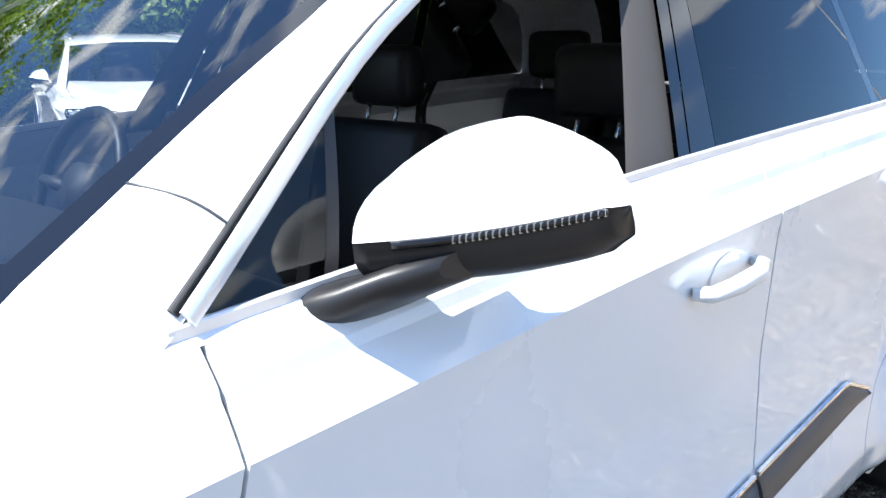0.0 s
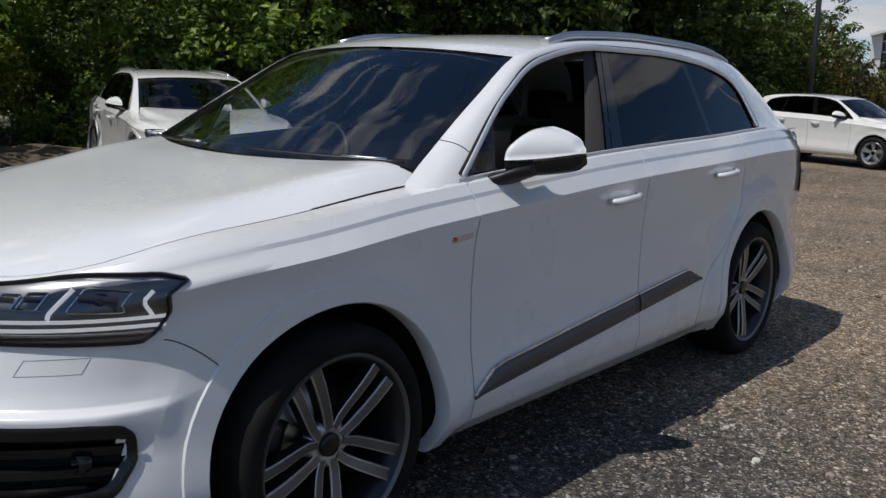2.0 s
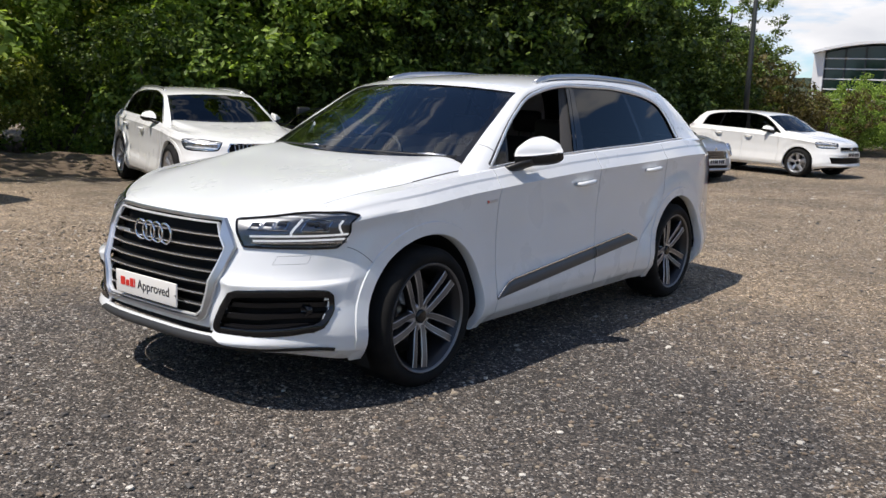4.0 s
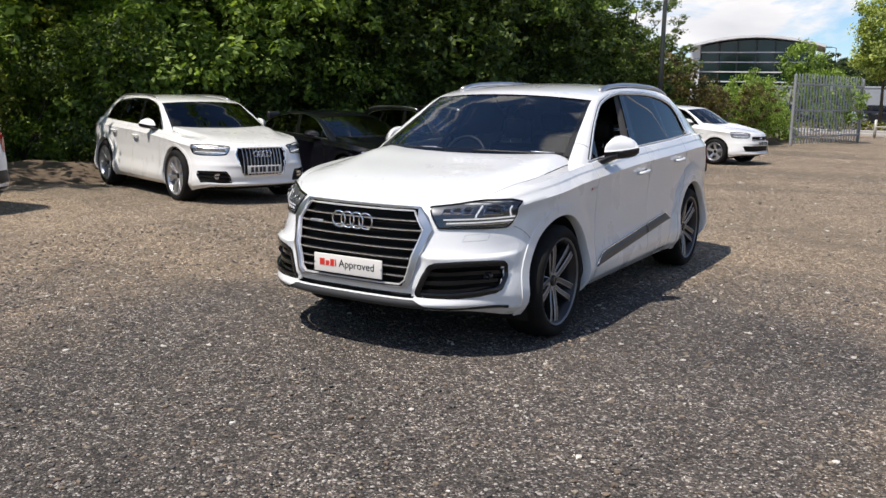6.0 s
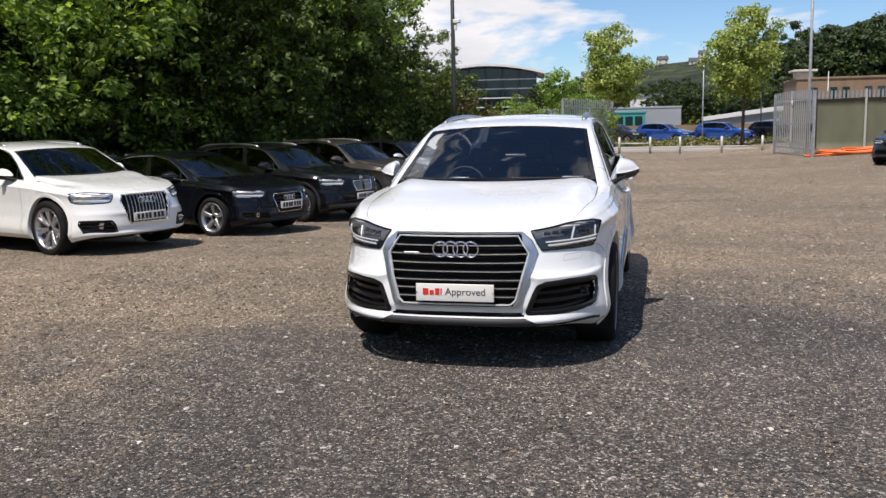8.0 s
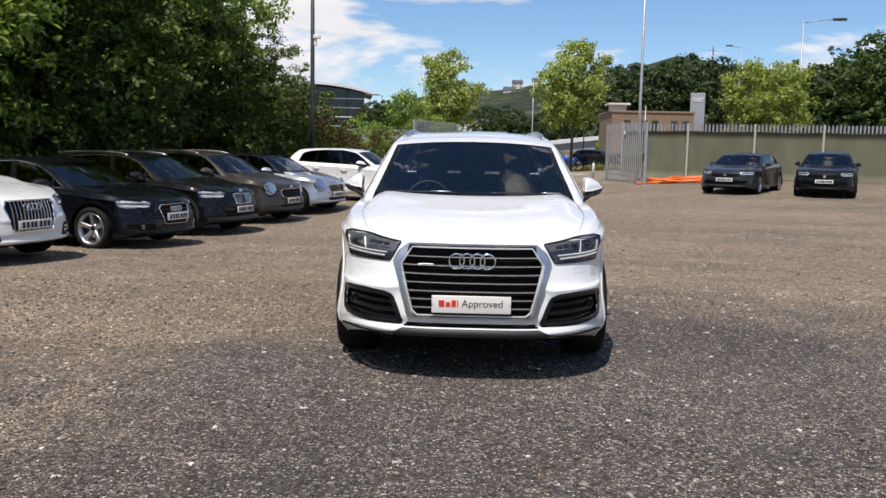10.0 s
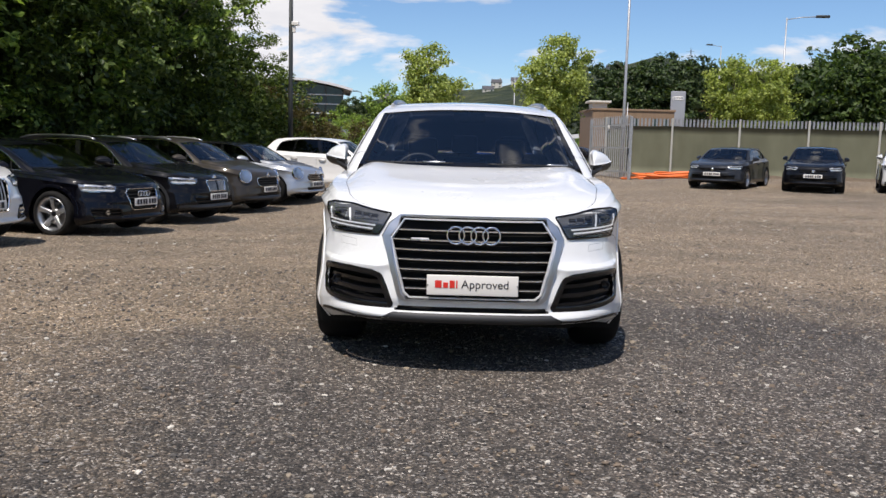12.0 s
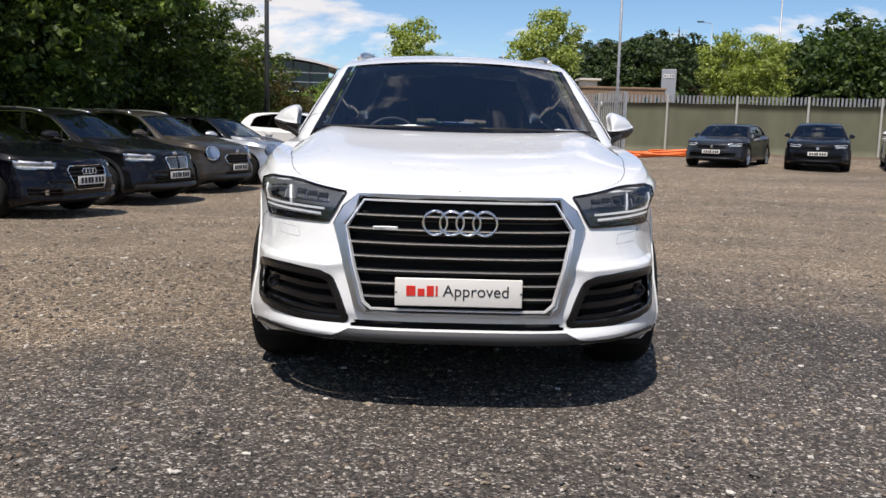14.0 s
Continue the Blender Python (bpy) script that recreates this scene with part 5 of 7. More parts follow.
def hero_details(car, root, body):
    T = car.T
    # dealer plate with its word
    pl = part("dealer_plate", shade(plate_mesh(0.50, 0.112)), M["plate"], root, "white dealer plate with red and grey lettering")
    pl.location = car.fz(0, 0.519, 0.0) + Vector((0, -0.026, 0))
    bm = bmesh.new()
    for x, w, h in ((-0.187, 0.036, 0.040), (-0.147, 0.027, 0.029), (-0.111, 0.028, 0.041), (-0.086, 0.008, 0.041)):
        box(bm, (x - w / 2, -0.0125, -0.014), (x + w / 2, -0.0095, -0.014 + h))
    part("brand_mark", bm, M["redink"], pl, "red brand mark as plain bars")
    cu = bpy.data.curves.new("lettering", "FONT")
    cu.body, cu.size, cu.extrude, cu.align_x = "Approved", 0.068, 0.0008, "LEFT"
    tmp = bpy.data.objects.new("lettering", cu)
    scene.collection.objects.link(tmp)
    me = bpy.data.meshes.new_from_object(tmp.evaluated_get(bpy.context.evaluated_depsgraph_get()))
    bpy.data.objects.remove(tmp)
    me.materials.clear()
    me.materials.append(M["ink"])
    lt = part("lettering", me, None, pl)
    xs = [v.co.x for v in me.vertices]
    k = 0.258 / (max(xs) - min(xs))
    lt.matrix_basis = Matrix.Translation((-0.062, -0.0112, -0.014)) @ Matrix.Rotation(radians(90), 4, "X") @ Matrix.Diagonal((k, k, 1, 1))
    for x in (-0.245, 0.245):
        bm = bmesh.new()
        tube(bm, [(x, -0.0095, 0), (x, -0.0125, 0)], 0.004, 8)
        part("plate_screw", bm, M["blade"], pl)
    # silver skid edge and its side slits
    rows = [[car.front(x, v, 0.006) for x in steps(-0.56 + 1.2 * v, 0.56 - 1.2 * v, 30)] for v in (0.0, 0.03, 0.06, 0.085, 0.104)]
    part("skid_plate", grid(rows, M["skid"], "skid_plate"), None, root, "grey skid plate under the bumper")
    # sheet behind the bumper slot, coloured near-black in place of its inner shade
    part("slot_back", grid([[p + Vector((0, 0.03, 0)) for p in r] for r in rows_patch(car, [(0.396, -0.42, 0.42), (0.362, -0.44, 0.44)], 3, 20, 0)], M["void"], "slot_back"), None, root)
    for sign in (1, -1):
        for z0, w, mt in ((0.316, 0.016, M["gloss"]), (0.302, 0.006, M["satin"])):
            bm = band(car, [(x, z0 - 0.022 * smooth((x - 0.5) / 0.36)) for x in steps(0.50, 0.87, 12)], w, 0.002, 0.004, closed=False)
            part("lower_slit", bm if sign > 0 else flip_x(bm), mt, root)
        # washer cover outline
        o = [(0.665, 0.735), (0.765, 0.742), (0.758, 0.705), (0.655, 0.698)]
        pts = []
        for (xa, za), (xb, zb) in zip(o, o[1:] + o[:1]):
            pts += [(lerp(xa, xb, k / 4), lerp(za, zb, k / 4)) for k in range(4)]
        bm = band(car, pts, 0.0016, 0.0005, 0.0004)
        part("washer_cover", bm if sign > 0 else flip_x(bm), M["joint"], root)
        # joint between bumper and wing
        bm = band(car, [car.side(lerp(-0.462, -0.322, k), 0.772 - 0.102 * k ** 1.5, 0.0006) for k in steps(0, 1, 10)], 0.0026, 0.0006, closed=False, surface=lambda p: p)
        part("bumper_joint", bm if sign > 0 else flip_x(bm), M["void"], root)
        # lower door blades and sill
        def blade(y, k):
            lo = 0.375 + 0.085 * (y - 0.6)
            hi = lo + 0.075 * min(1.0, (y - 0.585) / 0.14, (2.345 - y) / 0.16 + 0.05) + 0.0
            return car.side(y, lerp(lo, hi, k), 0.010 * math.sin(math.pi * k) ** 0.6 + 0.004)
        for ya, yb in ((0.60, 1.713), (1.727, 2.325)):
            rows = [[T(blade(y, k)) for k in steps(0, 1, 6)] for y in steps(ya, yb, 26)]
            me = grid(rows if sign > 0 else both(rows), M["blade"], "door_blade", thick=0.004, flip=sign > 0)
            part("door_blade", me, None, root, "grey trim blade low on the door")
            bm = band(car, [blade(y, 1.0) + Vector((0.002, 0, 0.004)) for y in steps(ya, yb, 20)], 0.010, 0.004, closed=False, surface=lambda p: p)
            part("blade_edge", bm if sign > 0 else flip_x(bm), M["chrome"], root)
        # badge on the wing
        bm = bmesh.new()
        c = car.side(0.535, 0.925, 0.003)
        box(bm, c + Vector((-0.003, -0.045, -0.008)), c + Vector((0.003, 0.055, 0.008)), 0.002, 1)
        bmesh.ops.rotate(bm, verts=bm.verts, cent=c, matrix=Matrix.Rotation(radians(5), 3, "X"))
        part("wing_badge", bm if sign > 0 else flip_x(bm), M["satin"], root)
        bm = bmesh.new()
        box(bm, c + Vector((-0.003, -0.043, -0.006)), c + Vector((0.0045, -0.030, 0.006)))
        part("badge_mark", bm if sign > 0 else flip_x(bm), M["redink"], root)
    # wipers
    for a, b in ((0.735, 0.12), (-0.12, -0.735)):
        bm = bmesh.new()
        pts = [Vector((x, 0.515 - 0.185 * (1 - (x / 0.775) ** 2) - 0.012, 1.150 + 0.006 * (1 - (x / 0.775) ** 2))) for x in steps(a, b, 12)]
        tube(bm, pts, 0.0055, 6)
        wp = part("wiper", bm, M["black"], root)
        bm = bmesh.new()
        tube(bm, [p + Vector((0, -0.004, 0.007)) for p in pts[1:5]], 0.0045, 6)
        part("wiper_arm", bm, M["satin"], wp)


M["shade_dish"] = M["white"]
HERO = build_car("estate_suv", pose(0, 0, 0), "white large SUV with chrome grille on grey gravel", "", hero=True, cols=34)


# ---- the yard ----
def gravel():
    m = material("loose_gravel", (0.2, 0.17, 0.14), 0.92)
    n, l, b = tree_of(m)
    co = n.new("ShaderNodeTexCoord")

    def vor(scale, rnd=1.0, feature="F1"):
        v = n.new("ShaderNodeTexVoronoi")
        v.feature = feature
        v.inputs["Scale"].default_value = scale
        l.new(co.outputs["Object"], v.inputs["Vector"])
        return v

    fine, mid = vor(110), vor(60)
    hue = n.new("ShaderNodeSeparateColor")
    l.new(fine.outputs["Color"], hue.inputs[0])
    hue2 = n.new("ShaderNodeSeparateColor")
    l.new(mid.outputs["Color"], hue2.inputs[0])
    tan = ramp(m, hue.outputs[0], [(0.0, (0.055, 0.043, 0.034)), (0.45, (0.198, 0.152, 0.102)), (0.8, (0.32, 0.255, 0.175)), (1.0, (0.56, 0.50, 0.43))])
    grey = ramp(m, hue.outputs[0], [(0.0, (0.022, 0.021, 0.021)), (0.5, (0.071, 0.062, 0.054)), (0.86, (0.128, 0.112, 0.098)), (1.0, (0.42, 0.40, 0.37))])
    # worn tar planings round the car, sandy stone further off
    sep = n.new("ShaderNodeSeparateXYZ")
    l.new(co.outputs["Object"], sep.inputs[0])
    wob = noise_node(m, 0.45, 5, 0.6)
    streak = noise_node(m, 0.30, 4, 0.55, stretch=(1.6, 0.55, 1))

    def mth(op, a, b_=None, clamp=False):
        k = n.new("ShaderNodeMath")
        k.operation, k.use_clamp = op, clamp
        for i, v in enumerate((a, b_)):
            if isinstance(v, (int, float)):
                k.inputs[i].default_value = v
            elif v is not None:
                l.new(v, k.inputs[i])
        return k.outputs[0]

    dx, dy = mth("MULTIPLY", mth("SUBTRACT", sep.outputs[0], 1.3), 0.22), mth("MULTIPLY", mth("SUBTRACT", sep.outputs[1], -1.6), 0.20)
    near = mth("SQRT", mth("ADD", mth("MULTIPLY", dx, dx), mth("MULTIPLY", dy, dy)))
    near = mth("ADD", near, mth("MULTIPLY", mth("SUBTRACT", wob, 0.5), 1.3))
    near = mth("ADD", near, mth("MULTIPLY", mth("SUBTRACT", streak, 0.5), 0.7))
    mask = ramp(m, near, [(0.55, (0, 0, 0)), (1.15, (1, 1, 1))])
    c = mix(m, mask, grey, tan)
    lump = n.new("ShaderNodeSeparateColor")
    l.new(vor(46).outputs["Color"], lump.inputs[0])
    c = mix(m, 1.0, c, ramp(m, lump.outputs[1], [(0.0, (0.52, 0.52, 0.52)), (0.5, (1.04, 1.03, 1.01)), (0.88, (1.42, 1.39, 1.35)), (1.0, (2.2, 2.12, 2.0))]), "MULTIPLY")
    mott = ramp(m, noise_node(m, 2.2, 6, 0.65), [(0.3, (0.72, 0.71, 0.70)), (0.7, (1.12, 1.1, 1.08))])
    c = mix(m, 1.0, c, mott, "MULTIPLY")
    track = ramp(m, noise_node(m, 0.22, 5, 0.6, stretch=(0.6, 1.7, 1)), [(0.36, (0.70, 0.71, 0.73)), (0.5, (0.98, 0.98, 0.98)), (0.66, (1.22, 1.2, 1.18))])
    c = mix(m, 1.0, c, track, "MULTIPLY")
    pale = ramp(m, hue2.outputs[1], [(0.972, (0, 0, 0)), (0.980, (1, 1, 1))])
    c = mix(m, mth("MULTIPLY", pale, 0.75), c, (0.42, 0.39, 0.35))
    into(m, c)
    h = mth("ADD", mth("MULTIPLY", fine.outputs["Distance"], -0.5), mth("MULTIPLY", mid.outputs["Distance"], -0.8))
    bump(m, mth("ADD", h, mth("MULTIPLY", hue2.outputs[2], 0.35)), 1.0, 0.014)
    return m


M["gravel"] = gravel()
xs = sorted(set([round(v, 2) for v in steps(-14, 20, 68)] + steps(-60, -14, 12) + steps(20, 120, 16) + [-900, -300, 300, 900]))
ys = sorted(set([round(v, 2) for v in steps(-10, 34, 88)] + steps(34, 120, 20) + steps(-60, -10, 12) + [-900, -300, 300, 1200]))
ROUGH = lambda x, y: 0.012 * noise.noise((x * 0.9, y * 0.9, 3.0)) if -14 < x < 20 and -10 < y < 34 else 0.0   # noqa: E731
tagged(part("ground", grid([[(x, y, hilly(x, y) - (0 if abs(x) < 1.6 and -1.4 < y < 4.4 else abs(ROUGH(x, y)))) for x in xs] for y in ys], M["gravel"], "ground"), None, None), "grey and sandy loose gravel of a parking yard", "ground", kind="structure")


def stones(count, seed, x0, x1, y0, y1, lo, hi, tones, shares, label):
    """Loose stones lying on the gravel, as one object."""
    rng = np.random.default_rng(seed)
    base = bmesh.new()
    bmesh.ops.create_icosphere(base, subdivisions=1, radius=1.0)
    bv = np.array([v.co[:] for v in base.verts])
    bf = np.array([[v.index for v in f.verts] for f in base.faces])
    base.free()
    kinds = [bv * rng.uniform(0.72, 1.15, (len(bv), 1)) for _ in range(12)]
    verts, faces, mats = [], [], []
    for i in range(count):
        x, y = rng.uniform(x0, x1), rng.uniform(y0, y1)
        r = lo * (hi / lo) ** (rng.random() ** 3.0)
        a = rng.uniform(0, 6.28)
        k = kinds[rng.integers(12)] * (r, r * rng.uniform(0.6, 0.95), r * rng.uniform(0.35, 0.6))
        c, s_ = math.cos(a), math.sin(a)
        p = np.stack([k[:, 0] * c - k[:, 1] * s_ + x, k[:, 0] * s_ + k[:, 1] * c + y, k[:, 2] + hilly(x, y) + r * 0.12], 1)
        faces.append(bf + len(bv) * i)
        verts.append(p)
        mats += [int(rng.choice(len(tones), p=shares))] * len(bf)
    me = bpy.data.meshes.new("stones")
    me.from_pydata(np.concatenate(verts).tolist(), [], np.concatenate(faces).tolist())
    for t in tones:
        me.materials.append(t)
    me.polygons.foreach_set("material_index", mats)
    me.update()
    return tagged(part("loose_stones", me, None, None), label, "stones", kind="stuff")


def stone(name, colour):
    m = material(name, colour, 0.85)
    info = tree_of(m)[0].new("ShaderNodeNewGeometry")
    lo, hi = tuple(v * 0.6 for v in colour), tuple(min(0.75, v * 1.45) for v in colour)
    into(m, mix(m, 0.35, ramp(m, info.outputs["Random Per Island"], [(0.0, lo), (1.0, hi)]), ramp(m, noise_node(m, 130, 3), [(0.3, lo), (0.7, hi)])))
    return m


TONES = [stone("grey_stone", (0.075, 0.070, 0.066)), stone("brown_stone", (0.15, 0.115, 0.085)), stone("buff_stone", (0.24, 0.20, 0.15)), stone("pale_stone", (0.46, 0.43, 0.38))]
STONES = "small grey and pale stones loose on the gravel"
stones(27000, 5, -5.0, 4.6, -5.6, 3.0, 0.005, 0.022, TONES, [0.46, 0.30, 0.15, 0.09], STONES)
stones(9000, 8, -8.0, 9.0, -1.0, 16.0, 0.009, 0.026, TONES, [0.10, 0.42, 0.34, 0.14], STONES)
stones(6000, 12, -6.0, 15.0, 5.0, 27.0, 0.012, 0.032, TONES, [0.05, 0.42, 0.37, 0.16], STONES)

# ---- parked cars ----
ROW = "cars parked in a row along the trees"


def park(x, y, turn):
    return pose(x, y, hilly(x, y), 0, 0, turn)


build_car("compact_suv", park(-6.25, 4.52, 71), "white compact SUV with chrome grille and roof rails", ROW, wb=2.807, nose=0.90, tail=0.93, half=0.945, high=1.51, tyre=0.372, rim=0.272, arch=0.415, paint="white2", grille="tall", glass="privacy", wheel="twin", spokes=7, plate_z=0.55)
build_car("saloon", park(-5.40, 7.25, 73), "dark blue-black saloon with chrome grille", ROW, wb=2.808, nose=0.88, tail=1.0, half=0.913, high=1.375, tyre=0.325, rim=0.235, arch=0.372, paint="navy", grille="mid", glass="window", rear_glass="window", rails=False, boot=True, wheel="bright", plate_z=0.60)
build_car("small_suv", park(-5.0, 9.95, 72), "black small SUV with silver roof rails", ROW, wb=2.76, nose=0.84, tail=0.85, half=0.90, high=1.49, tyre=0.335, rim=0.225, arch=0.385, paint="blackp", grille="kidney", glass="window", rear_glass="privacy", clad="black", wheel="twin", plate_z=0.53)
build_car("crossover", park(-4.55, 12.55, 72), "grey-brown crossover with round headlamps", ROW, wb=2.595, nose=0.76, tail=0.75, half=0.893, high=1.51, tyre=0.330, rim=0.22, arch=0.38, paint="bronze", grille="mouth", round_lamp=True, clad="black", rear_glass="privacy", wheel="dark", plate_z=0.53)
build_car("hatchback", park(-3.85, 14.7, 72), "silver hatchback with round headlamps and dark roof", ROW, wb=2.467, nose=0.70, tail=0.56, half=0.84, high=1.37, tyre=0.305, rim=0.205, arch=0.35, paint="silver", roofpaint="blackp", grille="mouth", bars="chrome", round_lamp=True, rails=False, rear_glass="window", wheel="twin", plate_z=0.53)
build_car("hatchback", park(-2.0, 17.4, 76), "white three-door hatchback beside the silver one", ROW, wb=2.47, nose=0.80, tail=0.70, half=0.84, high=1.41, tyre=0.308, rim=0.215, arch=0.352, paint="white2", grille="bar", rails=False, glass="window", rear_glass="privacy", trim="black", wheel="twin", plate_z=0.62)
build_car("hatchback", park(-10.3, 0.45, -84), "white hatchback with black lower bumper seen from behind", ROW, wb=2.6, nose=0.85, tail=0.72, half=0.89, high=1.46, tyre=0.32, rim=0.215, arch=0.36, paint="white2", grille="bar", rails=False, rear_glass="privacy", trim="black", clad="black", wheel="twin")
FENCE_ROW = "cars parked along the green fence"
build_car("coupe", park(8.45, 22.4, -32), "dark grey coupe parked before the fence", FENCE_ROW, wb=2.578, nose=0.86, tail=0.78, half=0.905, high=1.33, tyre=0.325, rim=0.232, arch=0.365, paint="grey", grille="bar", rails=False, glass="window", rear_glass="privacy", trim="black", wheel="twin", plate_z=0.58)
build_car("hatchback", park(11.05, 21.4, -24), "black hatchback parked before the fence", FENCE_ROW, wb=2.578, nose=0.84, tail=0.75, half=0.88, high=1.41, tyre=0.318, rim=0.21, arch=0.36, paint="blackp", grille="bar", rails=False, glass="window", rear_glass="window", trim="black", wheel="twin", plate_z=0.58)
build_car("compact_suv", park(14.2, 21.6, -24), "white compact SUV with black cladding before the fence", FENCE_ROW, wb=2.67, nose=0.90, tail=0.90, half=0.925, high=1.57, tyre=0.35, rim=0.24, arch=0.40, paint="white2", grille="mouth", glass="privacy", clad="black", wheel="twin", plate_z=0.56)

# ---- fence and gates ----
M["galv"] = material("galvanised_steel", (0.40, 0.42, 0.44), 0.45, 0.45)
into(M["galv"], ramp(M["galv"], noise_node(M["galv"], 14, 5), [(0.3, (0.30, 0.31, 0.325)), (0.7, (0.46, 0.475, 0.49))]))
M["mesh"] = material("green_screen_cloth", (0.085, 0.088, 0.055), 0.85)
into(M["mesh"], ramp(M["mesh"], noise_node(M["mesh"], 1.2, 5, stretch=(1, 1, 0.4)), [(0.3, (0.098, 0.100, 0.062)), (0.7, (0.140, 0.142, 0.092))]))
M["post"] = material("pale_steel_post", (0.46, 0.45, 0.40), 0.5, 0.3)
M["steel"] = material("dark_steel", (0.05, 0.055, 0.055), 0.5, 0.5)


def pale_mesh(h):
    """One palisade pale: a W-shaped strip with a forked, pointed head."""
    bm = bmesh.new()
    prof = [(-0.042, 0.0), (-0.022, -0.02), (0.0, -0.003), (0.022, -0.02), (0.042, 0.0)]
    rows = [[bm.verts.new((x, y + d, z)) for x, y in prof] for z in (0.06, h - 0.10) for d in (0.0,)]
    tops = [bm.verts.new((x, y, z)) for (x, y), z in zip(prof, (h - 0.06, h, h - 0.07, h, h - 0.06))]
    rows.append(tops)
    for p, q in zip(rows, rows[1:]):
        for k in range(4):
            bm.faces.new((p[k], p[k + 1], q[k + 1], q[k]))
    made = bmesh.ops.extrude_face_region(bm, geom=bm.faces[:])["geom"]
    bmesh.ops.translate(bm, verts=[g for g in made if isinstance(g, bmesh.types.BMVert)], vec=(0, 0.003, 0))
    bmesh.ops.recalc_face_normals(bm, faces=bm.faces)
    me = bpy.data.meshes.new("pale")
    bm.to_mesh(me)
    bm.free()
    me.materials.append(M["galv"])
    return me


PALE = pale_mesh(2.5)


def gate(a, b, label, sign_at=0.45, flip=1):
    """A leaf of palisade between two ground points: posts, rails, pales, a round sign and a lock."""
    a, b = Vector((*a, 0)), Vector((*b, 0))
    d = b - a
    g = new("palisade_gate")
    g.matrix_basis = pose(a.x, a.y, hilly(a.x, a.y), 0, 0, math.degrees(math.atan2(d.y, d.x)))
    L = d.length
    for x in (0.0, L):
        bm = bmesh.new()
        box(bm, (x - 0.045, -0.02, 0.02), (x + 0.045, 0.07, 2.45), 0.006, 1)
        part("gate_post", bm, M["galv"], g)
    for z in (0.32, 1.25, 2.15):
        bm = bmesh.new()
        box(bm, (0.046, 0.012, z - 0.03), (L - 0.046, 0.05, z + 0.03), 0.004, 1)
        part("gate_rail", bm, M["galv"], g)
    n = int((L - 0.15) / 0.235)
    for k in range(n):
        ob = part("pale", PALE, None, g)
        ob.location = (0.10 + (L - 0.2) * k / (n - 1), -0.004, 0.02)
    bm = bmesh.new()
    lathe(bm, [(0.0, 0.12), (0.008, 0.115), (0.008, 0.0005)], 20)
    bmesh.ops.rotate(bm, verts=bm.verts, cent=(0, 0, 0), matrix=Matrix.Rotation(radians(-90 * flip), 3, "Z"))
    bmesh.ops.translate(bm, verts=bm.verts, vec=(L * sign_at, -0.03 * flip, 2.05))
    bmesh.ops.recalc_face_normals(bm, faces=bm.faces)
    part("gate_sign", bm, M["plate"], g, "small round white sign")
    bm = bmesh.new()
    box(bm, (L - 0.16, -0.05, 1.0), (L - 0.03, -0.012, 1.25), 0.01, 1)
    part("gate_lock", bm, M["steel"], g)
    tagged(g, label, "gate", "open gate leaves")
    return g


gate((6.0, 33.2), (6.72, 28.1), "open galvanised palisade gate leaf with a round sign", 0.5, 1)
gate((-0.7, 32.8), (-2.25, 27.2), "open galvanised palisade gate leaf with a round sign", 0.5, -1)

fence = new("palisade_fence")
FA, FB = Vector((6.6, 32.6)), Vector((34.0, 27.6))
fdir = (FB - FA).normalized()
fang = math.degrees(math.atan2(fdir.y, fdir.x))
flen = (FB - FA).length
nb = int(flen / 2.75)
fence.matrix_basis = pose(FA.x, FA.y, 0.22, 0, 0, fang)
bm = bmesh.new()
box(bm, (-0.04, -0.03, 0), (0.04, 0.03, 2.46), 0.004, 1)
fp_mesh = bpy.data.meshes.new("fence_post")
bm.to_mesh(fp_mesh)
bm.free()
fp_mesh.materials.append(M["post"])
for k in range(nb + 1):
    ob = part("fence_post", fp_mesh, None, fence)
    ob.location = (2.75 * k, -0.09, 0)
    if k == nb:
        break
    rows = []
    for i in steps(0, 1, 12):
        rows.append([Vector((2.75 * (k + i), -0.055 + 0.022 * noise.noise((k * 3.1 + i * 2.2, w * 2.4, 7)), 0.08 + 2.05 * w - 0.03 * math.sin(i * math.pi) * w)) for w in steps(0, 1, 6)])
    part("screen_cloth", grid(rows, M["mesh"], "screen_cloth", thick=0.004), None, fence, "olive green screening cloth")
    for z in (0.4, 1.95):
        bm = bmesh.new()
        box(bm, (2.75 * k + 0.042, -0.03, z - 0.025), (2.75 * (k + 1) - 0.042, 0.01, z + 0.025))
        part("fence_rail", bm, M["galv"], fence)
for k in range(int(flen / 0.155)):
    ob = part("pale", PALE, None, fence)
    ob.location = (0.08 + 0.155 * k, 0.03, 0)
    ob.scale = (1.0, 1, 0.985)
tagged(fence, "palisade fence hung with olive green screening cloth", "fence")

# orange cable ducts heaped beside the gate
M["orange"] = material("orange_duct_plastic", (0.75, 0.16, 0.03), 0.45)
rng = random.Random(4)
for k in range(7):
    pts = []
    cx, cy, rx, ry = 8.7 + rng.uniform(-0.6, 0.6), 28.6 + rng.uniform(-0.3, 0.3), rng.uniform(0.9, 1.7), rng.uniform(0.3, 0.6)
    n = 26
    for i in range(n):
        a = 2 * math.pi * i / n
        x, y = cx + rx * math.cos(a), cy + ry * math.sin(a)
        pts.append((x, y, hilly(x, y) + 0.035 + 0.03 * k + 0.03 * math.sin(3 * a + k)))
    bm = bmesh.new()
    tube(bm, pts, 0.035, 8, closed=True)
    tagged(part("cable_duct", bm, M["orange"], None), "coil of orange plastic duct heaped on the ground", "duct", "orange ducts heaped by the gate")

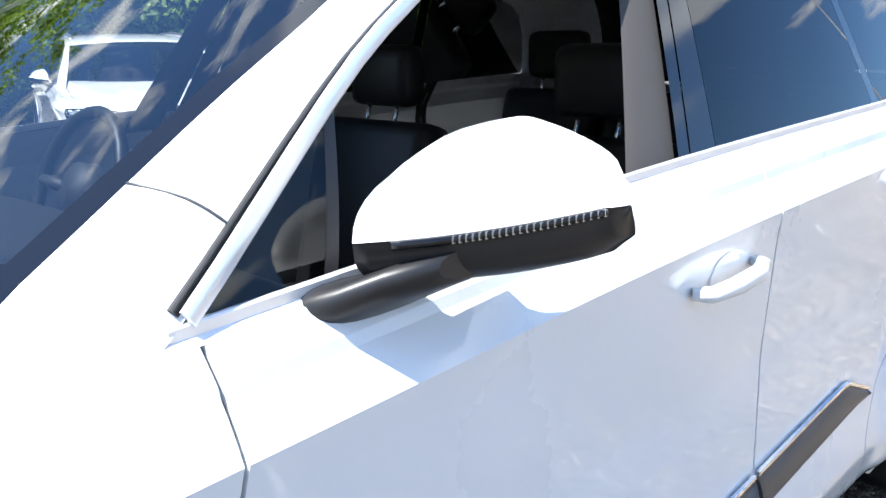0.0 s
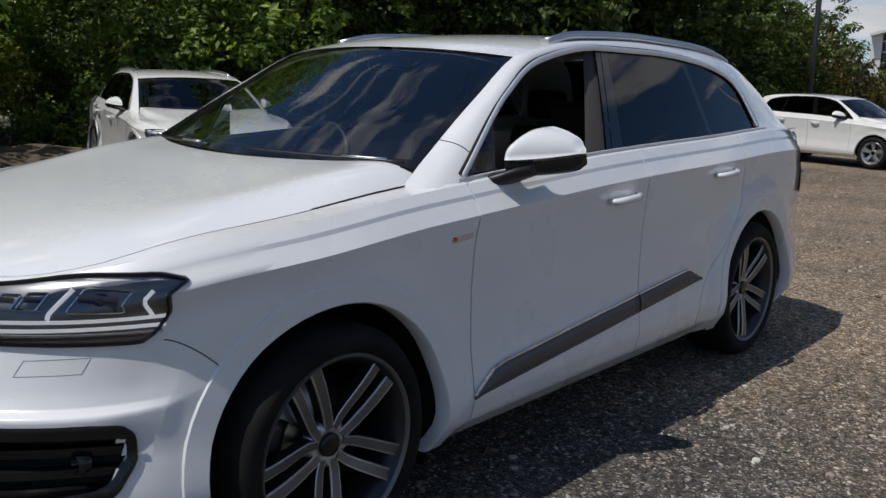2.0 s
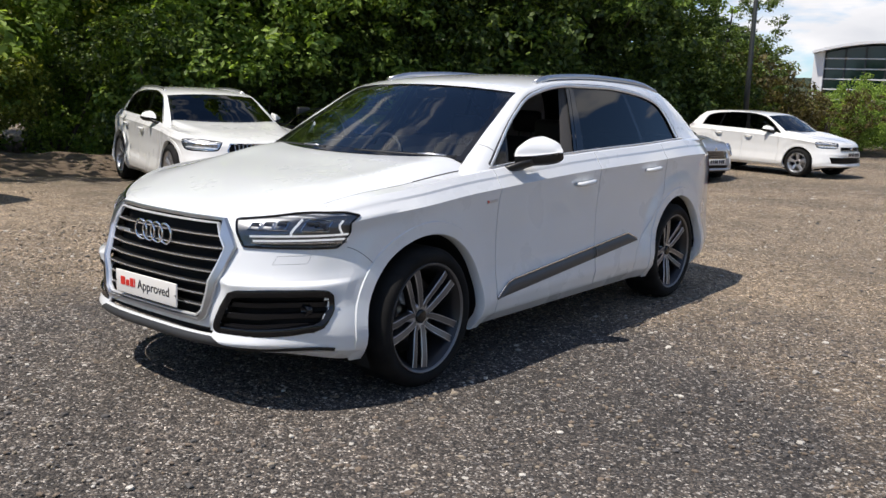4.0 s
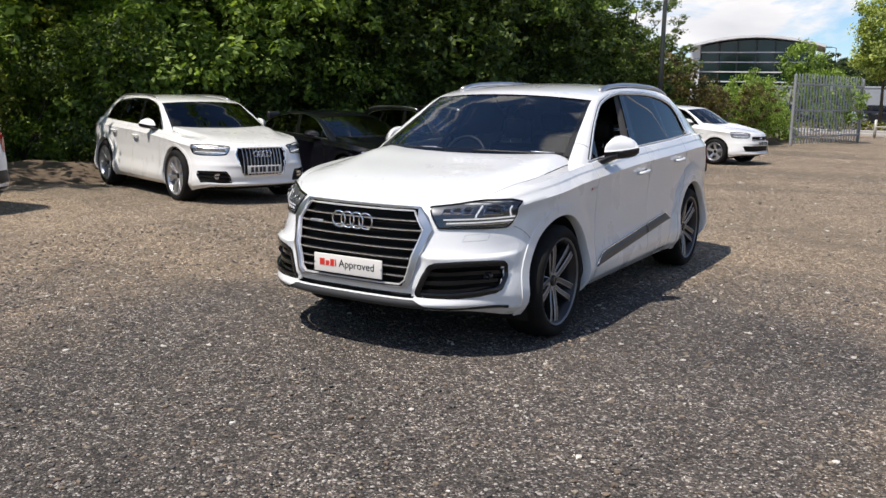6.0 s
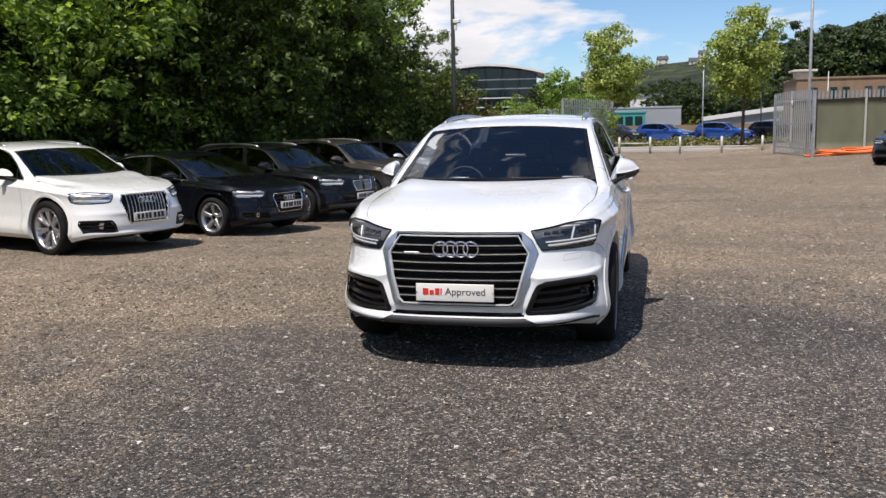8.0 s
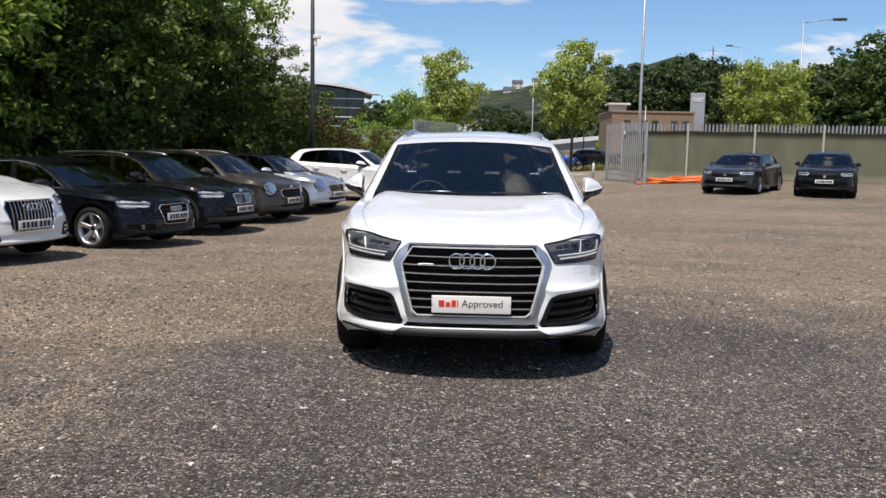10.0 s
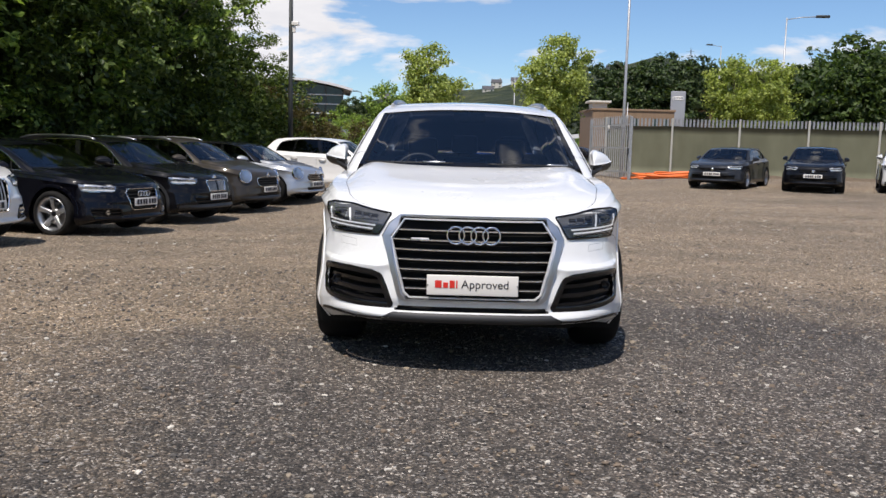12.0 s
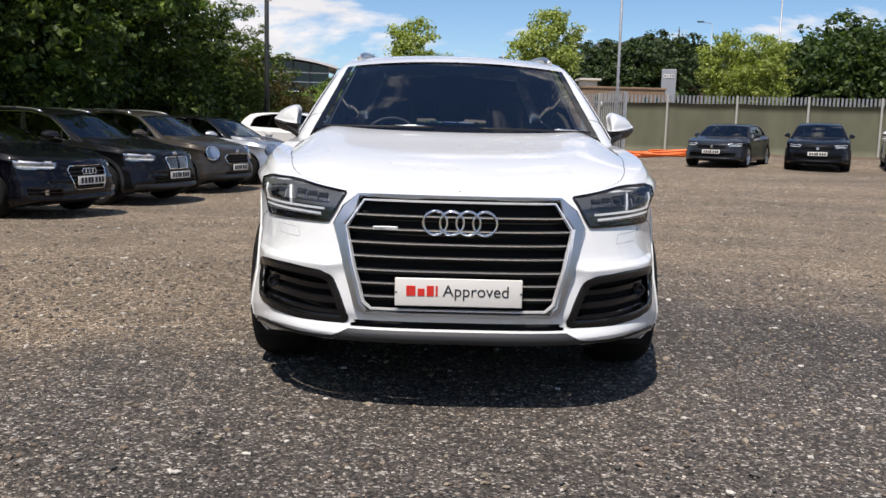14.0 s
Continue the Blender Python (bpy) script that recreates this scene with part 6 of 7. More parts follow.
# ---- road, verge and barrier beyond the gates ----
M["asphalt"] = material("asphalt", (0.06, 0.06, 0.062), 0.88)
into(M["asphalt"], ramp(M["asphalt"], noise_node(M["asphalt"], 3, 8, 0.7), [(0.3, (0.10, 0.10, 0.10)), (0.7, (0.17, 0.168, 0.165))]))
M["kerb"] = material("concrete_kerb", (0.42, 0.40, 0.37), 0.85)
bump(M["kerb"], noise_node(M["kerb"], 30, 4), 0.3, 0.005)
tagged(part("road", grid([[(x, y, 0.012) for x in steps(-60, 90, 30)] for y in steps(41.6, 46.0, 4)], M["asphalt"], "road"), None, None), "grey asphalt road past the yard", "road", kind="structure")
for y0 in (41.3, 46.0):
    bm = bmesh.new()
    box(bm, (-60, y0, -0.05), (90, y0 + 0.28, 0.13), 0.02, 1)
    tagged(part("kerb", bm, M["kerb"], None), "pale concrete kerb of the road", "kerb", kind="structure")
rail = new("post_barrier")
for k, (x, y) in enumerate(((-0.6, 38.6), (0.9, 38.4), (2.3, 37.6), (4.2, 37.4), (6.0, 37.2))):
    bm = bmesh.new()
    tube(bm, [(x, y, 0), (x, y, 0.82)], 0.06, 10)
    part("barrier_post", bm, M["post"], rail)
bm = bmesh.new()
tube(bm, [(-0.6, 38.6, 0.5), (0.9, 38.4, 0.5)], 0.04, 8)
part("barrier_bar", bm, M["post"], rail)
tagged(rail, "low pale steel post barrier across the entrance", "barrier")

FAR_ROW = "cars parked beyond the road"
far = dict(wb=2.6, nose=0.85, tail=0.75, half=0.89, high=1.46, tyre=0.315, rim=0.21, arch=0.355, rails=False, grille="bar", cols=10, wheel="far", trim="black")
for k, (x, y, turn, pt, nm) in enumerate(((-6.6, 58.0, 62, "grey", "dark grey"), (-3.6, 58.0, 62, "silver", "silver"), (-0.4, 58.2, 60, "grey", "grey"), (2.9, 58.0, 64, "blue", "bright blue"), (7.0, 58.5, 64, "blue", "bright blue"), (10.6, 58.5, 62, "navy", "dark blue"), (13.8, 58.5, 60, "navy", "dark blue"), (17.2, 59, 60, "silver", "silver"), (20.5, 59, 60, "grey", "grey"))):
    build_car("hatchback", pose(x, y, 0.0, 0, 0, turn), f"{nm} hatchback parked behind the verge", FAR_ROW, paint=pt, **far)

# ---- poles, sign, buildings ----
def street_lamp(x, y, h, reach, turn, label, r=0.07, z0=0.0, mat="galv"):
    lamp = new("street_lamp")
    lamp.matrix_basis = pose(x, y, z0, 0, 0, turn)
    bm = bmesh.new()
    tube(bm, [(0, 0, 0), (0, 0, h * 0.3), (0, 0, h)], [r, r * 0.8, r * 0.55], 10)
    part("pole", bm, M[mat], lamp)
    if reach:
        bm = bmesh.new()
        tube(bm, [(0, 0, h - 0.1), (reach * 0.5, 0, h + 0.04), (reach, 0, h + 0.08)], r * 0.4, 8)
        part("arm", bm, M[mat], lamp)
        bm = bmesh.new()
        box(bm, (reach - 0.1, -0.12, h + 0.02), (reach + 0.65, 0.12, h + 0.17), 0.05, 2)
        part("lantern", shade(bm), M["steel"], lamp)
    tagged(lamp, label, "street lamp", "street lamps and poles")
    return lamp


cctv = street_lamp(-5.0, 21.0, 9.0, 0, 0, "grey steel camera pole at the end of the trees", 0.085, mat="steel")
bm = bmesh.new()
box(bm, (0.04, -0.16, 4.70), (0.26, -0.02, 4.82), 0.02, 1)
box(bm, (0.06, -0.12, 4.50), (0.15, -0.03, 4.72), 0.012, 1)
part("camera_housing", bm, M["plate"], cctv)
street_lamp(7.0, 31.0, 10.5, 0, 0, "tall pale steel pole behind the gate", 0.075)
street_lamp(18.7, 45.2, 8.95, 1.7, -4, "street lamp with a single arm behind the fence")
street_lamp(30.0, 95.0, 13.2, -1.6, 0, "far street lamp with a single arm")
street_lamp(4.2, 56.0, 6.2, 0, 0, "thin white pole beyond the road", 0.05)
street_lamp(8.4, 60.5, 6.0, 0.5, 0, "short street lamp beyond the road", 0.06, mat="steel")
street_lamp(11.4, 52.5, 4.4, 0, 0, "thin white pole by the verge", 0.05)
street_lamp(-13.0, 120.0, 8.5, 0.6, 180, "far street lamp before the glazed building", 0.08, mat="steel")

M["totem"] = material("silver_grey_panel", (0.36, 0.37, 0.39), 0.4, 0.4)
totem = new("sign_totem")
totem.matrix_basis = pose(22.75, 84.2, 0, 0, 0, -14) @ Matrix.Diagonal((1.3, 1.3, 1.27, 1))
bm = bmesh.new()
box(bm, (-0.55, -0.18, 0), (0.55, 0.18, 5.75), 0.03, 1)
part("slab", bm, M["totem"], totem)
for x in (-0.27, -0.09, 0.09, 0.27):
    bm = bmesh.new()
    tube(bm, [(x + 0.13 * math.cos(a), -0.2, 5.2 + 0.13 * math.sin(a)) for a in steps(0, 2 * math.pi, 16)[:-1]], 0.025, 5, closed=True)
    part("emblem_ring", bm, M["plate"], totem)
tagged(totem, "tall grey sign slab with four rings", "sign")


def brick(name, c):
    m = material(name, c, 0.9)
    n, l, b = tree_of(m)
    t = n.new("ShaderNodeTexBrick")
    t.inputs["Scale"].default_value = 4.2
    t.inputs["Color1"].default_value, t.inputs["Color2"].default_value = (*[v * 0.9 for v in c], 1), (*[v * 1.12 for v in c], 1)
    t.inputs["Mortar"].default_value = (*[v * 1.25 for v in c], 1)
    co = n.new("ShaderNodeTexCoord")
    l.new(co.outputs["Object"], t.inputs["Vector"])
    into(m, mix(m, 0.35, t.outputs[0], ramp(m, noise_node(m, 0.8, 5), [(0.3, tuple(v * 0.75 for v in c)), (0.7, tuple(v * 1.15 for v in c))])))
    return m


M["brick"] = brick("buff_brick", (0.215, 0.145, 0.092))
M["roofing"] = material("dark_roofing", (0.05, 0.045, 0.045), 0.8)
M["panelw"] = material("white_cladding", (0.62, 0.63, 0.64), 0.5)
M["teal"] = material("teal_cladding", (0.05, 0.28, 0.28), 0.5)
M["bluegrey"] = material("blue_grey_cladding", (0.27, 0.29, 0.31), 0.55)
M["gglass"] = material("green_tinted_glazing", (0.012, 0.032, 0.030), 0.06)
M["slate"] = material("slate_roof", (0.07, 0.07, 0.08), 0.8)
M["render_wall"] = material("pale_render", (0.55, 0.52, 0.46), 0.85)


def block(name, x0, x1, y0, y1, z0, z1, wall, roof, label, windows=(), over=0.25, turn=0.0):
    """A flat-roofed block with openings in its near wall."""
    b = new(name)
    b.matrix_basis = pose((x0 + x1) / 2, (y0 + y1) / 2, z0, 0, 0, turn)
    hx, hy, h = (x1 - x0) / 2, (y1 - y0) / 2, z1 - z0
    bm = bmesh.new()
    box(bm, (-hx, -hy, 0), (hx, hy, h))
    part("wall", bm, M[wall], b)
    bm = bmesh.new()
    box(bm, (-hx - over, -hy - over, h + 0.004), (hx + over, hy + over, h + 0.2), 0.03, 1)
    part("roof", bm, M[roof], b)
    for (wx, wz, ww, wh) in windows:
        w = part("window", plate_mesh(ww, wh, 0.06), M["gglass"], b)
        w.location = (wx, -hy - 0.01, wz)
    return tagged(b, label, "building")


block("brick_building", 13.2, 20.9, 78, 86, 0, 4.95, "brick", "brick", "low buff brick building with a flat roof", [(x, 3.7, 0.6, 1.1) for x in (-2.4, -0.77, 0.25, 2.05, 3.1)], 0.1)
block("rooftop_hut", 13.3, 14.7, 79, 81, 5.15, 5.7, "render_wall", "render_wall", "small cream rooftop hut with a flat roof", (), 0.35)
block("brick_building", 32.1, 35.3, 110, 114, 0, 9.2, "brick", "roofing", "taller buff brick building behind the trees", [(0.4, 7.6, 0.6, 1.0)])
block("warehouse", -14, 3.5, 84, 92, 0, 2.85, "bluegrey", "bluegrey", "plain blue-grey clad warehouse beyond the parked cars", (), 0.05)
block("shed", -2.2, 2.2, 110, 118, 0, 4.85, "panelw", "bluegrey", "low shed with a pale roof before the hill")
block("bus_shelter", -2.9, 0.1, 80, 82, 0, 2.4, "teal", "teal", "teal shelter beyond the parked cars", [(-0.9, 1.5, 0.7, 1.2), (0.0, 1.5, 0.7, 1.2), (0.9, 1.5, 0.7, 1.2)], 0.1)
white_hall = new("warehouse")
bm = bmesh.new()
v = [bm.verts.new((x, y, z)) for y in (96, 108) for x, z in ((6.3, 0), (14.2, 0), (14.2, 2.9), (6.3, 1.95))]
for q in ((0, 1, 2, 3), (5, 4, 7, 6), (1, 5, 6, 2), (4, 0, 3, 7)):
    bm.faces.new([v[k] for k in q])
part("wall", bm, M["bluegrey"], white_hall)
part("roof", grid([[(x, y, z + 0.02) for x, z in ((6.0, 1.93), (10.2, 2.44), (14.5, 2.96))] for y in (95.6, 102, 108.4)], M["panelw"], "roof", thick=0.45), None, white_hall)
tagged(white_hall, "low warehouse with a white sloping roof", "building")
bm = bmesh.new()
box(bm, (-30, 69.0, 0), (60, 69.4, 1.25))
tagged(part("retaining_wall", bm, M["brick"], None), "low brown brick wall beyond the parked cars", "wall", kind="structure")

# glazed showroom with a bowed white roof
hall = new("glazed_building")
hall.matrix_basis = pose(-22.9, 120.0, 0, 0, 0, 8)
W, Hs = 7.2, 8.6
rf_z = lambda x: Hs + 1.15 * (1 - (x / 8.4) ** 2)      # noqa: E731
bm = bmesh.new()
cols = steps(-W, W, 24)
lo_v = [bm.verts.new((x, 0, 0)) for x in cols]
hi_v = [bm.verts.new((x, 0, rf_z(x) - 0.1)) for x in cols]
for k in range(24):
    bm.faces.new((lo_v[k], lo_v[k + 1], hi_v[k + 1], hi_v[k]))
made = bmesh.ops.extrude_face_region(bm, geom=bm.faces[:])["geom"]
bmesh.ops.translate(bm, verts=[g for g in made if isinstance(g, bmesh.types.BMVert)], vec=(0, 12, 0))
bmesh.ops.recalc_face_normals(bm, faces=bm.faces)
part("glazing", bm, M["gglass"], hall, "dark green glazing")
part("roof", grid([[(x, y, rf_z(x) + 0.42 - 0.012 * abs(x)) for x in steps(-8.6, 8.6, 24)] for y in (-2.2, 13)], M["panelw"], "roof", thick=0.32), None, hall)
for z in (1.5, 2.8, 4.1, 5.4, 6.7, 8.0):
    bm = bmesh.new()
    box(bm, (-W, -0.45, z - 0.07), (W, -0.05, z + 0.07))
    part("louvre", bm, M["panelw"], hall)
for x in steps(-W, W, 6):
    bm = bmesh.new()
    box(bm, (x - 0.1, -0.3, 0), (x + 0.1, -0.02, rf_z(x) - 0.12))
    part("mullion", bm, M["steel"], hall)
bm = bmesh.new()
box(bm, (-W - 1.3, -0.8, 0), (-W - 0.02, 12, Hs + 0.3))
part("end_wall", bm, M["panelw"], hall)
tagged(hall, "glazed building with a bowed white roof and louvres", "building")

# hills beyond, with houses on the ridge
M["hill"] = material("wooded_hillside", (0.05, 0.07, 0.025), 0.95)
into(M["hill"], ramp(M["hill"], noise_node(M["hill"], 0.05, 10, 0.75), [(0.42, (0.010, 0.022, 0.008)), (0.52, (0.032, 0.050, 0.016)), (0.64, (0.115, 0.12, 0.05))]))
bump(M["hill"], noise_node(M["hill"], 0.12, 8, 0.75), 1.0, 6.0)


def hill_z(x, y):
    a = smooth((y - 230) / 620) * (54 + 6 * math.sin(x * 0.006 + 1.0) + 8 * noise.noise((x * 0.012, y * 0.012, 2)) + 4 * noise.noise((x * 0.05, y * 0.05, 7)))
    b = 19 * math.exp(-((x - 175) / 60) ** 2) * smooth((y - 150) / 90) * (1 + 0.15 * noise.noise((x * 0.02, y * 0.02, 9)))
    return a * (0.55 + 0.45 * smooth((x + 150) / 250)) + b - 0.4


tagged(part("hillside", grid([[(x, y, hill_z(x, y)) for x in steps(-600, 900, 100)] for y in steps(140, 1000, 60)], M["hill"], "hillside"), None, None), "wooded green hillside on the horizon", "hill", kind="structure")


def house(x, y, turn, w=9, d=7, h=5.2):
    z = hill_z(x, y) - 1.0
    hs = new("house")
    hs.matrix_basis = pose(x, y, z, 0, 0, turn)
    bm = bmesh.new()
    box(bm, (-w / 2, -d / 2, 0), (w / 2, d / 2, h))
    part("wall", bm, M["render_wall"], hs)
    bm = bmesh.new()
    v = [bm.verts.new(p) for p in ((-w / 2 - 0.3, -d / 2 - 0.4, h - 0.1), (w / 2 + 0.3, -d / 2 - 0.4, h - 0.1), (w / 2 + 0.3, d / 2 + 0.4, h - 0.1), (-w / 2 - 0.3, d / 2 + 0.4, h - 0.1), (-w / 2 - 0.3, 0, h + 3.0), (w / 2 + 0.3, 0, h + 3.0))]
    for q in ((0, 1, 5, 4), (2, 3, 4, 5), (1, 2, 5), (3, 0, 4), (0, 3, 2, 1)):
        bm.faces.new([v[k] for k in q])
    rf_ = part("roof", bm, M["slate"], hs)
    bm = bmesh.new()
    box(bm, (w * 0.3, -0.4, h + 1.5), (w * 0.3 + 0.8, 0.4, h + 4.2))
    part("chimney", bm, M["brick"], rf_)
    for wx in (-w * 0.28, w * 0.28):
        for wz in (1.5, 4.0):
            o = part("window", plate_mesh(1.4, 1.2, 0.05), M["gglass"], hs)
            o.location = (wx, -d / 2 - 0.01, wz)
    tagged(hs, "pale rendered house with a slate roof on the hill", "house", "houses on the hill")


for x, y, t in ((132, 225, 12), (145, 228, 4), (158, 230, -6), (40, 800, 5), (58, 804, 0), (5, 795, 8), (96, 810, -5), (-30, 798, 3), (120, 812, 0), (75, 770, 4), (30, 740, 4), (140, 780, 6), (-60, 790, 0)):
    house(x, y, t)
pyl = new("pylon")
pyl.matrix_basis = pose(222, 830, hill_z(222, 830), 0, 0, 8)
for sx in (-1, 1):
    for sy in (-1, 1):
        bm = bmesh.new()
        tube(bm, [(sx * 3, sy * 3, 0), (sx * 0.7, sy * 0.7, 22), (sx * 0.1, sy * 0.1, 33)], 0.14, 5)
        part("pylon_leg", bm, M["steel"], pyl)
for z, w in ((21, 6), (25, 5), (29, 4)):
    bm = bmesh.new()
    tube(bm, [(-w, 0, z), (0, 0, z + 0.8), (w, 0, z)], 0.13, 5)
    part("cross_arm", bm, M["steel"], pyl)
tagged(pyl, "steel lattice power pylon on the hill", "pylon")


# ---- trees and bushes ----
def leaf_stuff(name, dark, light, glow=0.5):
    m = bpy.data.materials.new(name)
    m.use_nodes = True
    n, l, b = tree_of(m)
    geo = n.new("ShaderNodeNewGeometry")
    col = ramp(m, geo.outputs["Random Per Island"], [(0.0, dark), (0.55, tuple(a * 0.6 + c * 0.4 for a, c in zip(dark, light))), (1.0, tuple(c * 1.2 for c in light))])
    l.new(col, b.inputs["Base Color"])
    b.inputs["Roughness"].default_value = 0.55
    tr = n.new("ShaderNodeBsdfTranslucent")
    l.new(mix(m, 1.0, col, (1.0, 1.05, 0.5), "MULTIPLY"), tr.inputs[0])
    mx = n.new("ShaderNodeMixShader")
    mx.inputs[0].default_value = glow
    l.new(b.outputs[0], mx.inputs[1])
    l.new(tr.outputs[0], mx.inputs[2])
    out = n["Material Output"]
    l.new(mx.outputs[0], out.inputs[0])
    return m


M["leaf"] = leaf_stuff("green_leaves", (0.10, 0.175, 0.032), (0.37, 0.49, 0.11))
M["leaf_pale"] = leaf_stuff("pale_green_leaves", (0.15, 0.205, 0.042), (0.52, 0.58, 0.17), 0.5)
M["leaf_dark"] = leaf_stuff("dark_green_leaves", (0.028, 0.056, 0.012), (0.175, 0.24, 0.05), 0.45)
M["leaf_wood"] = leaf_stuff("woodland_leaves", (0.022, 0.050, 0.012), (0.10, 0.155, 0.034))
M["leaf_far"] = leaf_stuff("far_dark_leaves", (0.014, 0.034, 0.009), (0.075, 0.115, 0.028), 0.35)
M["leaf_olive"] = leaf_stuff("olive_leaves", (0.11, 0.14, 0.022), (0.37, 0.39, 0.07))
M["leaf_rust"] = leaf_stuff("rusty_leaves", (0.055, 0.045, 0.014), (0.16, 0.13, 0.045))
M["bark"] = material("grey_brown_bark", (0.09, 0.072, 0.055), 0.9)
bump(M["bark"], noise_node(M["bark"], 18, 6, 0.7, stretch=(3, 3, 0.5)), 0.8, 0.03)


def leaf_mesh(name, seed, clumps, per, size, mat, shape, spread=0.42):
    """A crown of separate small leaves gathered into clumps; shape gives a clump's centre."""
    rng = np.random.default_rng(seed)
    centres = np.array([shape(rng) for _ in range(clumps)])
    c = np.repeat(centres, per, 0)
    n = len(c)
    off = rng.normal(0, 1, (n, 3))
    off /= np.linalg.norm(off, axis=1, keepdims=True) + 1e-9
    off *= (rng.random((n, 1)) ** 0.5) * spread * np.repeat(rng.uniform(0.6, 1.3, (clumps, 1)), per, 0)
    off[:, 2] *= 0.7
    p = c + off
    nrm = off / (np.linalg.norm(off, axis=1, keepdims=True) + 1e-9) + rng.normal(0, 0.55, (n, 3)) + np.array([0, -0.15, 0.75])
    nrm /= np.linalg.norm(nrm, axis=1, keepdims=True)
    ref = rng.normal(0, 1, (n, 3))
    u = np.cross(nrm, ref)
    u /= np.linalg.norm(u, axis=1, keepdims=True)
    w = np.cross(nrm, u)
    s = size * rng.uniform(0.6, 1.35, (n, 1))
    a, b = p - u * s, p + u * s
    l_, r_ = p + w * s * 0.55 + nrm * s * 0.12, p - w * s * 0.55 + nrm * s * 0.12
    verts = np.stack([a, l_, b, r_], 1).reshape(-1, 3)
    faces = np.arange(4 * n).reshape(-1, 4)
    me = bpy.data.meshes.new(name)
    me.from_pydata(verts.tolist(), [], faces.tolist())
    me.materials.append(mat)
    me.update()
    return me


def ball(rx, ry, rz, cz, hollow=0.55, lumps=7, seed=1):
    g = np.random.default_rng(seed)
    lobes = [(g.normal(0, 0.5, 3) * (rx, ry, rz) + (0, 0, cz), g.uniform(0.42, 0.68)) for _ in range(lumps)]

    def pick(rng):
        c, k = lobes[rng.integers(len(lobes))]
        d = rng.normal(0, 1, 3)
        d /= np.linalg.norm(d)
        r = (hollow + (1 - hollow) * rng.random()) * k
        return c + d * r * np.array([rx, ry, rz])
    return pick


def branches(h, lean, seed, limbs=7, r0=0.16, low=0.3, out=0.3):
    rng = random.Random(seed)
    bm = bmesh.new()
    tube(bm, [(0, 0, -0.1), (lean * 0.3, 0.02, h * 0.35), (lean, 0.0, h * 0.75), (lean * 1.2, 0.05, h * 0.95)], [r0, r0 * 0.8, r0 * 0.45, r0 * 0.15], 9)
    for k in range(limbs):
        z = h * (low + 0.55 * k / limbs)
        a = k * 2.4 + rng.uniform(-0.4, 0.4)
        L = h * out * rng.uniform(0.7, 1.15)
        b0 = Vector((lean * z / h, 0, z))
        d = Vector((math.cos(a), math.sin(a), 0.75)).normalized()
        tube(bm, [b0, b0 + d * L * 0.5, b0 + d * L + Vector((0, 0, L * 0.15))], [r0 * 0.4, r0 * 0.25, r0 * 0.07], 6)
    return bm


def tree(name, at, mesh_crown, trunk_bm, label, group):
    t = new(name)
    part("trunk", trunk_bm, M["bark"], t)
    part("crown", mesh_crown, None, t)["kind"] = "stuff"
    t.matrix_basis = at
    return tagged(t, label, "tree", group)


WOOD = "trees along the yard"
big_a = tree("broadleaf_tree", pose(-17.0, 7.6, 0, 0, 0, 20), leaf_mesh("crown", 1, 640, 50, 0.08, M["leaf"], ball(3.6, 3.6, 4.6, 5.6, 0.78, 12, 3)), branches(9, 0.3, 1), "tall dense broadleaf tree at the yard's edge", WOOD)
big_b = tree("broadleaf_tree", pose(-12.0, 11.0, 0, 0, 0, 200), leaf_mesh("crown", 2, 640, 50, 0.077, M["leaf"], ball(3.8, 3.4, 4.8, 5.4, 0.75, 12, 5)), branches(9.5, -0.3, 2), "tall broadleaf tree at the yard's edge", WOOD)
big_c = tree("broadleaf_tree", pose(-11.0, 17.6, 0, 0, 0, 90), leaf_mesh("crown", 3, 540, 50, 0.084, M["leaf_dark"], ball(3.4, 3.4, 4.4, 6.2, 0.78, 11, 8)), branches(9, 0.5, 3), "tall leafy tree overhanging the parked cars", WOOD)
big_e = tree("broadleaf_tree", pose(-10.0, 16.6, 0, 0, 0, 50), leaf_mesh("crown", 4, 560, 50, 0.085, M["leaf_dark"], ball(2.9, 3.0, 2.7, 6.3, 0.72, 12, 19)), branches(9, 0.2, 5, 9, 0.17, 0.35), "tall dark tree leaning over the parked cars", WOOD)
rng = random.Random(11)
for src, x, y, k in ((big_e, -10.8, 13.6, 0.9), (big_e, -9.0, 19.4, 0.90), (big_a, -19.4, 2.4, 1.15), (big_a, -18.6, -1.8, 1.1), (big_a, -20.5, -6.0, 1.1), (big_b, -23.5, -11.0, 1.1), (big_c, -9.5, 19.3, 0.95), (big_c, -8.0, 21.9, 0.68), (big_a, -9.8, 22.8, 0.9), (big_c, -13.6, 15.0, 1.08), (big_c, -12.6, 20.0, 1.0), (big_a, -17.4, 16.6, 1.3), (big_c, -13.0, 22.0, 1.2), (big_c, -8.3, 27.0, 0.62),
                     (big_a, -18.8, 10.8, 1.3), (big_a, -20.0, 4.0, 1.4), (big_a, -17.5, 12.5, 1.3), (big_a, -17.2, 12.0, 1.05), (big_c, -13.0, 17.2, 1.0), (big_a, -17.5, 27.0, 1.25), (big_c, -13.4, 24.4, 0.92), (big_a, -19.0, 19.0, 1.4), (big_b, -22, 10, 1.4), (big_c, -21, -2, 1.3)):
    o = copy_thing(src, pose(x, y, 0, 0, 0, rng.uniform(0, 360)))
    o.scale = (k, k, k * rng.uniform(0.92, 1.08) * (0.78 if x < -11 else 0.9))

# bushes in front of the trees
bush_g = "bushes under the trees"


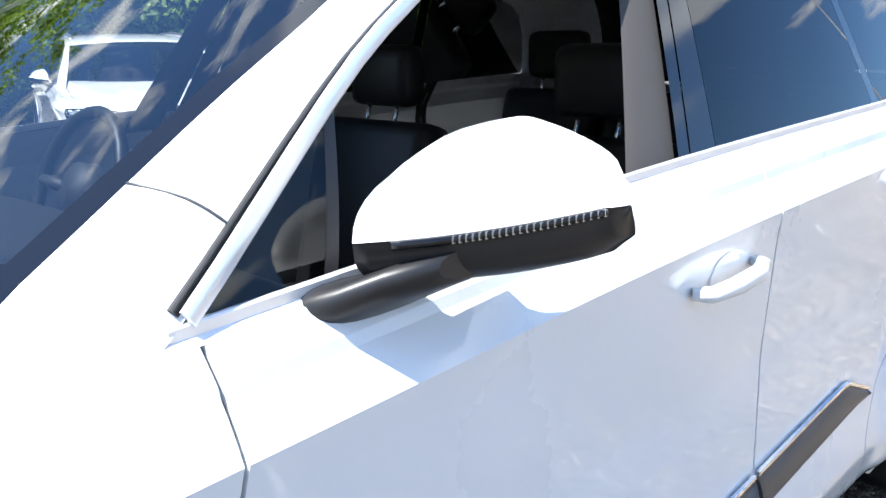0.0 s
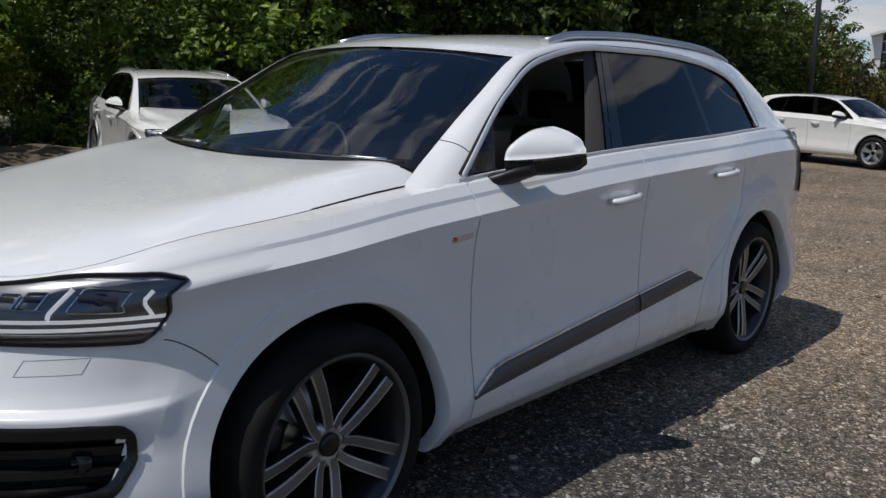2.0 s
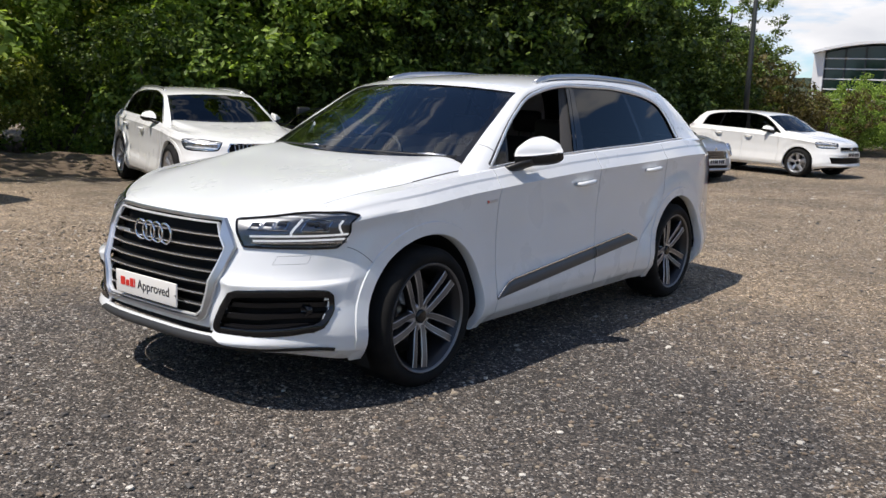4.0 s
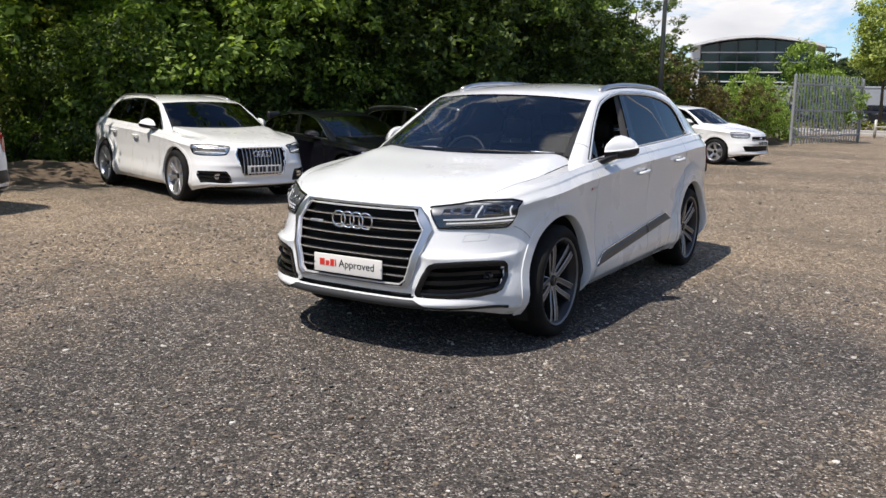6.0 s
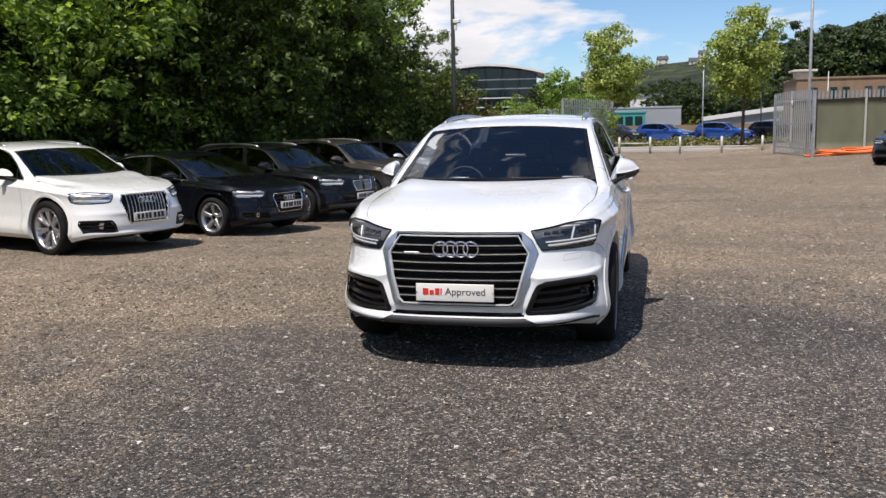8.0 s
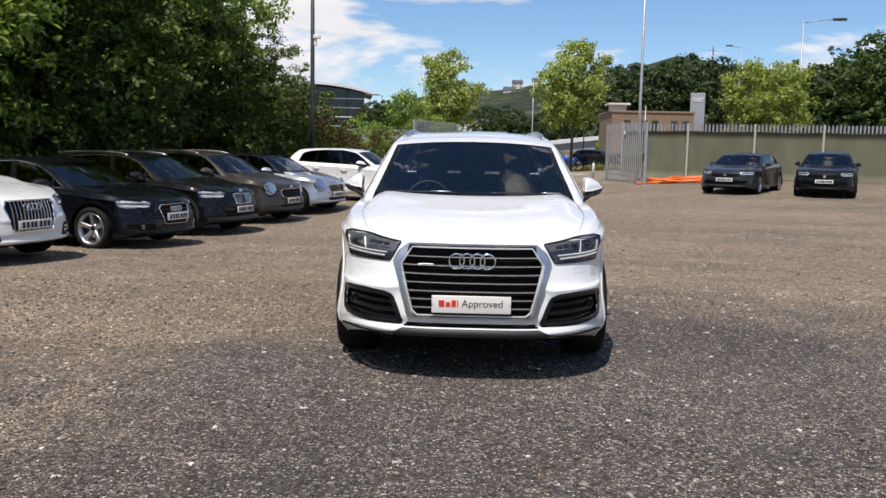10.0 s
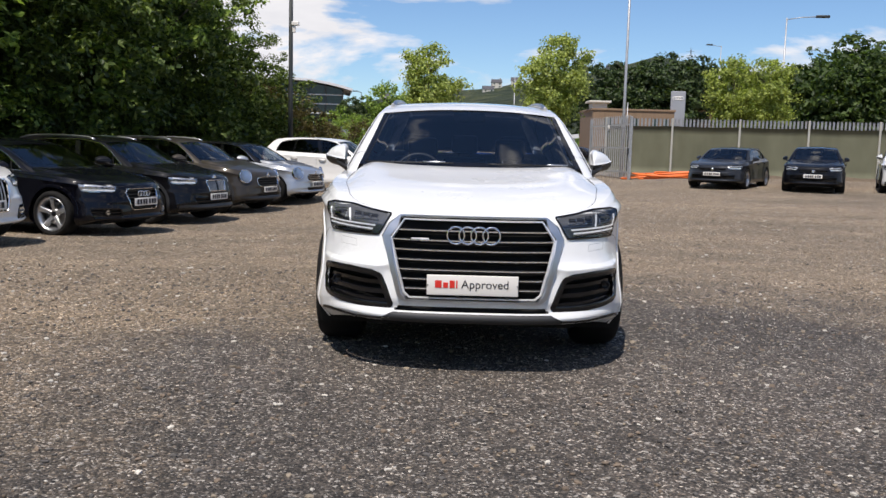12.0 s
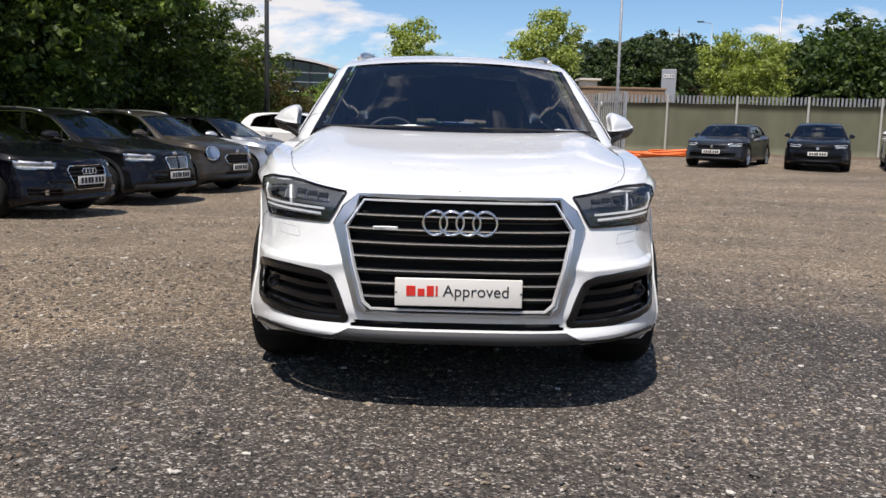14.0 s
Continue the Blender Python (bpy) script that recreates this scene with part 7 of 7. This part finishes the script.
def bush(name, x, y, me, k, label, twigs=5, turn=0.0):
    b = new(name)
    bm = bmesh.new()
    r = random.Random(int(x * 100 + y * 10))
    for i in range(twigs):
        a = r.uniform(0, 6.28)
        tube(bm, [(0.1 * math.cos(a), 0.1 * math.sin(a), -0.05), (0.5 * math.cos(a), 0.5 * math.sin(a), 0.8), (0.8 * math.cos(a), 0.8 * math.sin(a), 1.7)], [0.03, 0.02, 0.006], 5)
    part("stem", bm, M["bark"], b)
    part("foliage", me, None, b)["kind"] = "stuff"
    b.matrix_basis = pose(x, y, hilly(x, y), 0, 0, turn) @ Matrix.Diagonal((k, k, k, 1))
    return tagged(b, label, "bush", bush_g)


sh_olive = leaf_mesh("foliage", 21, 460, 40, 0.042, M["leaf_olive"], ball(1.5, 1.5, 1.35, 1.35, 0.7, 9, 2), 0.22)
sh_green = leaf_mesh("foliage", 22, 400, 40, 0.046, M["leaf"], ball(1.5, 1.5, 1.3, 1.3, 0.6, 9, 4), 0.25)
sh_dark = leaf_mesh("foliage", 23, 400, 40, 0.046, M["leaf_dark"], ball(1.5, 1.5, 1.3, 1.2, 0.6, 9, 6), 0.25)
sh_rust = leaf_mesh("foliage", 24, 320, 30, 0.055, M["leaf_rust"], ball(1.5, 1.3, 1.2, 1.3, 0.6, 9, 9), 0.25)
for k, (x, y, me, sc, nm) in enumerate(((-14.5, 3.4, sh_olive, 1.2, "olive"), (-13.9, 1.2, sh_olive, 1.3, "olive"), (-13.4, -1.0, sh_olive, 1.35, "olive"), (-13.0, -3.4, sh_olive, 1.3, "olive"), (-14.0, -6.0, sh_olive, 1.3, "olive"), (-13.8, 5.9, sh_green, 1.15, "green"),
                                        (-12.2, 7.4, sh_dark, 1.2, "dark green"), (-11.9, 9.6, sh_dark, 1.2, "dark green"), (-11.4, 11.8, sh_dark, 1.2, "dark green"), (-10.8, 13.8, sh_dark, 1.2, "dark green"), (-10.2, 15.9, sh_dark, 1.15, "dark green"), (-9.4, 18.0, sh_dark, 1.1, "dark green"), (-7.9, 19.8, sh_dark, 1.15, "dark green"),
                                        (-6.9, 22.3, sh_dark, 1.1, "dark green"), (-5.6, 24.6, sh_rust, 0.95, "rust-brown"), (-4.6, 26.2, sh_rust, 0.85, "rust-brown"), (-7.4, 25.2, sh_rust, 1.4, "rust-brown"), (-6.6, 27.6, sh_green, 1.0, "green"), (-3.9, 28.6, sh_green, 0.8, "green"), (-3.6, 33.0, sh_green, 1.35, "green"), (-5.0, 30.5, sh_olive, 0.6, "olive"))):
    bush("bush", x, y, me, sc, f"dense {nm} bush at the yard's edge", turn=k * 67.0)
for k, (x, y, me, sc, nm) in enumerate(((-17.2, -2.0, sh_green, 1.9, "green"), (-17.0, 1.0, sh_olive, 1.9, "olive"), (-16.3, 3.8, sh_olive, 1.7, "olive"), (-15.8, 7.2, sh_green, 1.6, "green"), (-13.6, 9.6, sh_green, 1.6, "green"), (-12.9, 11.6, sh_dark, 1.7, "dark green"),
                                        (-11.8, 13.5, sh_dark, 2.0, "dark green"), (-11.1, 15.8, sh_dark, 2.0, "dark green"), (-10.3, 18.0, sh_dark, 1.9, "dark green"))):
    bush("tall_bush", x, y, me, sc, f"tall {nm} bush before the trees", turn=40 + k * 83.0)
# weeds and rough grass along the foot of the hedge
M["soil"] = material("brown_soil_bank", (0.12, 0.085, 0.058), 0.95)
into(M["soil"], ramp(M["soil"], noise_node(M["soil"], 5, 8, 0.7), [(0.3, (0.07, 0.05, 0.034)), (0.6, (0.17, 0.125, 0.085)), (0.75, (0.14, 0.13, 0.05))]))
bump(M["soil"], noise_node(M["soil"], 14, 8, 0.7), 1.0, 0.06)


def bank(pts, width, high, label):
    rows = []
    for i, t in enumerate(steps(0, len(pts) - 1, 24 * (len(pts) - 1))):
        k = min(int(t), len(pts) - 2)
        a, b = Vector(pts[k]), Vector(pts[k + 1])
        p, d = a.lerp(b, t - k), (b - a).normalized()
        nrm = Vector((-d.y, d.x))
        rows.append([Vector((p.x + nrm.x * w * width, p.y + nrm.y * w * width, hilly(p.x, p.y) - 0.05 + high * math.sin(math.pi * min(1, (w + 0.5) * 1.2) * 0.5) * (0.8 + 0.5 * noise.noise((p.x * 1.7, p.y * 1.7, w * 2))))) for w in steps(-0.5, 0.5, 8)])
    return tagged(part("soil_bank", grid(rows, M["soil"], "soil_bank"), None, None), label, "bank", kind="structure")


bank(((-14.5, -8), (-11.3, 1.5), (-10.4, 5.0), (-8.2, 15.0), (-6.0, 23.0), (-3.2, 30.0)), 2.2, 0.34, "low brown soil bank along the hedge")
bank(((6.7, 32.0), (20.0, 29.4), (34, 26.8)), 1.6, 0.18, "low brown soil strip at the foot of the fence")

# young street trees beyond the road
YT = "young trees beyond the road"
def upright(seed):
    """Clump centres of a full upright crown: broad low down, drawn to an uneven top."""
    g = np.random.default_rng(seed)
    tips = [(g.uniform(0, 6.28), g.uniform(0.25, 1.0), g.uniform(5.4, 8.3)) for _ in range(16)]

    def pick(rng):
        if rng.random() < 0.6:
            a, k, top = tips[rng.integers(len(tips))]
            t = rng.random()
            return np.array([2.2 * k * (0.35 + 0.65 * t) * math.cos(a), 2.2 * k * (0.35 + 0.65 * t) * math.sin(a), lerp(3.2, top - 0.9 * k, t)]) + rng.normal(0, 0.2, 3)
        t = rng.random() ** 0.85
        r = 2.25 * (math.sin(math.pi * (0.13 + 0.80 * t)) ** 0.8) * math.sqrt(0.25 + 0.75 * rng.random()) * (1 - 0.15 * t)
        a = rng.uniform(0, 6.28)
        return np.array([r * math.cos(a) * (1 + 0.18 * math.sin(3 * a + seed)), r * math.sin(a), 2.7 + 4.9 * t])
    return pick


def slim(rng_seed, mat):
    return leaf_mesh("crown", rng_seed, 330, 40, 0.10, mat, upright(rng_seed), 0.48)
yt = tree("street_tree", pose(5.94, 46.8, 0), slim(31, M["leaf_pale"]), branches(7.6, 0.2, 31, 9, 0.10, 0.3, 0.2), "young street tree with pale green leaves", YT)
yt2 = tree("street_tree", pose(-1.5, 51.7, 0), slim(33, M["leaf_pale"]), branches(7.6, -0.2, 32, 9, 0.10, 0.3, 0.2), "young street tree with pale green leaves", YT)
for src, x, y, k in ((yt2, 17.7, 45.0, 0.86), (yt, 16.6, 46.6, 0.86)):
    o = copy_thing(src, pose(x, y, 0, 0, 0, x * 31))
    o.scale = (k, k, k)
# clipped planting along the verge
M["leaf_verge"] = leaf_stuff("yellow_green_leaves", (0.09, 0.11, 0.015), (0.30, 0.29, 0.06))
verge = leaf_mesh("verge_planting", 41, 1500, 12, 0.075, M["leaf_verge"], lambda r: np.array([r.uniform(-30, 45), r.uniform(46.4, 47.6), r.uniform(0.1, 0.55)]), 0.3)
tagged(part("verge_planting", verge, None, None), "low yellow-green planting along the verge", "planting", kind="stuff")
# large trees further off
FW = "woodland beyond the yard"
dark_tree = tree("broadleaf_tree", pose(27.4, 108.5, 0, 0, 0, 33), leaf_mesh("crown", 83, 380, 40, 0.19, M["leaf_far"], ball(3.9, 3.9, 4.4, 5.2, 0.86, 13, 15), 0.55), branches(9, 0.2, 83), "large dark tree beyond the road", FW)
dark_tree.scale = (1.5, 1.5, 1.36)
for src, x, y, k in ((dark_tree, 21.0, 108, 1.16), (dark_tree, 24.0, 110, 1.42), (dark_tree, 28.6, 114, 1.34), (dark_tree, 40.0, 120, 1.25), (dark_tree, 46.0, 122, 1.4),
                     (dark_tree, 2.6, 97, 0.55), (dark_tree, 6.0, 99, 0.62), (dark_tree, 10.4, 112, 0.62), (dark_tree, -6.5, 98, 0.62), (dark_tree, -11.5, 104, 0.72), (dark_tree, -2, 130, 0.8), (dark_tree, -9, 128, 0.85), (dark_tree, 4, 150, 0.9), (dark_tree, 15, 135, 0.75), (dark_tree, -46, 120, 1.4)):
    o = copy_thing(src, pose(x, y, 0, 0, 0, x * 47))
    o.scale = (k, k, k)
    o["group"], o["label"] = FW, "large dark tree beyond the road"
rr = random.Random(77)
stands = []
while len(stands) < 230:
    x, y = 46 + 184 * rr.random() ** 1.5, rr.uniform(112, 270)
    if y > 112 + (x - 48) * 0.12:
        stands.append((x, y, rr.uniform(1.2, 1.9) * (0.75 + 0.35 * smooth((x - 60) / 60))))
for i in range(90):
    stands.append((rr.uniform(-80, 75), rr.uniform(185, 420), rr.uniform(0.4, 0.8)))
near_stand = []
for i in range(26):
    k = i / 25
    near_stand.append((lerp(50, 84, k) + rr.uniform(-2, 2), 108 + rr.uniform(0, 14), lerp(1.9, 2.5, k)))


def far_wood(trees):
    """Picks clumps on the crowns of many far trees."""
    def pick(rng):
        x, y, k = trees[rng.integers(len(trees))]
        d = rng.normal(0, 1, 3)
        d /= np.linalg.norm(d)
        r = k * (2.4 + 1.3 * math.sin(5 * d[0] + x) * math.cos(4 * d[1] + y)) * rng.uniform(0.75, 1.05)
        return np.array([x + d[0] * r, y + d[1] * r, hill_z(x, y) - 1.5 + 5.2 * k + d[2] * r * 1.25])
    return pick


for mat, lot, word, many in ((M["leaf_wood"], near_stand, "dense dark", 300), (M["leaf_wood"], stands[:220], "dark", 80), (M["leaf"], stands[220:], "mid-green", 80)):
    me = leaf_mesh("far_woods", 60 + len(lot), len(lot) * many, 14, 0.38, mat, far_wood(lot), 1.0)
    tagged(part("far_woods", me, None, None), word + " green woods on the far hillside", "woods", kind="stuff")
far_tree = tree("broadleaf_tree", pose(33.0, -12.0, 0), leaf_mesh("crown", 71, 260, 22, 0.20, M["leaf"], ball(3.6, 3.6, 4.6, 5.6, 0.55, 12, 3), 0.5), branches(9, 0.3, 71), "broadleaf tree closing the yard", WOOD)
# the yard is closed behind the camera by more trees
for i in range(26):
    a = radians(lerp(-150, 40, i / 25))
    x, y = 30 * math.cos(a - radians(40)) + 4, 30 * math.sin(a - radians(40)) - 4
    if y > 22 and x > 0:
        continue
    o = copy_thing(far_tree, pose(x, y, 0, 0, 0, rr.uniform(0, 360)))
    k = rr.uniform(0.5, 0.75)
    o.scale = (k, k, k)
    o["group"], o["label"] = WOOD, "broadleaf tree closing the yard"
